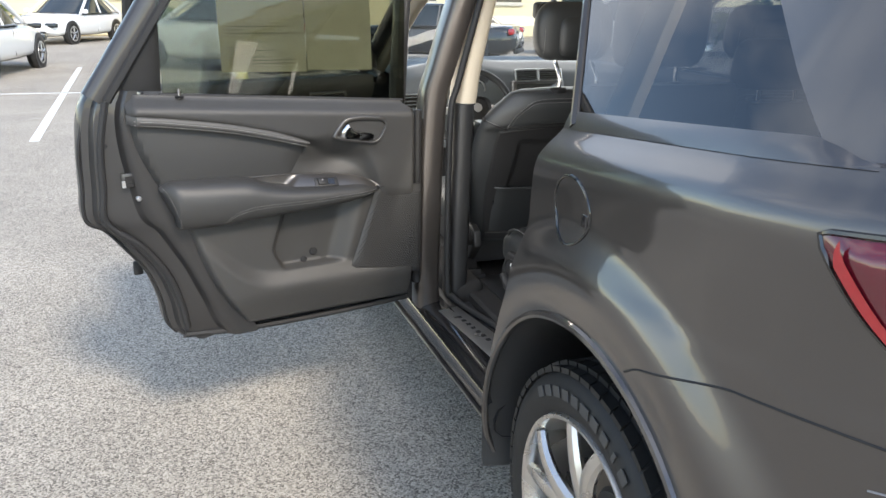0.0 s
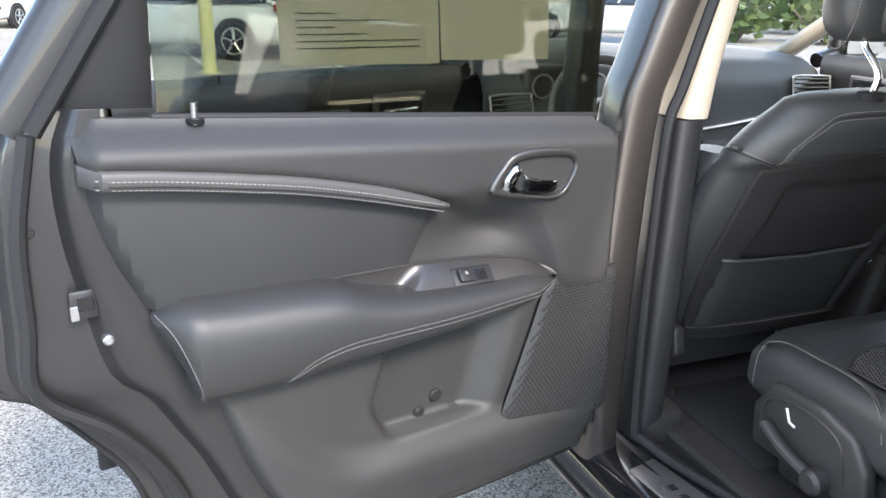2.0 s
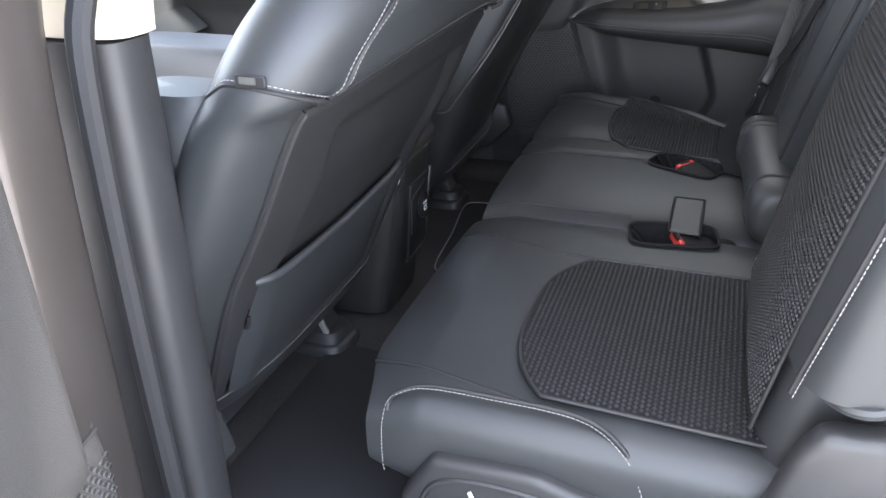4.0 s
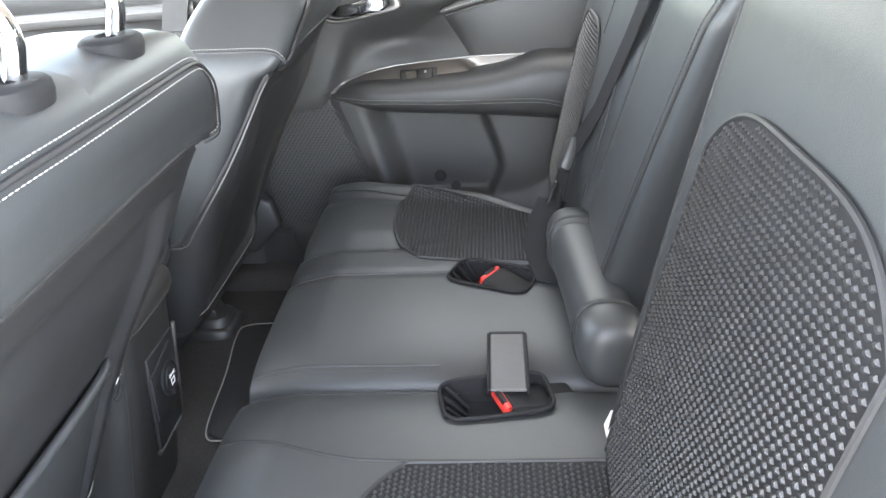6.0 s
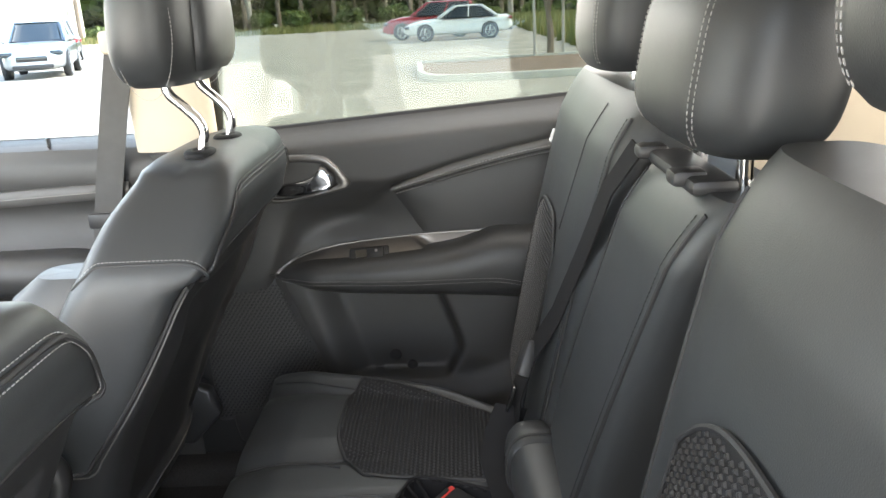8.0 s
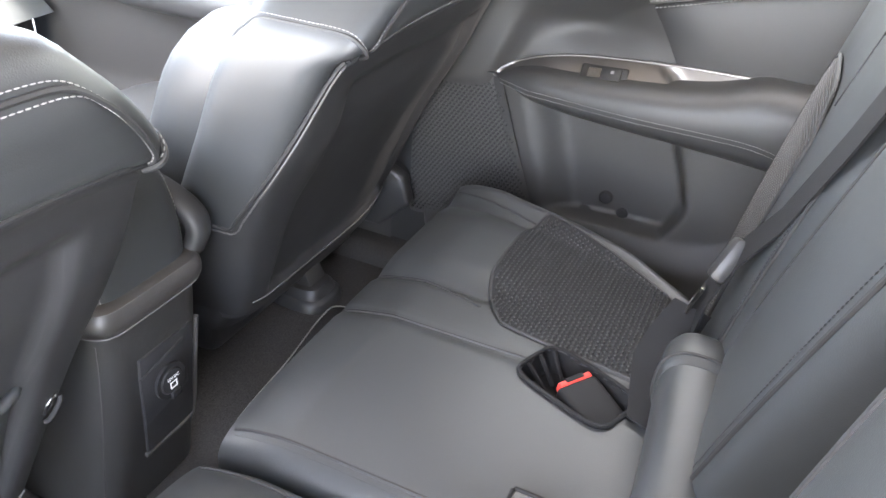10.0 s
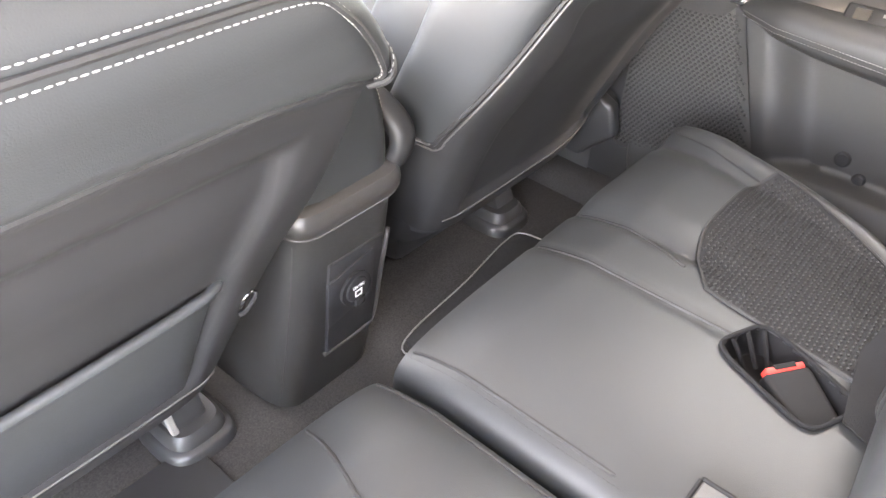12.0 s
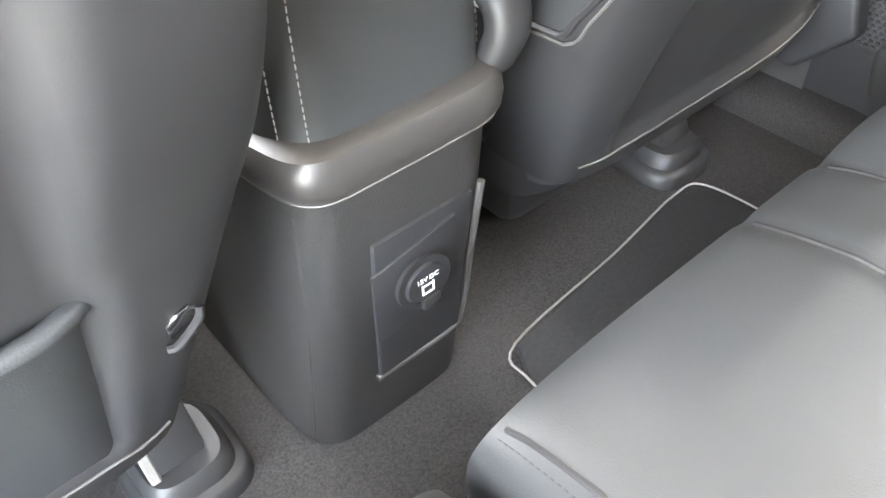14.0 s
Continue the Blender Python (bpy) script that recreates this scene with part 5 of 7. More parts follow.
    P("recliner_knob", disc((cx - 0.250, 0.052, 0.668), (-1, 0, 0), 0.036, 0.030, 28, 0.4), BLACK, cover, "round recliner knob")
    for x in ((-0.637, -0.190) if sx < 0 else (-0.484,)):
        s = 1 if x > cx and sx < 0 else -1
        rail = P("seat_rail", rbox((x, 0.34, 0.505), (0.05, 0.42, 0.035), 0.006, 2), BLACK)
        foot = P("rail_foot_cover", loft([ring((x, 0.125, 0.478 + dz), (0.050 * q, 0, 0), (0, 0.056 * q, 0), 3.4, 32) for q, dz in ((1.08, 0), (1.04, 0.016), (0.97, 0.021), (0.86, 0.023), (0.80, 0.034), (0.70, 0.040))]), BLACK, lab="rounded plastic rail cover")
        P("rail_tongue", rbox((x - 0.004, 0.140, 0.530), (0.052, 0.062, 0.055), 0.006, 2, Matrix.Rotation(radians(-25), 4, "X")), BLACK, foot)
        if s > 0 and sx < 0:
            P("bright_edge", rbox((x - 0.027, 0.112, 0.535), (0.010, 0.010, 0.048), 0.002, 1, Matrix.Rotation(radians(-25), 4, "X")), HATCH_EDGE, foot)
    return seat


build_front_seat(-1, -0.014)
build_front_seat(1, 0.010)


bench_edge = curve([(-0.66, 0.34), (-0.60, 0.375), (-0.546, 0.425), (-0.51, 0.446), (-0.455, 0.478), (-0.40, 0.506), (-0.36, 0.524), (-0.26, 0.556), (-0.155, 0.592)])


def inward(x, y):
    """The wide cushion narrows towards its back on the outer side."""
    return x if x < 0.28 else 0.28 + (x - 0.28) * (bench_edge(y) - 0.28) / (0.655 - 0.28)


def bolster(x, y):
    """The raised outer edge of the wide cushion, and the fold between its two seats; x before narrowing."""
    edge = 0.024 * step(0.530, 0.605, x) * (1 - 0.75 * step(-0.44, -0.58, y))
    fold = 0.006 * math.exp(-((x - 0.262) / 0.012) ** 2) * step(-0.42, -0.30, y)
    plump = 0.007 * step(0.262, 0.33, x) * step(0.56, 0.48, x) * step(-0.36, -0.28, y)
    return edge + plump - fold - 0.004 * math.exp(-((x - 0.168) / 0.010) ** 2) * step(-0.45, -0.38, y)


def corner(x, y):
    """The outer front corner of the split cushion is swept back."""
    return 0.024 * step(-0.52, -0.635, x) * step(-0.28, -0.165, y)


def pad(x0, x1, y0, y1, z_top, z_low, e=4.4, n=20, fine=4, hole=None):
    """A seat cushion from y1 (front) back to y0."""
    rings = []
    angles = even_angles((x1 - x0) / 2, (z_top - z_low) / 2, e, 288)
    for k in range(n * fine + 1):
        t = k / (n * fine)
        y = y1 + (y0 - y1) * t
        q = min(1, (t * n + 0.25) / 3.2) ** 0.5 * min(1, ((1 - t) * n + 0.5) / 2) ** 0.5
        c, zt = (z_top + z_low) / 2, z_top
        rings.append(ring_at(((x0 + x1) / 2, y, c), ((x1 - x0) / 2 * (0.975 + 0.025 * q), 0, 0), (0, 0, (zt - z_low) / 2 * (0.62 + 0.38 * q)), e, angles))
    v, f = loft(rings)
    for q in v:
        if q.z > 0.70:
            q.z += bolster(q.x, q.y) * step(0.70, 0.75, q.z)
        q.y -= corner(q.x, q.y)
        q.x = inward(q.x, q.y)
    if hole:
        hx, hy, yaw = hole
        turn = Matrix.Rotation(radians(-yaw), 4, "Z")

        def inside(q):
            c = turn @ (sum((v[i] for i in q), Vector()) / len(q) - Vector((hx, hy, 0)))
            return c.z > 0.74 and (abs(c.x) / 0.037) ** 5 + (abs(c.y) / 0.063) ** 5 < 1
        f = [q for q in f if not inside(q)]
    return v, f


def knots(surface, u0, u1, v0, v1, pitch, size, inside):
    """Rows of small knots over surface(u, v), at an even pitch."""
    out = []
    for j in range(int((v1 - v0) / (pitch * 0.86))):
        for i in range(int((u1 - u0) / pitch)):
            u, v = u0 + (i + 0.5 * (j % 2) + 0.3) * pitch, v0 + (j + 0.4) * pitch * 0.86
            if not inside(u, v):
                continue
            p = surface(u, v)
            a, b = (surface(u + 0.002, v) - p).normalized(), (surface(u, v + 0.002) - p).normalized()
            nn = a.cross(b)
            nn = nn if nn.y + nn.z > 0 else -nn
            r = size
            base = [p + a * r, p + b * r * 0.75, p - a * r, p - b * r * 0.75]
            topq = [p + a * r * 0.5 + nn * r * 0.5, p + b * r * 0.38 + nn * r * 0.5, p - a * r * 0.5 + nn * r * 0.5, p - b * r * 0.38 + nn * r * 0.5]
            out.append((base + topq, [(4, 5, 6, 7), (0, 1, 5, 4), (1, 2, 6, 5), (2, 3, 7, 6), (3, 0, 4, 7)]))
    return join(*out)


# rear bench: two cushions, three backs
WELLS = ((0.150, -0.470, -22), (-0.150, -0.472, 10))
bench = thing("rear_bench", (0, -0.4, 0.49), "black leather rear bench with mesh cloth inserts, split in two", "car seat")
left_pad = part("cushion", pad(-0.638, -0.100, -0.66, -0.155, 0.772, 0.615, hole=WELLS[1]), LEATHER, bench, "black leather cushion with a mesh insert")
right_pad = part("cushion", pad(-0.092, 0.655, -0.66, -0.150, 0.770, 0.62, hole=WELLS[0]), LEATHER, bench, "wide black leather cushion with a mesh insert")


def insert_for(owner, x_in, x_out, front, top):
    """Arched cloth panel on a cushion between two curves of y, from front(q) back to the backrest; q from -1 to 1."""
    def patch(s, t):
        q = 2 * s - 1
        y = front(q) + (-0.625 - front(q)) * t
        x = x_in(y) + (x_out(y) - x_in(y)) * s
        return Vector((x, y, top(x, y) + 0.0012 + 0.003 * math.sin(math.pi * s)))

    def level(x, y):
        a, b = x_in(y), x_out(y)
        return Vector((x, y, top(x, y) + 0.0014 + 0.003 * math.sin(math.pi * min(1, max(0, (x - a) / (b - a))))))

    def within(x, y):
        a, b = x_in(y), x_out(y)
        q = 2 * (x - a) / (b - a) - 1
        return abs(q) < 0.97 and y < front(q) - 0.005
    sh = grid(36, 24, patch)
    ins = part("cloth_insert", (sh[0], [tuple(reversed(q)) for q in sh[1]]), CLOTH, owner, "dark mesh cloth insert")
    ends = [x_in(-0.3), x_in(-0.62), x_out(-0.3), x_out(-0.62)]
    kn = knots(level, min(ends), max(ends), -0.62, -0.29, 0.0074, 0.0035, within)
    part("cloth_weave", kn, KNOT, ins, sharp=None, kind="stuff")
    edge = [patch(0.0, 1 - k / 10) for k in range(11)] + [patch(k / 36, 0.0) for k in range(37)] + [patch(1.0, k / 10) for k in range(11)]
    part("insert_seam", tube(edge, 0.0024, 6), SEAM, owner)
    return ins


def round_front(y_mid, left, right):
    return lambda q: y_mid - (left if q < 0 else right) * abs(q) ** 3.2


def outward(x, y):
    """The place before narrowing."""
    return x if x < 0.28 else 0.28 + (x - 0.28) * (0.655 - 0.28) / (bench_edge(y) - 0.28)


insert_for(left_pad, curve([(-0.65, -0.604), (-0.34, -0.592)]), curve([(-0.65, -0.262), (-0.34, -0.268)]), round_front(-0.322, 0.050, 0.056), lambda x, y: 0.7728)
insert_for(right_pad, curve([(-0.65, 0.184), (-0.54, 0.190), (-0.45, 0.200), (-0.36, 0.214), (-0.30, 0.236)]), lambda y: bench_edge(y) - 0.050 - 0.02 * step(-0.50, -0.62, y), round_front(-0.300, 0.052, 0.022),
           lambda x, y: 0.7705 + bolster(outward(x, y), y))
# stitched edges and seams of the cushions
edge = []
for k in range(12):
    z = 0.652 + 0.094 * k / 11
    x = -0.369 - 0.2675 * (1 - min(0.99, abs(z - 0.6935) / 0.0770) ** 4.4) ** (1 / 4.4) - 0.0010
    edge.append(Vector((x, -0.176 - corner(x, -0.176) - 0.004 * (k / 11) ** 3, z)))
edge += smooth_line([(-0.629, -0.212, 0.7605), (-0.619, -0.245, 0.7715), (-0.616, -0.32, 0.773), (-0.617, -0.42, 0.770), (-0.630, -0.47, 0.745), (-0.642, -0.495, 0.700)], 8)
part("stitching", stitch(edge), THREAD, left_pad, sharp=None)
part("piping", tube([q + Vector((0.005, -0.002, 0.0)) for q in edge[10:]], 0.0030, 8), SEAM, left_pad)
def pad_z(x, y, x0, x1, y0, y1, z_top, z_low, e=4.4, n=20):
    """Height of a pad's upper face."""
    t = min(1, max(0, (y - y1) / (y0 - y1)))
    q = min(1, (t * n + 0.25) / 3.2) ** 0.5 * min(1, ((1 - t) * n + 0.5) / 2) ** 0.5
    hw, c, h = (x1 - x0) / 2 * (0.975 + 0.025 * q), (z_top + z_low) / 2, (z_top - z_low) / 2 * (0.62 + 0.38 * q)
    return c + h * (1 - min(0.999, abs(x - (x0 + x1) / 2) / hw) ** e) ** (1 / e) + bolster(x, y)


LEFT = (-0.638, -0.100, -0.66, -0.155, 0.772, 0.615)
RIGHT = (-0.092, 0.655, -0.66, -0.150, 0.770, 0.62)
for own, dims, way in ((left_pad, LEFT, ((-0.560, -0.162), (-0.566, -0.19), (-0.585, -0.30), (-0.598, -0.378))),
                       (left_pad, LEFT, ((-0.215, -0.162), (-0.222, -0.20), (-0.255, -0.30), (-0.262, -0.378), (-0.262, -0.60))),
                       (left_pad, LEFT, ((-0.122, -0.162), (-0.120, -0.20), (-0.120, -0.40))),
                       (right_pad, RIGHT, ((-0.062, -0.158), (-0.060, -0.20), (-0.060, -0.40))),
                       (right_pad, RIGHT, ((0.168, -0.158), (0.168, -0.19), (0.170, -0.30), (0.172, -0.405))),
                       (right_pad, RIGHT, ((0.262, -0.158), (0.262, -0.19), (0.258, -0.25), (0.236, -0.315))),
                       (right_pad, RIGHT, ((0.205, -0.43), (0.188, -0.53), (0.182, -0.60))),
                       (right_pad, RIGHT, ((0.575, -0.158), (0.572, -0.19), (0.560, -0.30), (0.548, -0.40), (0.54, -0.50)))):
    pth = [Vector((q.x, q.y, pad_z(q.x, q.y, *dims) - 0.0002)) for q in smooth_line([(x, y, 0) for x, y in way], 8)]
    part("seam", tube([Vector((inward(q.x, q.y), q.y, q.z)) for q in pth], 0.0022, 6), SEAM, own)
pth = [Vector((-0.0685, -0.158 - 0.012 * k, pad_z(-0.0685, -0.158 - 0.012 * k, *RIGHT) + 0.0004)) for k in range(22)]
part("stitching", stitch(pth, 0.005, 0.6, 0.0005), SEAM, right_pad, sharp=None)
# side shield with its levers
shield_line = [(-0.655, -0.235, 0.560), (-0.655, -0.225, 0.640), (-0.655, -0.265, 0.705), (-0.655, -0.38, 0.712), (-0.655, -0.455, 0.690), (-0.655, -0.49, 0.640), (-0.655, -0.505, 0.560)]
shield = part("side_shield", slab([Vector(q) for q in shield_line], (0.03, 0, 0), 0.010, 3), BLACK, bench, "black plastic side shield")
recess = [Vector((-0.656, AY, AZ)) for AY, AZ in ((-0.258, 0.59), (-0.255, 0.645), (-0.285, 0.682), (-0.37, 0.688), (-0.43, 0.668), (-0.452, 0.60))]
part("shield_recess", tube(smooth_line(recess, 5), 0.0035, 6), BLACK, shield)
part("lever_grip", tube(smooth_line([(-0.668, -0.275, 0.625), (-0.672, -0.33, 0.603), (-0.668, -0.39, 0.585)], 5), 0.013, 10, flat=0.8), BLACK, shield, "black plastic slide lever")
part("pivot_knob", disc((-0.655, -0.405, 0.58), (-1, 0, 0), 0.024, 0.03, 24, 0.3), BLACK, shield)
part("seat_mark", tube([(-0.6585, -0.312, 0.675), (-0.6585, -0.322, 0.652), (-0.6585, -0.336, 0.648)], 0.0025, 6), WHITE_MARK, shield, "white seat symbol")
part("bench_base", rbox((0, -0.46, 0.555), (1.22, 0.40, 0.13), 0.02, 2), BLACK, bench)
part("bench_skirt", rbox((0, -0.285, 0.56), (1.16, 0.06, 0.14), 0.02, 2), CARPET, bench)
lat = part("recline_cover", slab([(-0.672, -0.535, 0.56), (-0.672, -0.562, 0.66), (-0.672, -0.596, 0.74), (-0.672, -0.614, 0.82), (-0.672, -0.632, 0.852), (-0.672, -0.69, 0.858), (-0.672, -0.735, 0.84), (-0.672, -0.76, 0.56)], (0.034, 0, 0), 0.012, 3), BLACK, bench, "black plastic recliner cover")
part("recline_mark", tube([(-0.6745, -0.590, 0.672), (-0.6745, -0.600, 0.659), (-0.6745, -0.593, 0.649)], 0.0025, 6), WHITE_MARK, lat, "white recline symbol")
part("recline_knob", disc((-0.672, -0.64, 0.60), (-1, 0, 0), 0.028, 0.03, 24, 0.3), BLACK, lat)


# backs
def face_y(z, bias=0.0):
    """The front of the backs, by height."""
    return -0.590 - 0.20 * (z - 0.77) + 0.006 * math.sin(math.pi * min(1, max(0, (z - 0.735) / 0.54))) + bias


def back_size(dims, z):
    """Middle, half-width, face and depth of a back at height z."""
    x0, x1, z_top, depth, bias, e, lean = dims
    n, t = 26, (z - 0.735) / (z_top - 0.735)
    q = min(1, (t * n + 0.8) / 3) ** 0.5 * min(1, max(0, (1 - t) * n + 0.2) / 3.2) ** 0.5
    mid = (x0 + x1) / 2 + lean * (z_top - z)
    return mid, (x1 - x0) / 2 * (0.90 + 0.10 * q), face_y(z, bias), depth * (0.5 + 0.5 * q), depth


def back_rest(dims):
    """A leaning back; its sides shift by lean a metre of height."""
    rings, angles = [], even_angles((dims[1] - dims[0]) / 2, dims[3] / 2, dims[5], 96)
    for k in range(53):
        z = 0.735 + (dims[2] - 0.735) * k / 52
        mid, hw, yf, d, depth = back_size(dims, z)
        rings.append(ring_at((mid, yf - depth / 2, z), (hw, 0, 0), (0, d / 2, 0), dims[5], angles))
    return loft(rings)


def back_y(x, z, dims):
    """The front face of a back at x and z."""
    mid, hw, yf, d, depth = back_size(dims, z)
    e = dims[5]
    return yf - depth / 2 + d / 2 * (1 - min(0.999, abs(x - mid) / hw) ** e) ** (1 / e)


LEFT_BACK = (-0.672, -0.205, 1.300, 0.13, 0.012, 4.2, 0.0)
MID_BACK = (-0.182, 0.060, 1.245, 0.11, -0.004, 5.5, 0.36)
RIGHT_BACK = (0.082, 0.600, 1.295, 0.13, 0.010, 4.2, 0.12)
left_shape = back_rest(LEFT_BACK)
for q in left_shape[0]:
    q.x += 0.055 * step(0.884, 0.872, q.z) * step(-0.52, -0.64, q.x)
left_back = part("backrest", left_shape, LEATHER, bench, "black leather backrest with a mesh insert")
mid_back = part("backrest", back_rest(MID_BACK), LEATHER, bench, "narrow black leather centre backrest")
right_back = part("backrest", back_rest(RIGHT_BACK), LEATHER, bench, "black leather backrest with a mesh insert")


def back_insert(dims, x_in, x_out, top, owner):
    """Arched cloth panel on a back between two curves of height."""
    def crown(q):
        return top - 0.050 * abs(q) ** 4

    def patch(s, t):
        z = 0.79 + (crown(2 * s - 1) - 0.79) * t
        x = x_in(z) + (x_out(z) - x_in(z)) * s
        return Vector((x, back_y(x, z, dims) + 0.0016 + 0.003 * math.sin(math.pi * s), z))

    def level(x, z):
        return Vector((x, back_y(x, z, dims) + 0.0018 + 0.003 * math.sin(math.pi * min(1, max(0, (x - x_in(z)) / (x_out(z) - x_in(z))))), z))

    def within(x, z):
        q = 2 * (x - x_in(z)) / (x_out(z) - x_in(z)) - 1
        return abs(q) < 0.97 and z < crown(q) - 0.005
    sh = grid(30, 26, patch)
    ins = part("cloth_insert", (sh[0], [tuple(reversed(q)) for q in sh[1]]), CLOTH, owner, "dark mesh cloth insert")
    kn = knots(level, min(x_in(0.8), x_in(1.1)), max(x_out(0.8), x_out(1.1)), 0.80, top, 0.0074, 0.0035, within)
    part("cloth_weave", kn, KNOT, ins, sharp=None, kind="stuff")
    edge = [patch(0.0, k / 10) for k in range(11)] + [patch(k / 30, 1.0) for k in range(31)] + [patch(1.0, 1 - k / 10) for k in range(11)]
    part("insert_seam", tube(edge, 0.0024, 6), SEAM, owner)


back_insert(LEFT_BACK, curve([(0.80, -0.598), (1.17, -0.606)]), curve([(0.80, -0.268), (1.00, -0.284), (1.17, -0.300)]), 1.172, left_back)
back_insert(RIGHT_BACK, curve([(0.80, 0.305), (1.10, 0.285)]), curve([(0.80, 0.535), (1.10, 0.505)]), 1.110, right_back)


def back_seam(dims, own, x_at, z0, z1, r, threads=0):
    """A seam down a back's face, with a stitched row beside it where threads is set."""
    rows = [Vector((x_at(z), back_y(x_at(z), z, dims), z)) for z in [z0 + (z1 - z0) * j / 30 for j in range(31)]]
    part("piping", tube(rows, r, 8), SEAM, own)
    if threads:
        side = [Vector((q.x + threads, back_y(q.x + threads, q.z, dims) + 0.0006, q.z)) for q in rows]
        part("stitching", stitch(side), SEAM, own, sharp=None)


back_seam(MID_BACK, mid_back, lambda z: -0.156 + 0.36 * (1.245 - z), 0.86, 1.232, 0.0026, 0.012)
back_seam(MID_BACK, mid_back, lambda z: 0.036 + 0.36 * (1.245 - z), 0.86, 1.232, 0.0022)
back_seam(RIGHT_BACK, right_back, lambda z: 0.118 + 0.14 * (1.295 - z), 0.80, 1.270, 0.0026, 0.010)
back_seam(RIGHT_BACK, right_back, lambda z: 0.285 - 0.35 * (z - 1.10), 1.10, 1.275, 0.0014)
back_seam(LEFT_BACK, left_back, lambda z: -0.238, 0.78, 1.275, 0.0024)
outer = [Vector((-0.640 - 0.010 * math.sin(math.pi * j / 30), back_y(-0.640 - 0.010 * math.sin(math.pi * j / 30), 0.87 + 0.40 * j / 30, LEFT_BACK) + 0.001, 0.87 + 0.40 * j / 30)) for j in range(31)]
part("piping", tube(outer, 0.0030, 8), SEAM, left_back)
part("stitching", stitch([q + Vector((-0.008, -0.001, 0)) for q in outer]), THREAD, left_back, sharp=None)
low_hem = [Vector((LEFT_BACK[0] * 0.5 + LEFT_BACK[1] * 0.5 + 0.2345 * math.cos(a) , face_y(0.88, 0.012) - 0.065 + 0.0675 * math.sin(a), 0.886 - 0.014 * math.sin(a))) for a in [radians(112 + 76 * j / 20) for j in range(21)]]
part("bolster_hem", tube(low_hem, 0.006, 8), LEATHER, left_back, "rolled lower hem of the side bolster")


# rear headrests
def rear_headrest(xc, z0, hw, hgt, dy=0.0):
    hy = -0.735 + dy
    hr = thing("rear_headrest", (xc, hy, z0 - 0.05), "black leather rear headrest with a stitched edge on chrome posts", "headrest", "rear headrests")
    rings = []
    for k in range(20):
        t = k / 19
        e = (1 - abs(2 * t - 1) ** 3.4) ** 0.42 if 0 < k < 19 else 0.3
        rings.append(ring((xc, hy - 0.02 * t, z0 + hgt * t), (hw * (0.72 + 0.28 * e), 0, 0), (0, 0.062 * (0.5 + 0.5 * e), 0), 3.0, 40))
    part("cushion", loft(rings), LEATHER, hr)
    for s in (-1, 1):
        for off in (0.0, 0.008):
            pth = []
            for k in range(31):
                t = 0.05 + 0.90 * k / 30
                e = (1 - abs(2 * t - 1) ** 3.4) ** 0.42
                dx = (hw * 0.66 - off) * (0.80 + 0.20 * e)
                deep = 0.062 * (0.5 + 0.5 * e) * (1 - (dx / (hw * (0.72 + 0.28 * e))) ** 3) ** (1 / 3)
                pth.append(Vector((xc + s * dx, hy - 0.02 * t + deep + 0.0008, z0 + hgt * t)))
            part("stitching", stitch(pth), THREAD, hr, sharp=None)
        post = part("post", tube([(xc + s * 0.06, hy - 0.005, z0 - 0.07), (xc + s * 0.06, hy - 0.005, z0 + 0.03)], 0.007, 12), CHROME, hr, "chrome post")
        part("collar", rbox((xc + s * 0.06, hy - 0.005, z0 - 0.05), (0.034, 0.026, 0.014), 0.005, 2), BLACK, post)


rear_headrest(-0.060, 1.280, 0.148, 0.136)
rear_headrest(0.345, 1.310, 0.128, 0.19)
rear_headrest(-0.455, 1.345, 0.128, 0.19)

# centre belt: guide on top of the middle back, webbing and buckles
guide = thing("belt_guide", (0.02, -0.70, 1.245), "black plastic belt guide on the centre backrest", "belt guide")
part("bezel", rbox((-0.055, -0.715, 1.248), (0.15, 0.040, 0.014), 0.006, 2), BLACK, guide)
for s in (-1, 1):
    part("clip", rbox((-0.035 + s * 0.062, -0.700, 1.252), (0.026, 0.03, 0.014), 0.005, 2), BLACK, guide)


def ribbon(path, half, thick=0.0012):
    """A flat strap: path points with a side vector each."""
    rings = []
    for i, (p, sv) in enumerate(path):
        p, sv = Vector(p), Vector(sv).normalized() * half
        a = Vector(path[min(i + 1, len(path) - 1)][0]) - Vector(path[max(i - 1, 0)][0])
        nn = a.cross(sv).normalized() * thick
        rings.append([p - sv - nn, p + sv - nn, p + sv + nn, p - sv + nn])
    return loft(rings)


belt = thing("seat_belt", (0.21, -0.57, 0.78), "black centre seat belt with a plastic adjuster", "seat belt")
bp = [((0.040, -0.690, 1.255), (1, 0.1, 0.2)), ((0.085, -0.668, 1.20), (1, 0.1, 0.1)), ((0.135, -0.652, 1.12), (1, 0.1, 0.2)), ((0.195, -0.624, 1.01), (1, 0.1, 0.3)), ((0.240, -0.594, 0.935), (1, 0.2, 0.2)), ((0.252, -0.574, 0.87), (1, 0.3, 0)), ((0.240, -0.566, 0.81), (1, 0.4, 0)), ((0.190, -0.556, 0.776), (0.6, 1, 0))]
part("webbing", ribbon(bp, 0.018), WEB, belt)
part("webbing_tail", ribbon([((0.250, -0.566, 0.852), (0.3, 1, 0.1)), ((0.232, -0.548, 0.815), (0.3, 1, 0.2)), ((0.205, -0.538, 0.788), (0.4, 1, 0.2)), ((0.160, -0.546, 0.779), (0.5, 1, 0.1)), ((0.115, -0.556, 0.776), (0.4, 1, 0))], 0.023), WEB, belt, "loose tail of black webbing")
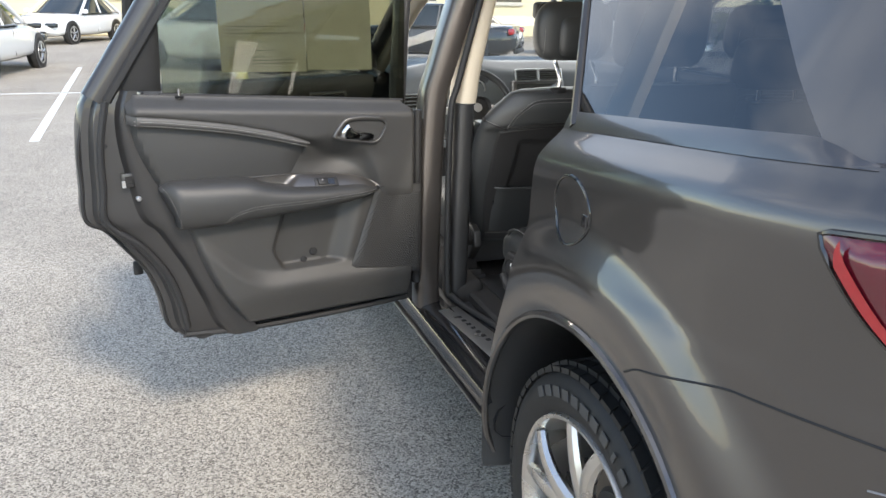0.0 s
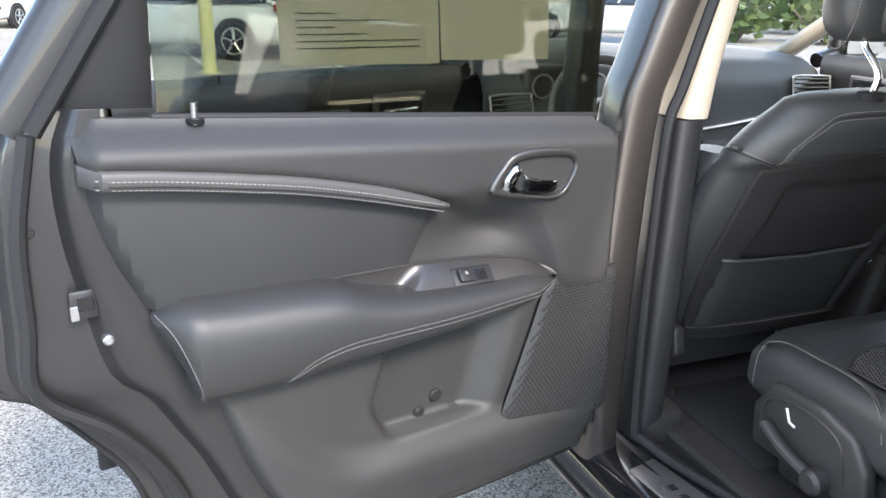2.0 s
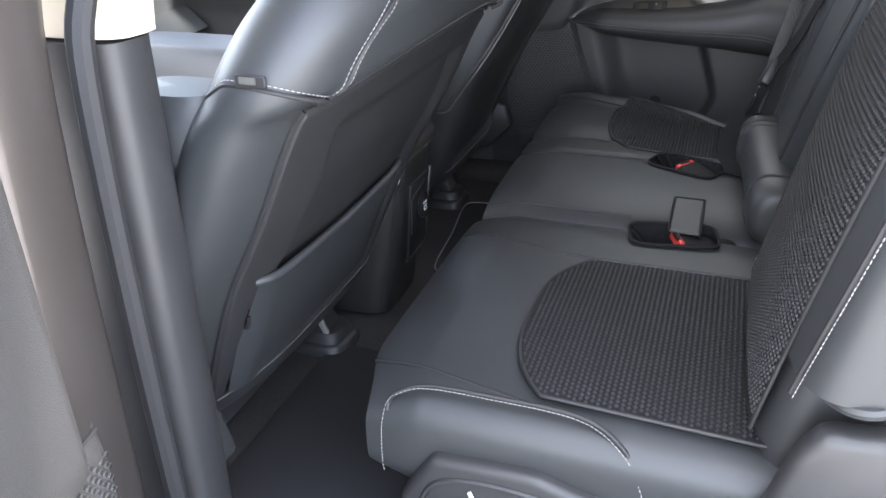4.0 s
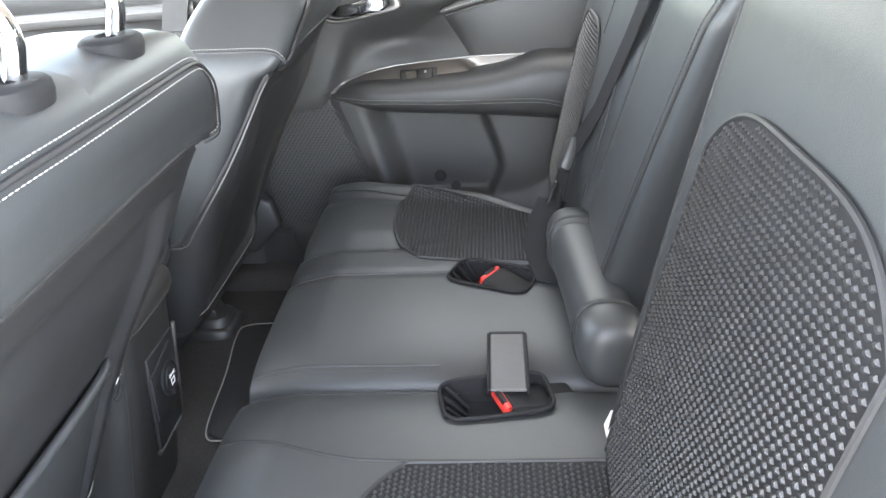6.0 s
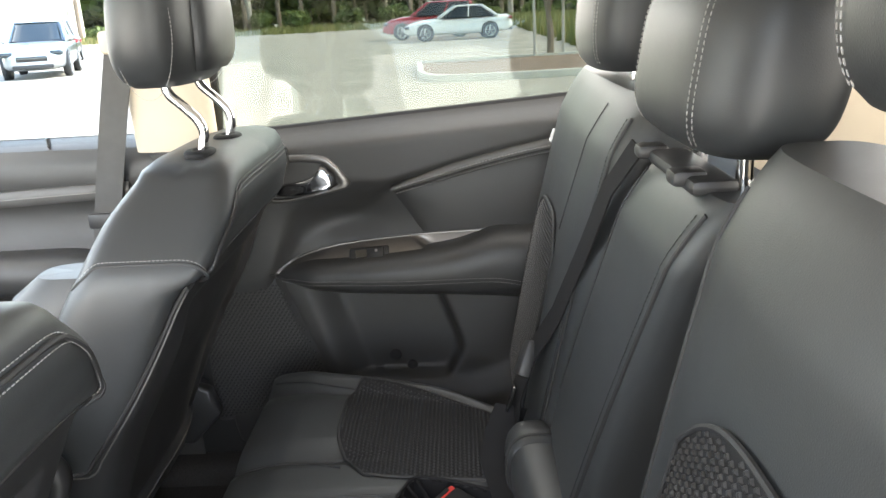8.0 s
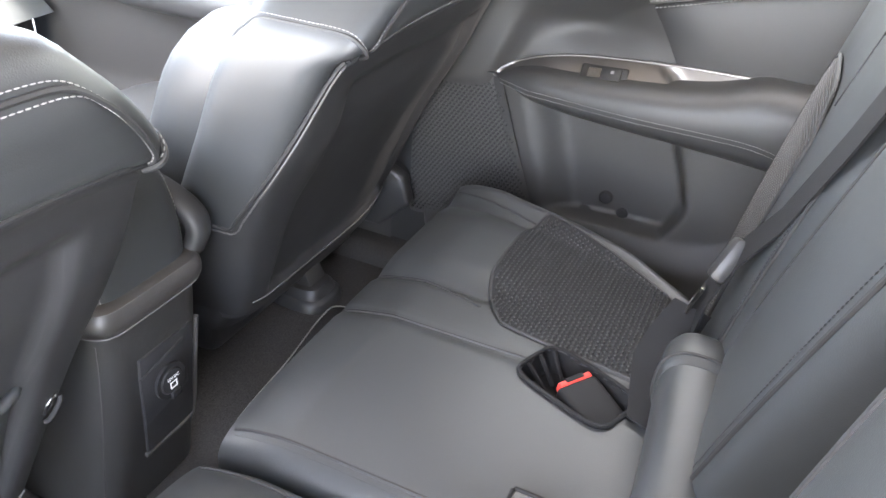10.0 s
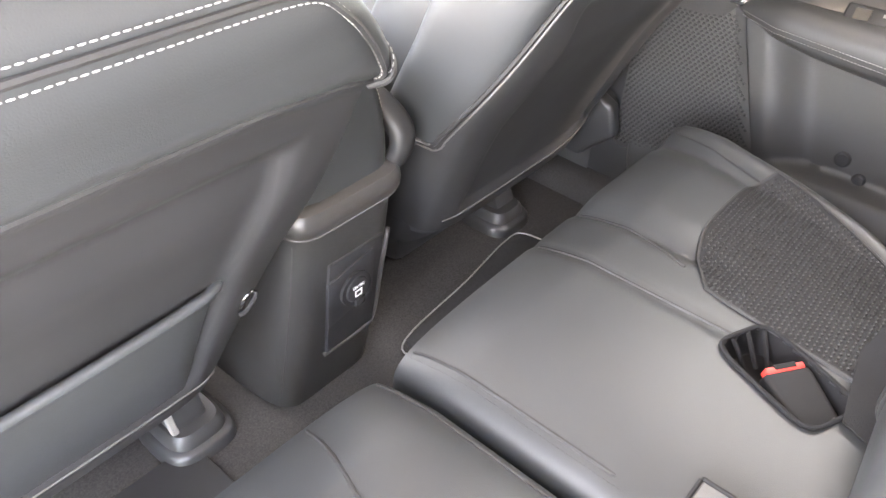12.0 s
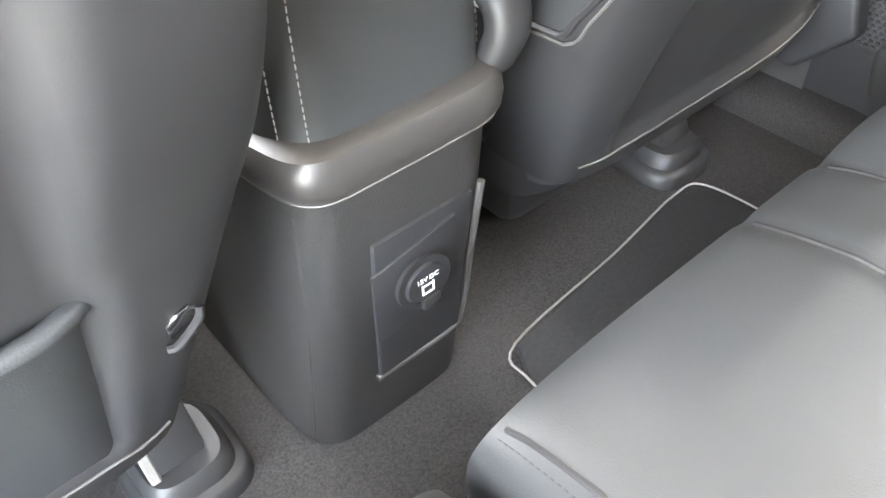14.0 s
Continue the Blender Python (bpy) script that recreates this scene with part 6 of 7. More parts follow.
part("adjuster", rbox((0.238, -0.588, 0.930), (0.034, 0.018, 0.052), 0.006, 2, Matrix.Rotation(radians(24), 4, "X") @ Matrix.Rotation(radians(25), 4, "Y")), BLACK, belt, "black plastic belt adjuster")
part("tongue", rbox((0.249, -0.566, 0.865), (0.014, 0.006, 0.042), 0.002, 1, Matrix.Rotation(radians(18), 4, "X")), CHROME, belt, "chrome belt tongue")


def buckle(loc, yaw, lab, grey):
    b = thing("belt_buckle", loc, lab, "belt buckle", "belt buckles")
    m = Matrix.Translation(loc) @ Matrix.Rotation(radians(yaw), 4, "Z") @ Matrix.Rotation(radians(14), 4, "X")
    part("sleeve", rbox((0, -0.030, 0.0), (0.056, 0.10, 0.024), 0.007, 3), BUCKLE, b, m=m)
    part("button", rbox((0, 0.0215, 0.004), (0.046, 0.008, 0.014), 0.0025, 2), RED_BTN, b, "red release button", m=m)
    part("button_notch", rbox((0, 0.0235, 0.009), (0.026, 0.006, 0.006), 0.001, 1), BUCKLE, b, m=m)
    part("stalk", ribbon([((0, -0.075, -0.005), (1, 0, 0)), ((0.0, -0.11, -0.02), (1, 0, 0)), ((0.0, -0.16, -0.035), (1, 0, 0))], 0.020, 0.003), WEB, b, m=m)
    if grey:
        lean = Matrix.Rotation(radians(-4), 4, "Y")
        plate = part("grey_strap", rbox((-0.090, -0.487, 0.778), (0.110, 0.043, 0.005), 0.0015, 1, lean), BELT_GREY, b, "flat grey strap lying on the cushion")
        for dy in (-0.0235, 0.0235):
            part("strap_edge", rbox((-0.090, -0.487 + dy, 0.777), (0.112, 0.004, 0.010), 0.0015, 1, lean), BUCKLE, plate)
        part("strap_end", rbox((-0.033, -0.487, 0.7815), (0.005, 0.047, 0.008), 0.0015, 1, lean), BUCKLE, plate)


buckle((0.150, -0.482, 0.756), -34, "black belt buckle with a red button in a fabric well", False)
buckle((-0.145, -0.497, 0.756), 22, "black belt buckle with a red button and a grey strap", True)
for x, y, yaw in WELLS:
    well = thing("buckle_well", (x, y, 0.77), "black fabric buckle well sunk into the seat", "buckle well", "buckle wells")
    m = Matrix.Translation((x, y, 0)) @ Matrix.Rotation(radians(yaw), 4, "Z")
    rim = ring((0, 0, 0.7725), (0.0385, 0, 0), (0, 0.0645, 0), 5, 48)
    part("lip", tube(rim, 0.0026, 8, closed=True), WEB, well, m=m)
    bowl = [ring((0, 0, z), (0.0385 * q, 0, 0), (0, 0.0645 * q, 0), 5, 48) for q, z in ((1.0, 0.772), (0.98, 0.755), (0.90, 0.738), (0.5, 0.732))]
    bowl.append(ring((0, 0, 0.731), (0.002, 0, 0), (0, 0.003, 0), 2, 48))
    part("liner", loft(bowl[::-1], caps=False), WEB, well, "gathered black fabric liner", m=m)
    for dx, dy in ((-0.026, 0.05), (-0.010, 0.055), (0.008, 0.055), (0.024, 0.05)):
        part("fold", tube(smooth_line([(dx * 1.2, dy + 0.006, 0.771), (dx, dy - 0.006, 0.758), (dx * 0.8, dy - 0.02, 0.742)], 4), 0.0026, 6), WEB, well, m=m)

# leather roll along the foot of the centre back, capped at both ends
roll = thing("hinge_cover", (0.03, -0.60, 0.775), "black leather roll with piped end caps under the centre backrest", "hinge cover")
ROLL_A, ROLL_B = Vector((-0.135, -0.612, 0.806)), Vector((0.190, -0.588, 0.826))


def roll_ring(t, f):
    c = ROLL_A.lerp(ROLL_B, t)
    return ring(c, (0, 0.038 * f, 0), (0, 0, 0.046 * f), 2.6, 36)


part("cover", loft([roll_ring(t, f) for t, f in ((0.19, 0.90), (0.20, 0.97), (0.26, 0.99), (0.5, 0.96), (0.74, 0.99), (0.80, 0.97), (0.81, 0.90))]), LEATHER, roll)
for t0, t1 in ((0.0, 0.20), (1.0, 0.80)):
    cap = part("end_cap", loft([roll_ring(t0 + (t1 - t0) * q, f) for q, f in ((0.0, 0.45), (0.02, 0.70), (0.10, 0.88), (0.25, 0.99), (0.60, 1.05), (0.92, 1.05), (1.0, 0.98))]), LEATHER, roll)
    part("cap_piping", tube(roll_ring(t0 + (t1 - t0) * 0.80, 1.06), 0.0024, 6, closed=True), SEAM, cap)
for x, y, z, own in ((0.585, back_y(0.585, 1.180, RIGHT_BACK) + 0.004, 1.180, right_back), (-0.232, back_y(-0.232, 0.795, LEFT_BACK) + 0.002, 0.795, left_back)):
    part("sewn_label", rbox((x, y, z), (0.022, 0.003, 0.022), 0.001, 1, Matrix.Rotation(radians(20), 4, "X")), LABEL, own, "white sewn anchor label")


# ---- centre console and front of the cabin ----
console = thing("center_console", (0, 0.3, 0.49), "dark centre console with a padded lid and a power socket panel", "console")


rings = []
for k in range(24):
    z = 0.488 + (0.808 - 0.488) * k / 23
    t = k / 23
    hw = 0.092 + 0.000 * t
    y0, y1 = 0.000 + 0.042 * (1 - t) ** 1.3, 0.62
    rings.append(ring((0.002 - 0.006 * (1 - t), (y0 + y1) / 2, z), (hw, 0, 0), (0, (y1 - y0) / 2, 0), 7, 64))
body = part("console_body", loft(rings), CONSOLE, console, "dark grained plastic console body")
rings = []
for z, g in ((0.803, 0.0), (0.805, 0.004), (0.811, 0.007), (0.820, 0.008), (0.829, 0.007), (0.836, 0.003), (0.840, -0.007)):
    rings.append(ring((0.003, 0.311, z), (0.090 + g, 0, 0), (0, 0.313 + g, 0), 8, 64))
part("body_seam", tube([Vector((-0.086 - 0.006 * (1 - k / 20), 0.004 + 0.042 * (1 - k / 20) ** 1.3, 0.52 + 0.282 * k / 20)) for k in range(21)], 0.0007, 6), COLLAR, body)
collar = part("console_collar", loft(rings), COLLAR, console, "smooth satin collar under the lid")
part("collar_edge", tube(ring((0.003, 0.311, 0.8045), (0.0935, 0, 0), (0, 0.3165, 0), 8, 64), 0.0012, 6, closed=True), BAND, collar, "thin pale edge")
rings = []
for k in range(25):
    t = 1 - (1 - k / 24) ** 1.8
    z = 0.838 + 0.14 * t
    q = (1 - t ** 2.2) ** (1 / 2.2)
    rings.append(ring((0.005, 0.322, z), (0.095 * (0.52 + 0.48 * q), 0, 0), (0, 0.316 * (0.86 + 0.14 * q), 0), 5.5, 72))
lid = part("armrest_lid", loft(rings), LEATHER, console, "padded black leather armrest lid")
for s in (-1, 1):
    for off in (0.0, 0.012):
        row = []
        for k in range(24):
            t = 0.02 + 0.93 * k / 23
            q = (1 - t ** 2.2) ** (1 / 2.2)
            hw, hd = 0.095 * (0.52 + 0.48 * q) + 0.0005, 0.316 * (0.86 + 0.14 * q) + 0.0005
            fx = (0.93 if s > 0 else 0.82) - off / 0.093
            row.append(Vector((0.005 + s * hw * fx, 0.3212 - hd * (1 - fx ** 5.5) ** (1 / 5.5), 0.838 + 0.14 * t)))
        part("stitching", stitch(row), THREAD, lid, sharp=None)
edge = smooth_line([(0.088, 0.20, 0.930), (0.091, 0.10, 0.912), (0.095, 0.048, 0.896), (0.098, 0.018, 0.876), (0.096, 0.010, 0.855), (0.089, 0.016, 0.833)], 6)
rings = []
for k, q in enumerate(edge):
    way = (edge[min(k + 1, len(edge) - 1)] - edge[max(k - 1, 0)]).normalized()
    rings.append(ring(q, (0.021 - 0.006 * k / len(edge), 0, 0), Vector((1, 0, 0)).cross(way) * 0.013, 2.4, 24))
part("lid_edge_pad", loft(rings), SHELL, lid, "smooth rounded edge of the lid")
# rear socket panel
frame_pts = smooth_line([(-0.038, 0.016, 0.588), (0.034, 0.015, 0.590), (0.051, 0.013, 0.608), (0.059, 0.008, 0.68), (0.066, 0.003, 0.748)], 6)
part("panel_groove", tube(frame_pts, 0.0030, 8), CUP, body, "bright edge of the rear panel")
part("panel_inset", slab([(-0.036, 0.018, 0.592), (0.046, 0.016, 0.598), (0.058, 0.008, 0.745), (-0.034, 0.008, 0.745)], (0, -0.006, 0), 0.002), INSET, body)
plate = part("socket_plate", slab([(-0.042, 0.004, 0.648), (0.036, 0.004, 0.664), (0.038, 0.003, 0.735), (-0.040, 0.003, 0.720)], (0, -0.004, 0), 0.0018), INSET, body)
sock = part("socket_bezel", annulus((0.0, -0.004, 0.695), (0, -1, 0), 0.018, 0.0245, 0.004, 40), BUCKLE, plate)
part("cap_tab", rbox((0.004, -0.0085, 0.6735), (0.017, 0.006, 0.012), 0.002, 2), BUCKLE, plate, "pull tab of the socket cap")
cap = part("socket_cap", disc((0.0, -0.004, 0.695), (0, -1, 0), 0.0185, 0.006, 36, 0.3), BUCKLE, plate, "round socket cap with white print")
text = bpy.data.curves.new("socket_text", "FONT")
text.body, text.size, text.align_x, text.extrude = "12V DC", 0.0062, "CENTER", 0.0002
tx = new("socket_print", text)
tx.matrix_world = Matrix.Translation((0.001, -0.0106, 0.6985)) @ Euler((radians(90), 0, 0)).to_matrix().to_4x4()
tx_mesh = bpy.data.meshes.new_from_object(tx)
bpy.data.objects.remove(tx)
verts = [Matrix.Translation((0.001, -0.0106, 0.6985)) @ Euler((radians(90), 0, 0)).to_matrix().to_4x4() @ q.co for q in tx_mesh.vertices]
part("socket_print", (verts, [tuple(p.vertices) for p in tx_mesh.polygons]), WHITE_MARK, cap, "white 12V DC print", sharp=None)
part("socket_symbol", join(rbox((-0.004, -0.0102, 0.690), (0.0016, 0.0006, 0.010), 0), rbox((0.006, -0.0102, 0.690), (0.0016, 0.0006, 0.010), 0), rbox((0.001, -0.0102, 0.6855), (0.010, 0.0006, 0.0016), 0), rbox((0.001, -0.0102, 0.6935), (0.010, 0.0006, 0.0016), 0)), WHITE_MARK, cap, sharp=None)

# floor hatch with a pale edge
hatch = thing("floor_hatch", (0.35, 0.0, 0.483), "dark carpet floor hatch with a thin pale edge", "floor hatch")
part("cover", slab([(0.109, -0.10, 0.481), (0.484, -0.10, 0.481), (0.484, -0.05, 0.481), (0.474, 0.040, 0.481), (0.43, 0.055, 0.481), (0.30, 0.038, 0.481), (0.13, 0.020, 0.481), (0.109, -0.02, 0.481)], (0, 0, 0.008), 0.003), HATCH_TOP, hatch)
part("edge_strip", tube(smooth_line([(0.108, -0.10, 0.489), (0.108, -0.02, 0.489), (0.13, 0.022, 0.489), (0.30, 0.040, 0.489), (0.43, 0.058, 0.489), (0.475, 0.045, 0.489), (0.485, -0.05, 0.489)], 6), 0.0015, 6), HATCH_EDGE, hatch)
mat_ob = thing("floor_mat", (-0.42, -0.1, 0.48), "dark ribbed floor mat", "floor mat")
part("mat", slab([(-0.62, -0.24, 0.481), (-0.20, -0.24, 0.481), (-0.20, 0.10, 0.481), (-0.62, 0.10, 0.481)], (0, 0, 0.007), 0.003), BLACK, mat_ob)

# dashboard
dash = thing("dashboard", (0, 1.2, 0.6), "grey vinyl dashboard with vents, screen and instruments", "dashboard")


def dash_sheet(s, t):
    x = -0.70 + 1.40 * s
    prof = [(0.88, 0.84), (0.96, 0.90), (0.98, 1.0), (0.99, 1.10), (1.03, 1.175), (1.12, 1.215), (1.35, 1.225), (1.62, 1.21)]
    q = t * (len(prof) - 1)
    i = min(int(q), len(prof) - 2)
    a = Vector(prof[i]).lerp(Vector(prof[i + 1]), q - i)
    hood = 0.045 * math.exp(-((x + 0.38) / 0.17) ** 2) * math.exp(-((a.x - 1.08) / 0.10) ** 2) - 0.05 * (abs(x) / 0.7) ** 3 * step(0.3, 0.6, t)
    return Vector((x, a.x + 0.05 * (x / 0.7) ** 2 * (1 - t), a.y + hood))


part("dash_pad", grid(40, 36, dash_sheet), DASH, dash, "soft grey vinyl dashboard top")
part("dash_lower", rbox((0, 1.13, 0.72), (1.38, 0.34, 0.34), 0.05, 3), BLACK, dash)
strip = smooth_line([(-0.10, 0.965, 0.93), (0.10, 0.962, 0.94), (0.30, 0.968, 0.96), (0.50, 0.985, 0.985), (0.67, 1.01, 1.0)], 6)
part("trim_strip", tube(strip, 0.011, 8, flat=0.6), SILVER, dash, "silver dashboard trim strip")


def vent(x, y, z, w, h, yaw=0):
    m = Matrix.Translation((x, y, z)) @ Matrix.Rotation(radians(yaw), 4, "Z") @ Matrix.Rotation(radians(-14), 4, "X")
    o = smooth_line([(-w, 0, -h), (w * 0.85, 0, -h), (w, 0, -h * 0.4), (w, 0, h * 0.8), (w * 0.85, 0, h), (-w * 0.85, 0, h), (-w, 0, h * 0.5), (-w, 0, -h)], 4)[:-1]
    fr = part("vent_frame", tube(o, 0.004, 8, closed=True), SILVER, dash, "silver-framed air vent", m=m)
    part("vent_back", slab([Vector(q) for q in o], (0, 0.012, 0), 0), GLOSS_BLACK, fr, m=m)
    for k in range(5):
        part("vent_slat", rbox((0, -0.004, -h * 0.75 + k * h * 0.37), (w * 1.85, 0.014, 0.004), 0.001, 1), DASH, fr, m=m)


vent(-0.062, 0.962, 1.165, 0.058, 0.026, 3)
vent(0.062, 0.962, 1.165, 0.058, 0.026, -3)
vent(0.605, 0.972, 1.072, 0.075, 0.042, -10)
vent(-0.620, 0.968, 1.035, 0.080, 0.045, 10)
scr = part("screen_frame", rbox((0.01, 0.975, 1.055), (0.28, 0.03, 0.165), 0.012, 3, Matrix.Rotation(radians(-10), 4, "X")), CUP, dash, "silver-framed touch screen")
part("screen", rbox((0.01, 0.965, 1.057), (0.24, 0.02, 0.132), 0.006, 2, Matrix.Rotation(radians(-10), 4, "X")), SCREEN, scr)
for s in (-1, 1):
    part("climate_knob", disc((s * 0.085, 0.95, 0.90), (0, -1, 0), 0.022, 0.03, 24, 0.3), BLACK, dash)
clu = part("instrument_cluster", rbox((-0.40, 1.05, 1.10), (0.34, 0.10, 0.14), 0.03, 3), BLACK, dash, "instrument cluster with round dials")
for s in (-1, 0, 1):
    part("dial", annulus((-0.40 + s * 0.10, 0.998, 1.10), (0, -1, 0), 0.034, 0.040, 0.006, 32), SILVER, clu)
part("door_step", rbox((0, 0.85, 0.60), (0.22, 0.6, 0.22), 0.04, 2), BLACK, dash)

# steering wheel
steer = thing("steering_wheel", (-0.40, 0.78, 0.95), "black leather steering wheel with silver spokes", "steering wheel")
SM = Matrix.Translation((-0.40, 0.76, 1.03)) @ Matrix.Rotation(radians(-24), 4, "X")
part("rim", tube([(0.185 * math.cos(2 * math.pi * k / 48), 0, 0.185 * math.sin(2 * math.pi * k / 48)) for k in range(48)], 0.0155, 12, closed=True), LEATHER, steer, m=SM)
part("hub", loft([ring((0, -0.02, 0), (0.075, 0, 0), (0, 0, 0.062), 3, 32), ring((0, -0.045, 0), (0.065, 0, 0), (0, 0, 0.052), 3, 32), ring((0, 0.05, 0), (0.05, 0, 0), (0, 0, 0.05), 2, 32)][::-1]), BLACK, steer, m=SM)
part("emblem", disc((0, -0.045, 0.0), (0, -1, 0), 0.020, 0.004, 20), SILVER, steer, "plain round silver emblem", m=SM)
for a in (0, 180, 270):
    r = radians(a)
    d = Vector((math.cos(r), 0, math.sin(r)))
    sp = part("spoke", tube([d * 0.06, d * 0.12 + Vector((0, -0.012, 0)), d * 0.18], [0.024, 0.018, 0.014], 10, flat=0.5, up=(0, 1, 0)), SILVER if a != 270 else BLACK, steer, m=SM)
part("column", tube([(-0.40, 0.79, 1.01), (-0.40, 1.05, 0.92)], 0.045, 16), BLACK, steer)
for s in (-1, 1):
    part("stalk", tube([(-0.40 + s * 0.05, 0.80, 1.03), (-0.40 + s * 0.17, 0.79, 1.06)], 0.008, 8), BLACK, steer)

# windscreen, mirror, front pillars, front doors
ws = part("windscreen", grid(20, 12, lambda s, t: Vector(((2 * s - 1) * (0.72 - 0.09 * t), 1.40 - 0.90 * t + 0.24 * (1 - (2 * s - 1) ** 2) * (1 - 0.6 * t), 1.13 + 0.475 * t + 0.03 * (1 - (2 * s - 1) ** 2) * t))), GLASS_CLEAR, suv, "clear laminated windscreen", sharp=None)
ws.visible_shadow = False
mirror = thing("rear_view_mirror", (0, 0.85, 1.48), "black plastic rear-view mirror on a stem", "mirror")
part("housing", rbox((0, 0.80, 1.465), (0.25, 0.04, 0.075), 0.018, 3, Matrix.Rotation(radians(8), 4, "Z")), BLACK, mirror)
part("stem", tube([(0, 0.81, 1.49), (0, 0.87, 1.53), (0, 0.93, 1.56)], 0.012, 10), BLACK, mirror)
for sx in (-1, 1):
    mm = Matrix.Diagonal((-1, 1, 1, 1)) if sx > 0 else None
    ap = smooth_line([(-0.735, 1.36, 1.12), (-0.71, 1.045, 1.30), (-0.69, 0.72, 1.488), (-0.64, 0.48, 1.605)], 6)
    part("a_pillar", tube(ap, 0.038, 12, flat=0.8), BEIGE, suv, "beige front pillar trim", m=mm)
    part("a_pillar_skin", tube([q + Vector((-0.055, 0.02, 0.012)) for q in ap], 0.035, 12), BODY, suv, m=mm)
    # front doors: the driver's stands open, the other is shut
    if sx < 0:
        swing = Matrix.Translation((-0.90, 1.06, 0)) @ Matrix.Rotation(radians(-66), 4, "Z") @ Matrix.Translation((0.90, -1.06, 0))
        mm = swing
    fd = thing("front_door", (mm @ Vector((-0.80, 0.6, 0.45))), "open front car door with dark trim" if sx < 0 else "shut front car door with dark trim", "car door", "front doors")
    y_rear = 0.055 if sx > 0 else 0.01

    def fskin(s, t):
        z = 0.46 + 0.715 * t
        return Vector((side_x(z), y_rear + (1.155 - y_rear) * s, z))
    part("skin", grid(16, 24, fskin), BODY, fd, m=mm)
    part("door_end", slab([(-0.885, y_rear - 0.003, 0.46), (-0.72, y_rear - 0.003, 0.46), (-0.72, y_rear - 0.003, 1.17), (-0.885, y_rear - 0.003, 1.17)], (0, 0.012, 0), 0.003), BODY, fd, m=mm)
    def ftrim(s, t):
        z = 0.50 + 0.675 * t
        w = 0.03 * step(1.05, 1.12, z) + 0.045 * math.exp(-((z - 0.94) / 0.05) ** 2) + 0.03 * step(0.72, 0.64, z) - 0.02 * step(1.15, 1.175, z)
        return Vector((-0.725 + w, y_rear + 0.004 + (1.031 - y_rear) * s, z + 0.01 * s))
    part("belt_cap", slab([(-0.715, y_rear + 0.02, 1.170), (-0.895, y_rear + 0.02, 1.170), (-0.895, 1.14, 1.170), (-0.715, 1.06, 1.170)], (0, 0, 0.006), 0.002), RUBBER, fd, m=mm)
    part("trim_panel", grid(24, 40, ftrim), TRIM, fd, "dark vinyl door trim", m=mm)
    rg = []
    for k in range(17):
        y = 0.12 + 0.50 * k / 16
        rg.append(ring((-0.700, y, 1.10 - 0.02 * (k / 16)), (0.012, 0, 0), (0, 0, 0.016), 2.6, 12))
    band = part("stitched_band", loft(rg), BAND, fd, m=mm)
    part("stitching", stitch([Vector((-0.6875, 0.13 + 0.02 * k, 1.10 - 0.0008 * k)) for k in range(24)], 0.006, 0.7, 0.001), THREAD, band, m=mm, sharp=None)
    rg = []
    for k in range(21):
        y, e = 0.14 + 0.62 * k / 20, min(1, (k + 0.3) / 4, (20.3 - k) / 4) ** 0.5
        rg.append(ring((-0.700, y, 0.945), (0.075 * e, 0, 0), (0, 0, 0.042 * (0.4 + 0.6 * e)), 2.7, 20))
    part("armrest", loft(rg), TRIM_SOFT, fd, "padded vinyl armrest", m=mm)
    part("pull_cup", rbox((-0.693, 0.79, 1.085), (0.018, 0.19, 0.085), 0.030, 4), SATIN, fd, "satin handle cup", m=mm)
    part("cup_hollow", rbox((-0.6855, 0.79, 1.085), (0.008, 0.155, 0.062), 0.0035, 3), GLOSS_BLACK, fd, m=mm)
    part("lever", rbox((-0.680, 0.785, 1.075), (0.014, 0.12, 0.026), 0.006, 2), CHROME, fd, m=mm)
    part("switch_tray", rbox((-0.675, 0.55, 0.985), (0.05, 0.26, 0.014), 0.005, 2), SATIN, fd, m=mm)
    pane = part("window", slab([(-0.80, y_rear + 0.035, 1.17), (-0.80, 1.14, 1.17), (-0.72, 0.75, 1.46), (-0.68, 0.55, 1.59), (-0.68, y_rear + 0.015, 1.61)], (0.003, 0, 0), 0), GLASS_CLEAR, fd, "clear side window", m=mm, sharp=None)
    pane.visible_shadow = False
    part("window_frame", tube(smooth_line([(-0.815, y_rear + 0.015, 1.17), (-0.76, y_rear, 1.40), (-0.69, y_rear - 0.005, 1.60)], 5), 0.026, 10), RUBBER, fd, m=mm)
    part("lock_pin", tube([(-0.735, 0.28, 1.17), (-0.735, 0.28, 1.20)], 0.0045, 8), CHROME, fd, m=mm)
    wing = thing("wing_mirror", mm @ Vector((-0.98, 1.12, 1.15)), "dark wing mirror with a clear glass", "wing mirror", "wing mirrors")
    part("housing", rbox((-1.00, 1.17, 1.235), (0.24, 0.10, 0.165), 0.045, 4), BODY, wing, m=mm)
    part("glass", rbox((-1.00, 1.117, 1.237), (0.19, 0.006, 0.118), 0.002, 2), CHROME, wing, "mirror glass", m=mm)
    part("arm", tube([(-0.80, 1.16, 1.15), (-0.93, 1.17, 1.18)], 0.03, 10), BODY, wing, m=mm)

for sx in (-1, 1):
    part("sill_lining", rbox((sx * 0.700, 0.72, 0.472), (0.12, 1.52, 0.10), 0.03, 3), CARPET, suv, "dark plastic sill lining")
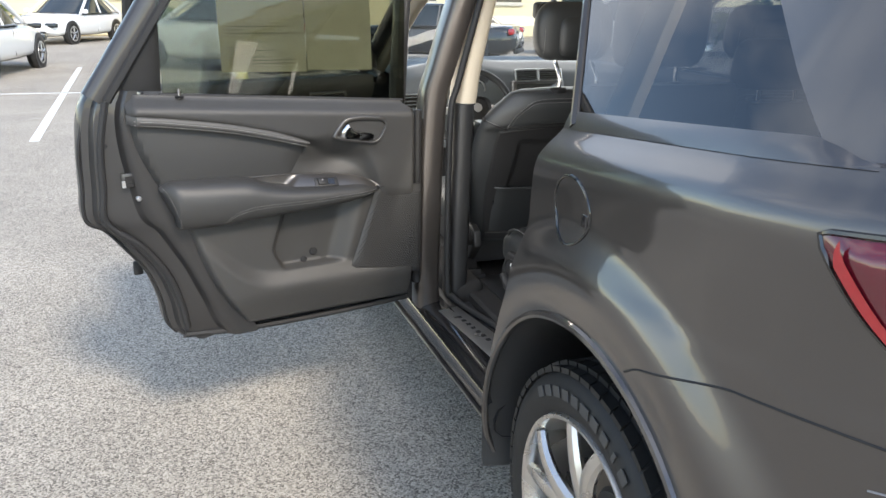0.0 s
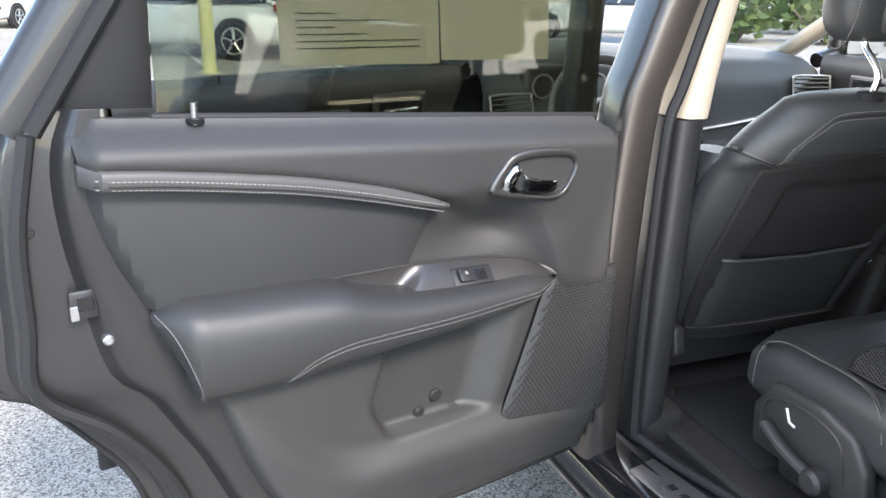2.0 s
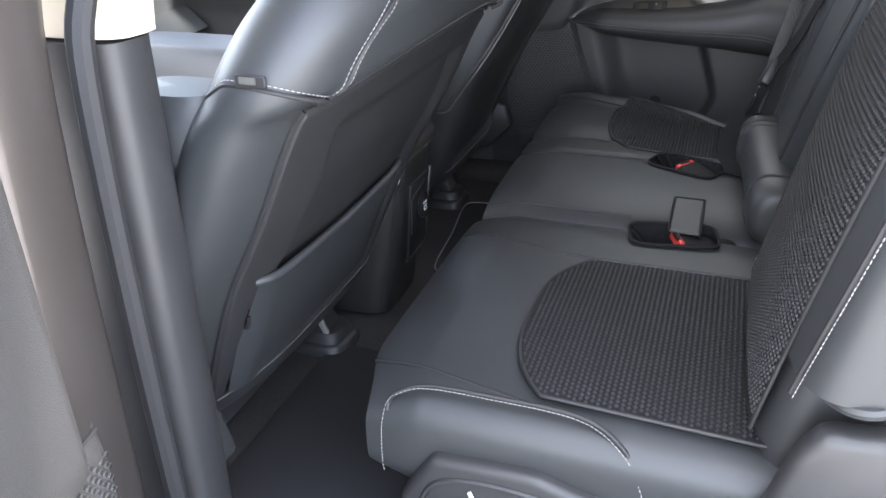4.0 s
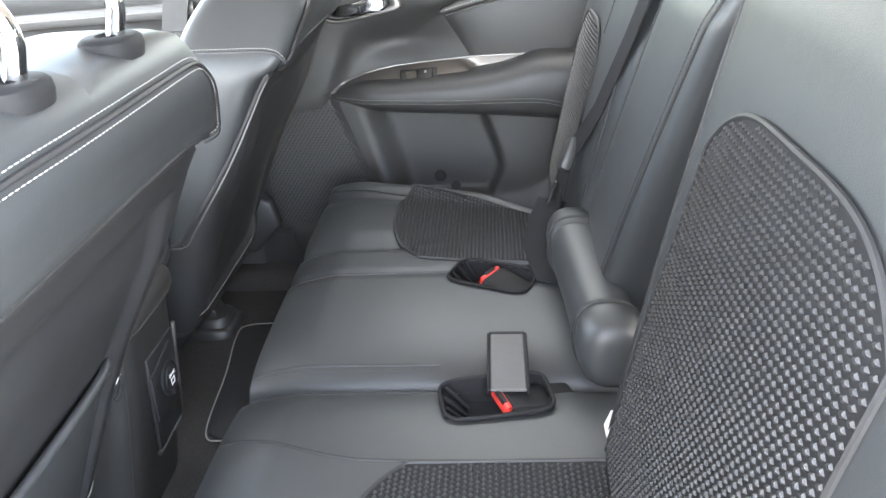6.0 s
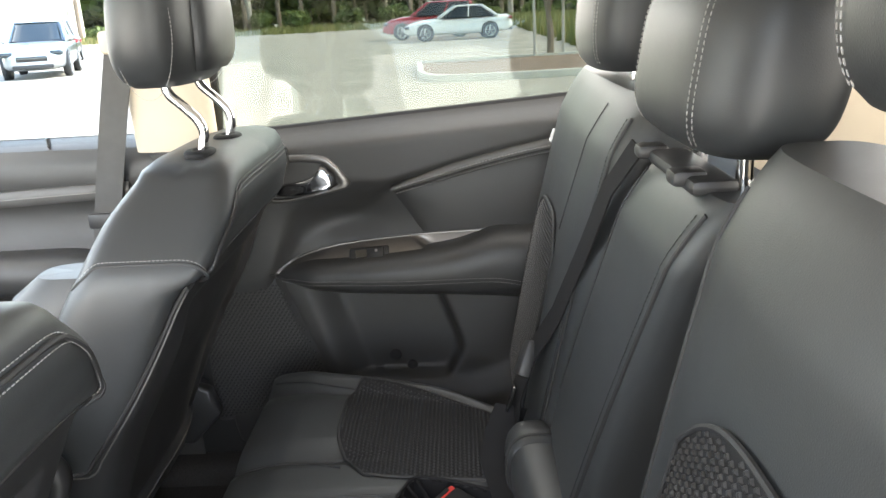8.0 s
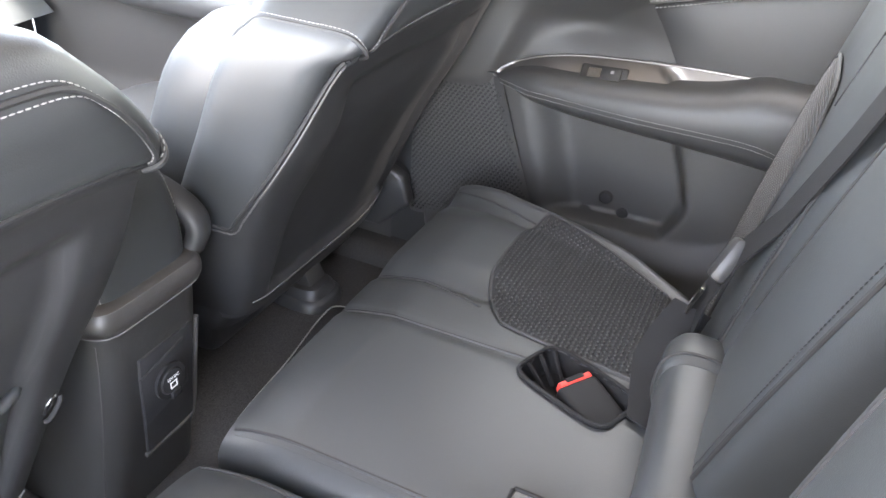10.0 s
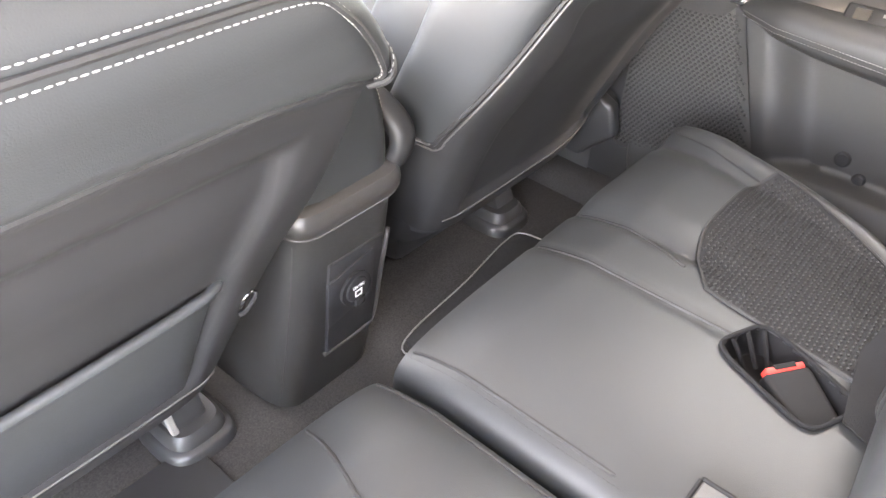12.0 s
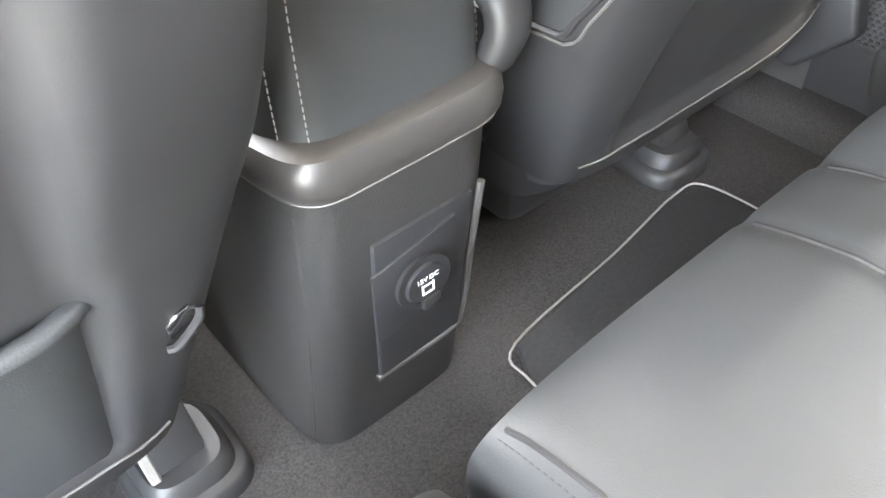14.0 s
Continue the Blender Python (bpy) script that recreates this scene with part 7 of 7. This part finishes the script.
# passenger's shoulder belt on the far pillar
fb = thing("front_seat_belt", (0.69, 0.12, 1.0), "grey front seat belt hanging down the pillar", "seat belt")
part("webbing", ribbon([((0.668, 0.085, 1.36), (0, 1, 0)), ((0.672, 0.115, 1.25), (0, 1, 0)), ((0.680, 0.15, 1.12), (0, 1, 0)), ((0.684, 0.175, 1.02), (0, 1, 0)), ((0.686, 0.19, 0.80), (0, 1, 0))], 0.026), BELT_GREY, fb)
part("tongue", rbox((0.676, 0.172, 1.045), (0.012, 0.06, 0.03), 0.005, 2), BLACK, fb)
part("guide", rbox((0.664, 0.075, 1.37), (0.016, 0.085, 0.04), 0.008, 2), BEIGE, fb)
part("bonnet", slab([(-0.78, 1.62, 1.17), (0.78, 1.62, 1.17), (0.74, 2.45, 1.02), (-0.74, 2.45, 1.02)], (0, 0, -0.02), 0.005), BODY, suv)
part("front_fender", rbox((0, 1.95, 0.72), (1.78, 1.1, 0.58), 0.08, 3), BODY, suv)
part("firewall", rbox((0, 1.58, 0.86), (1.40, 0.04, 0.62), 0.01, 1), BLACK, suv)
for sx in (-1, 1):
    build_wheel(suv, 1.62, AXLE_Z, sx)


# ---- the parking lot round the car ----
def build_car(name, label, m, paint, kind, group, lamps_front=True):
    """A parked car, front towards +y of its own space, on the ground at its centre."""
    tall = kind == "suv"
    L, W, H = (4.6, 1.84, 1.66) if tall else (4.75, 1.82, 1.43)
    belt = 1.06 if tall else 0.93
    car = thing(name, m.translation, label, "car", group)

    def P(nm, shape, mat, parent=car, lab="", sharp=40):
        return part(nm, shape, mat, parent, lab, m, sharp)
    top = curve([(-L / 2, belt - 0.22), (-L / 2 + 0.06, belt - 0.02), (-L / 2 + 0.4, belt + 0.05), (-0.9, belt + 0.02), (0.9, belt), (1.2, belt - 0.01), (1.8, belt - 0.10), (L / 2 - 0.15, belt - 0.24), (L / 2, belt - 0.38)])
    low = curve([(-L / 2, 0.42), (-L / 2 + 0.3, 0.26), (L / 2 - 0.35, 0.24), (L / 2, 0.36)])
    half = curve([(-L / 2, W * 0.36), (-L / 2 + 0.2, W * 0.455), (-1.2, W * 0.5), (1.0, W * 0.5), (L / 2 - 0.45, W * 0.46), (L / 2 - 0.1, W * 0.37), (L / 2, W * 0.28)])
    rings = []
    for k in range(41):
        y = -L / 2 + L * k / 40
        z0, z1 = low(y), top(y)
        rings.append(ring((0, y, (z0 + z1) / 2), (half(y), 0, 0), (0, 0, (z1 - z0) / 2), 4.5, 28))
    P("body", loft(rings), paint, lab="glossy painted bodywork")
    back_y, front_y = (-L / 2 + 0.22, 0.95) if tall else (-L / 2 + 0.62, 0.85)
    roof_b, roof_f = (-L / 2 + 0.45, 0.10) if tall else (-1.05, 0.05)
    rings = []
    for t in [k / 8 for k in range(9)]:
        z = belt - 0.03 + (H - 0.05 - belt + 0.03) * t
        ya, yb = back_y + (roof_b - back_y) * t, front_y + (roof_f - front_y) * t
        rings.append(ring((0, (ya + yb) / 2, z), (W / 2 * (0.96 - 0.20 * t), 0, 0), (0, (yb - ya) / 2, 0), 5, 32))
    P("glasshouse", loft(rings), CAR_GLASS, lab="dark windows")
    rings = []
    for dz, sc in ((-0.05, 1.015), (-0.02, 1.01), (0.0, 0.96), (0.012, 0.6)):
        rings.append(ring((0, (roof_b + roof_f) / 2, H + dz), (W / 2 * 0.765 * sc, 0, 0), (0, (roof_f - roof_b) / 2 * sc + 0.03, 0), 5, 32))
    P("roof", loft(rings), paint)
    for s in (-1, 1):
        for (y0, y1, r) in ((front_y - 0.02, roof_f, 0.045), (back_y + 0.02, roof_b, 0.06), ((front_y + back_y) / 2, (roof_f + roof_b) / 2, 0.03)):
            P("pillar", tube([(s * W / 2 * 0.95, y0, belt - 0.02), (s * W / 2 * 0.765, y1, H - 0.03)], r, 8), paint)
        P("side_moulding", tube([(s * W / 2 * 0.972, back_y, belt - 0.005), (s * W / 2 * 0.972, front_y, belt - 0.005)], 0.012, 6), GLOSS_BLACK)
        P("door_gap", tube([(s * (W / 2 + 0.001), -0.1, 0.35), (s * (W / 2 + 0.001), -0.1, belt - 0.1)], 0.006, 5), GLOSS_BLACK)
        P("door_handle", rbox((s * W / 2, 0.15, belt - 0.14), (0.03, 0.16, 0.03), 0.01, 1), paint)
        P("wing_mirror", rbox((s * (W / 2 + 0.06), 0.72, belt + 0.06), (0.18, 0.10, 0.13), 0.03, 2), paint)
        P("headlight", rbox((s * W * 0.36, L / 2 - 0.17, belt - 0.34), (0.36, 0.22, 0.14), 0.05, 2), CAR_GLASS, lab="clear headlight")
        P("tail_light", rbox((s * W * 0.40, -L / 2 + 0.10, belt - 0.10), (0.34, 0.16, 0.15), 0.05, 2), RED_BRIGHT, lab="red tail light")
        for y in (-L * 0.29, L * 0.30):
            R = 0.355 if tall else 0.325
            x = s * (W / 2 - 0.10)
            P("wheel_arch", disc((s * (W / 2 - 0.10), y, R + 0.02), (s, 0, 0), R + 0.055, 0.108, 28, 0.05), BLACK)
            wh = P("wheel", loft([ring((x + s * dx, y, R), (0, r, 0), (0, 0, r), 2, 28) for dx, r in ((-0.1, R * 0.96), (-0.08, R), (0.08, R), (0.112, R * 0.93), (0.115, R * 0.72))]), TYRE, lab="black tyre")
            P("rim", annulus((x + s * 0.112, y, R), (s, 0, 0), R * 0.62, R * 0.71, 0.012, 28), SILVER, wh)
            for q in range(5):
                a = 2 * math.pi * q / 5 + 0.3
                d = Vector((0, math.cos(a), math.sin(a)))
                c = Vector((x + s * 0.120, y, R))
                P("spoke", tube([c + d * 0.03, c + d * R * 0.66], [0.035, 0.025], 6, flat=0.6), SILVER, wh)
    P("windscreen_edge", tube([(-W * 0.38, front_y, belt), (W * 0.38, front_y, belt)], 0.02, 6), GLOSS_BLACK)
    P("grille", rbox((0, L / 2 - 0.03, 0.58), (0.85, 0.08, 0.16), 0.03, 2), GLOSS_BLACK, lab="black radiator grille")
    P("front_bumper_vent", rbox((0, L / 2 - 0.02, 0.36), (1.1, 0.08, 0.12), 0.03, 2), BLACK)
    P("rear_bumper_vent", rbox((0, -L / 2 + 0.03, 0.36), (1.1, 0.10, 0.12), 0.03, 2), BLACK)
    P("blank_plate", rbox((0, -L / 2 + 0.01, 0.72), (0.32, 0.03, 0.15), 0.01, 1), PAINT_LINE, lab="plain licence plate")
    return car


def at(x, y, heading):
    """Heading in degrees: 0 faces +y, 90 faces -x."""
    return Matrix.Translation((x, y, 0)) @ Matrix.Rotation(radians(heading), 4, "Z")


build_car("sedan", "white sedan parked with its tail towards the lane", at(-5.55, 15.0, -8), LIT_PAINT, "sedan", "parked cars")
build_car("sedan", "white sedan with black wheels parked across the lot", at(-5.05, 26.9, 157), LIT_PAINT, "sedan", "parked cars")
build_car("parked_suv", "white sport utility vehicle parked behind a yellow post", at(-0.62, 15.6, 58), LIT_PAINT, "suv", "parked cars")
build_car("sedan", "black sedan with red tail lights parked at an angle", at(4.35, 17.0, 58), DARK_PAINT, "sedan", "parked cars")
build_car("parked_suv", "white sport utility vehicle with dark wheels parked ahead", at(10.9, 19.3, 62), LIT_PAINT, "suv", "parked cars")
build_car("sedan", "white sedan parked broadside across the lot", at(35.0, -0.55, 3), LIT_PAINT, "sedan", "parked cars")
build_car("sedan", "red car parked behind a white sedan", at(38.2, 0.7, 3), RED_PAINT, "suv", "parked cars")
build_car("parked_suv", "silver sport utility vehicle facing the lane", at(24.4, 12.6, 110), GREY_PAINT, "suv", "parked cars")
build_car("sedan", "silver car parked further off", at(33, 16.5, 110), GREY_PAINT, "sedan", "parked cars")

post = solid("bollard", join(tube([(-0.62, 12.05, 0), (-0.62, 12.05, 3.4)], 0.11, 20), tube([(-0.62, 12.05, 0), (-0.62, 12.05, 0.04)], 0.16, 20)), POST_PAINT, "tall pale yellow painted steel post", "post")

# planter island with kerb, young tree and stakes
kerb_line = smooth_line([(19.0, 0.5, 0.07), (15.2, 0.2, 0.07), (14.5, -0.9, 0.07), (14.6, -4, 0.07), (14.7, -9, 0.07), (17.0, -9.6, 0.07), (19.4, -9.0, 0.07), (19.6, -3, 0.07), (19.0, 0.5, 0.07)], 5)[:-1]
part_k = []
for q in range(len(kerb_line)):
    pass
solid("kerb", loft([[p + Vector((0, 0, dz)) + (p - Vector((17.1, -4.5, p.z))).normalized() * off for off, dz in ((0, -0.075), (0, 0.06), (-0.02, 0.075), (-0.13, 0.075), (-0.15, 0.0), (-0.15, -0.075))] for p in kerb_line], False, True), KERB, "pale concrete kerb round a planting island", "kerb", "structure")
bed_c = Vector((17.1, -4.5, 0.10))
bed = [bed_c] + [p + (bed_c - p).normalized() * 0.14 + Vector((0, 0, 0.02)) for p in kerb_line]
solid("planting_bed", (bed, [(0, i, i % len(kerb_line) + 1) for i in range(1, len(kerb_line) + 1)]), MULCH, "brown mulch in a planting island", "mulch", "structure", sharp=None)


def leaves(rnd, clumps, n, size):
    """Leaf quads scattered through clumps (centre, radii)."""
    v, f = [], []
    for c, r in clumps:
        for _ in range(n):
            d = Vector((rnd.gauss(0, 1), rnd.gauss(0, 1), rnd.gauss(0, 1))).normalized() * rnd.uniform(0.45, 1.0)
            p = Vector(c) + Vector((d.x * r[0], d.y * r[1], d.z * r[2]))
            a = Vector((rnd.uniform(-1, 1), rnd.uniform(-1, 1), rnd.uniform(-0.5, 0.5))).normalized()
            b = a.cross(Vector((rnd.uniform(-1, 1), rnd.uniform(-1, 1), rnd.uniform(-1, 1)))).normalized()
            s = size * rnd.uniform(0.6, 1.4)
            k = len(v)
            v += [p - a * s, p + b * s * 0.6, p + a * s, p - b * s * 0.6]
            f.append((k, k + 1, k + 2, k + 3))
    return v, f


def build_tree(x, y, h, spread, seed, lab, leaf=LEAF, size=0.28, n=130):
    rnd = random.Random(seed)
    tree = thing("tree", (x, y, 0), lab, "tree", "lot trees")
    limbs = [tube(smooth_line([(x, y, 0), (x + rnd.uniform(-.15, .15), y, h * 0.25), (x + rnd.uniform(-.3, .3), y + rnd.uniform(-.3, .3), h * 0.55)], 4), [0.030 * h * (1 - 0.07 * k) for k in range(9)], 8)]
    clumps = []
    for k in range(9):
        a = 2 * math.pi * k / 9 + rnd.uniform(-0.3, 0.3)
        e = Vector((x + math.cos(a) * spread * rnd.uniform(0.3, 0.75), y + math.sin(a) * spread * rnd.uniform(0.3, 0.75), h * rnd.uniform(0.52, 0.92)))
        limbs.append(tube(smooth_line([(x, y, h * rnd.uniform(0.3, 0.5)), ((x + e.x) / 2, (y + e.y) / 2, (h * 0.45 + e.z) / 2 + 0.1), tuple(e)], 4), [0.014 * h * (1 - 0.09 * q) for q in range(9)], 6))
        clumps.append((e, (spread * rnd.uniform(0.30, 0.48),) * 2 + (h * rnd.uniform(0.10, 0.18),)))
    part("trunk", join(*limbs), BARK, tree)
    part("crown", leaves(rnd, clumps, n, size), leaf, tree, sharp=None)
    return tree


def build_palm(x, y, h, seed):
    rnd = random.Random(seed)
    palm = thing("palm_tree", (x, y, 0), "tall cabbage palm with a rough grey trunk", "palm tree", "palms")
    lean = rnd.uniform(-0.4, 0.4)
    part("trunk", tube(smooth_line([(x, y, 0), (x + lean * 0.4, y, h * 0.5), (x + lean, y, h)], 4), [0.22 - 0.008 * k for k in range(9)], 8), BARK, palm)
    fr = []
    for k in range(46):
        a = 2 * math.pi * rnd.random()
        up = rnd.uniform(-0.7, 1.0)
        ln = rnd.uniform(1.5, 2.3)
        d = Vector((math.cos(a), math.sin(a), 0))
        pts = [Vector((x + lean, y, h)) + d * ln * t * (1 - 0.25 * abs(up)) + Vector((0, 0, ln * (up * t * 0.8 - 0.75 * t * t))) for t in (0, 0.35, 0.7, 1.0)]
        s = d.cross(Vector((0, 0, 1)))
        v = []
        for p, w in zip(pts, (0.05, 0.42, 0.5, 0.05)):
            v += [p - s * w - Vector((0, 0, w * 0.5)), p, p + s * w - Vector((0, 0, w * 0.5))]
        fr.append((v, [(i * 3 + j, i * 3 + j + 1, (i + 1) * 3 + j + 1, (i + 1) * 3 + j) for i in range(3) for j in range(2)]))
    part("crown", join(*fr), PALM, palm, sharp=None)


tr = build_tree(19.9, -2.9, 3.4, 0.95, 5, "young staked tree with thin light-green leaves", LEAF, 0.15, 90)
for dx, dy in ((-0.55, 0.45), (0.5, -0.4)):
    solid("tree_stake", tube([(19.9 + dx, -2.9 + dy, 0.1), (19.9 + dx, -2.9 + dy, 1.45)], 0.04, 8), POLE, "weathered wooden tree stake", "stake", group="tree stakes")

rnd = random.Random(11)
for k in range(24):
    build_palm(76 + rnd.uniform(-8, 10), 38 - k * 2.4 + rnd.uniform(-1, 1), rnd.uniform(5.5, 9.5), 40 + k)
for k in range(15):
    build_tree(92 + rnd.uniform(-6, 8), 62 - k * 6.6, rnd.uniform(4.8, 6.8), rnd.uniform(4.0, 5.5), 70 + k, "dense broad-leaved tree in a far row", LEAF, 0.85, 260)
for k in range(18):
    build_tree(106 + rnd.uniform(-4, 6), 74 - k * 7.0, rnd.uniform(5.5, 8.0), rnd.uniform(5.0, 6.5), 170 + k, "tall dense tree closing the view beyond the lot", LEAF, 1.15, 260)
for k in range(8):
    build_tree(30 + k * 6 + rnd.uniform(-1, 1), 44 + rnd.uniform(-4, 4), rnd.uniform(5, 8), rnd.uniform(3, 4), 120 + k, "broad-leaved tree beyond the parked cars", LEAF, 0.55, 130)


def build_bush(x, y, r, h, seed, leaf=LEAF, n=90, size=0.16):
    rn = random.Random(seed)
    bush = thing("bush", (x, y, 0), "rounded green shrub with loose twigs", "bush", "shrubs")
    part("stems", join(*[tube([(x, y, 0), (x + rn.uniform(-r, r) * 0.6, y + rn.uniform(-r, r) * 0.6, h * 0.7)], 0.03, 5) for _ in range(6)]), BARK, bush)
    part("foliage", leaves(rn, [((x + rn.uniform(-r, r) * 0.6, y + rn.uniform(-r, r) * 0.6, h * rn.uniform(0.35, 0.65)), (r * 0.6, r * 0.6, h * 0.35)) for _ in range(6)], n, size + 0.03 * r), leaf, bush, sharp=None)


for k in range(26):
    build_bush(97 + rnd.uniform(-3, 3), 72 - k * 4.8, 3.2, rnd.uniform(2.6, 3.8), 400 + k, LEAF, 240, 0.5)
for k in range(14):
    build_bush(70 + rnd.uniform(-3, 3), 30 - k * 4.2, rnd.uniform(1.2, 2.2), rnd.uniform(1.4, 2.6), 200 + k)
for x, y, r, h in ((-2.2, 27.5, 1.0, 1.2), (0.8, 25.5, 0.9, 1.0), (15.5, 18.5, 1.5, 1.8), (17.5, 17.0, 1.6, 1.6), (19.5, 16.2, 1.4, 1.5), (21.5, 22.0, 2.2, 2.6), (25.0, 24.0, 2.2, 3.0), (-8.5, 31.0, 1.2, 1.3)):
    build_bush(x, y, r, h, int(300 + x * 7))

# grass strips
def grass_strip(seed, x0, x1, y0, y1, n, h):
    rn = random.Random(seed)
    v, f = [], []
    for _ in range(n):
        x, y = rn.uniform(x0, x1), rn.uniform(y0, y1)
        a, hh = rn.uniform(0, 6.3), h * rn.uniform(0.5, 1.3)
        w = 0.10 * h + 0.02
        dx, dy = math.cos(a) * w, math.sin(a) * w
        k = len(v)
        v += [Vector((x - dx, y - dy, 0)), Vector((x + dx, y + dy, 0)), Vector((x + dx * 0.3 + dy, y + dy * 0.3 - dx, hh))]
        f.append((k, k + 1, k + 2))
    return v, f


tagged(part("grass", grass_strip(1, 62, 76, -40, 40, 9000, 0.55), GRASS, None, "yellow-green grass verge along the lot", sharp=None), category="grass", kind="stuff")
tagged(part("grass", grass_strip(2, 23, 60, -14, -4.2, 8000, 0.7), GRASS, None, "tall dry yellow grass beyond the island", sharp=None), category="grass", kind="stuff")

# poles
for x, y, h in ((88, -6.5, 13), (96, 7.2, 13), (84, 2.2, 12), (72, 18.0, 12), (40, 20.5, 9)):
    lamp_post = thing("light_pole", (x, y, 0), "tall grey concrete light pole", "light pole", "light poles")
    part("shaft", tube([(x, y, 0), (x, y, h)], [0.30, 0.18], 12), POLE, lamp_post)
    part("lamp_arm", tube([(x, y, h - 0.2), (x - 1.2, y, h)], 0.06, 8), POLE, lamp_post)
    part("lamp_head", rbox((x - 1.5, y, h + 0.02), (0.7, 0.3, 0.14), 0.04, 2), SILVER, lamp_post)


def build_house(name, label, x0, x1, y0, y1, h, wall, cols, roof_h=0.0, face="y"):
    b = thing(name, ((x0 + x1) / 2, (y0 + y1) / 2, 0), label, "building")
    part("wall", rbox(((x0 + x1) / 2, (y0 + y1) / 2, h / 2), (x1 - x0, y1 - y0, h), 0.05, 1), wall, b)
    part("roof", slab([(x0 - 0.5, y0 - 0.5, h), (x1 + 0.5, y0 - 0.5, h), (x1 + 0.5, y1 + 0.5, h), (x0 - 0.5, y1 + 0.5, h)], (0, 0, 0.35 + roof_h), 0.05), ROOF_TILE if roof_h else KERB, b)
    for k in range(cols):
        t = (k + 0.5) / cols
        if face == "y":
            c, size = ((x0 + (x1 - x0) * t), y0 - 0.02, h * 0.55), ((x1 - x0) / cols * 0.5, 0.12, h * 0.4)
        else:
            c, size = (x0 - 0.02, (y0 + (y1 - y0) * t), h * 0.55), (0.12, (y1 - y0) / cols * 0.5, h * 0.4)
        w = part("window", rbox(c, size, 0.02, 1), CAR_GLASS, b)
        part("window_frame", rbox((c[0], c[1], c[2] - size[2] / 2 - 0.05), tuple(s + 0.12 if s > 0.2 else s + 0.06 for s in (size[0], size[1], 0.1)), 0.02, 1), KERB, w)
    return b


build_house("shop_building", "long cream stucco building with dark windows", -14, 22, 31, 40, 4.2, STUCCO, 9)
build_house("office_building", "pale two-storey building with a row of windows", 58, 70, -62, -26, 7.0, KERB, 9, face="x")
build_house("house", "house with a terracotta roof behind the trees", 112, 124, -6, 8, 5.2, STUCCO, 4, 1.2, face="x")
build_house("shop_building", "pale shop building far beyond the lot", 58, 74, 34, 58, 5.5, KERB, 6, face="x")
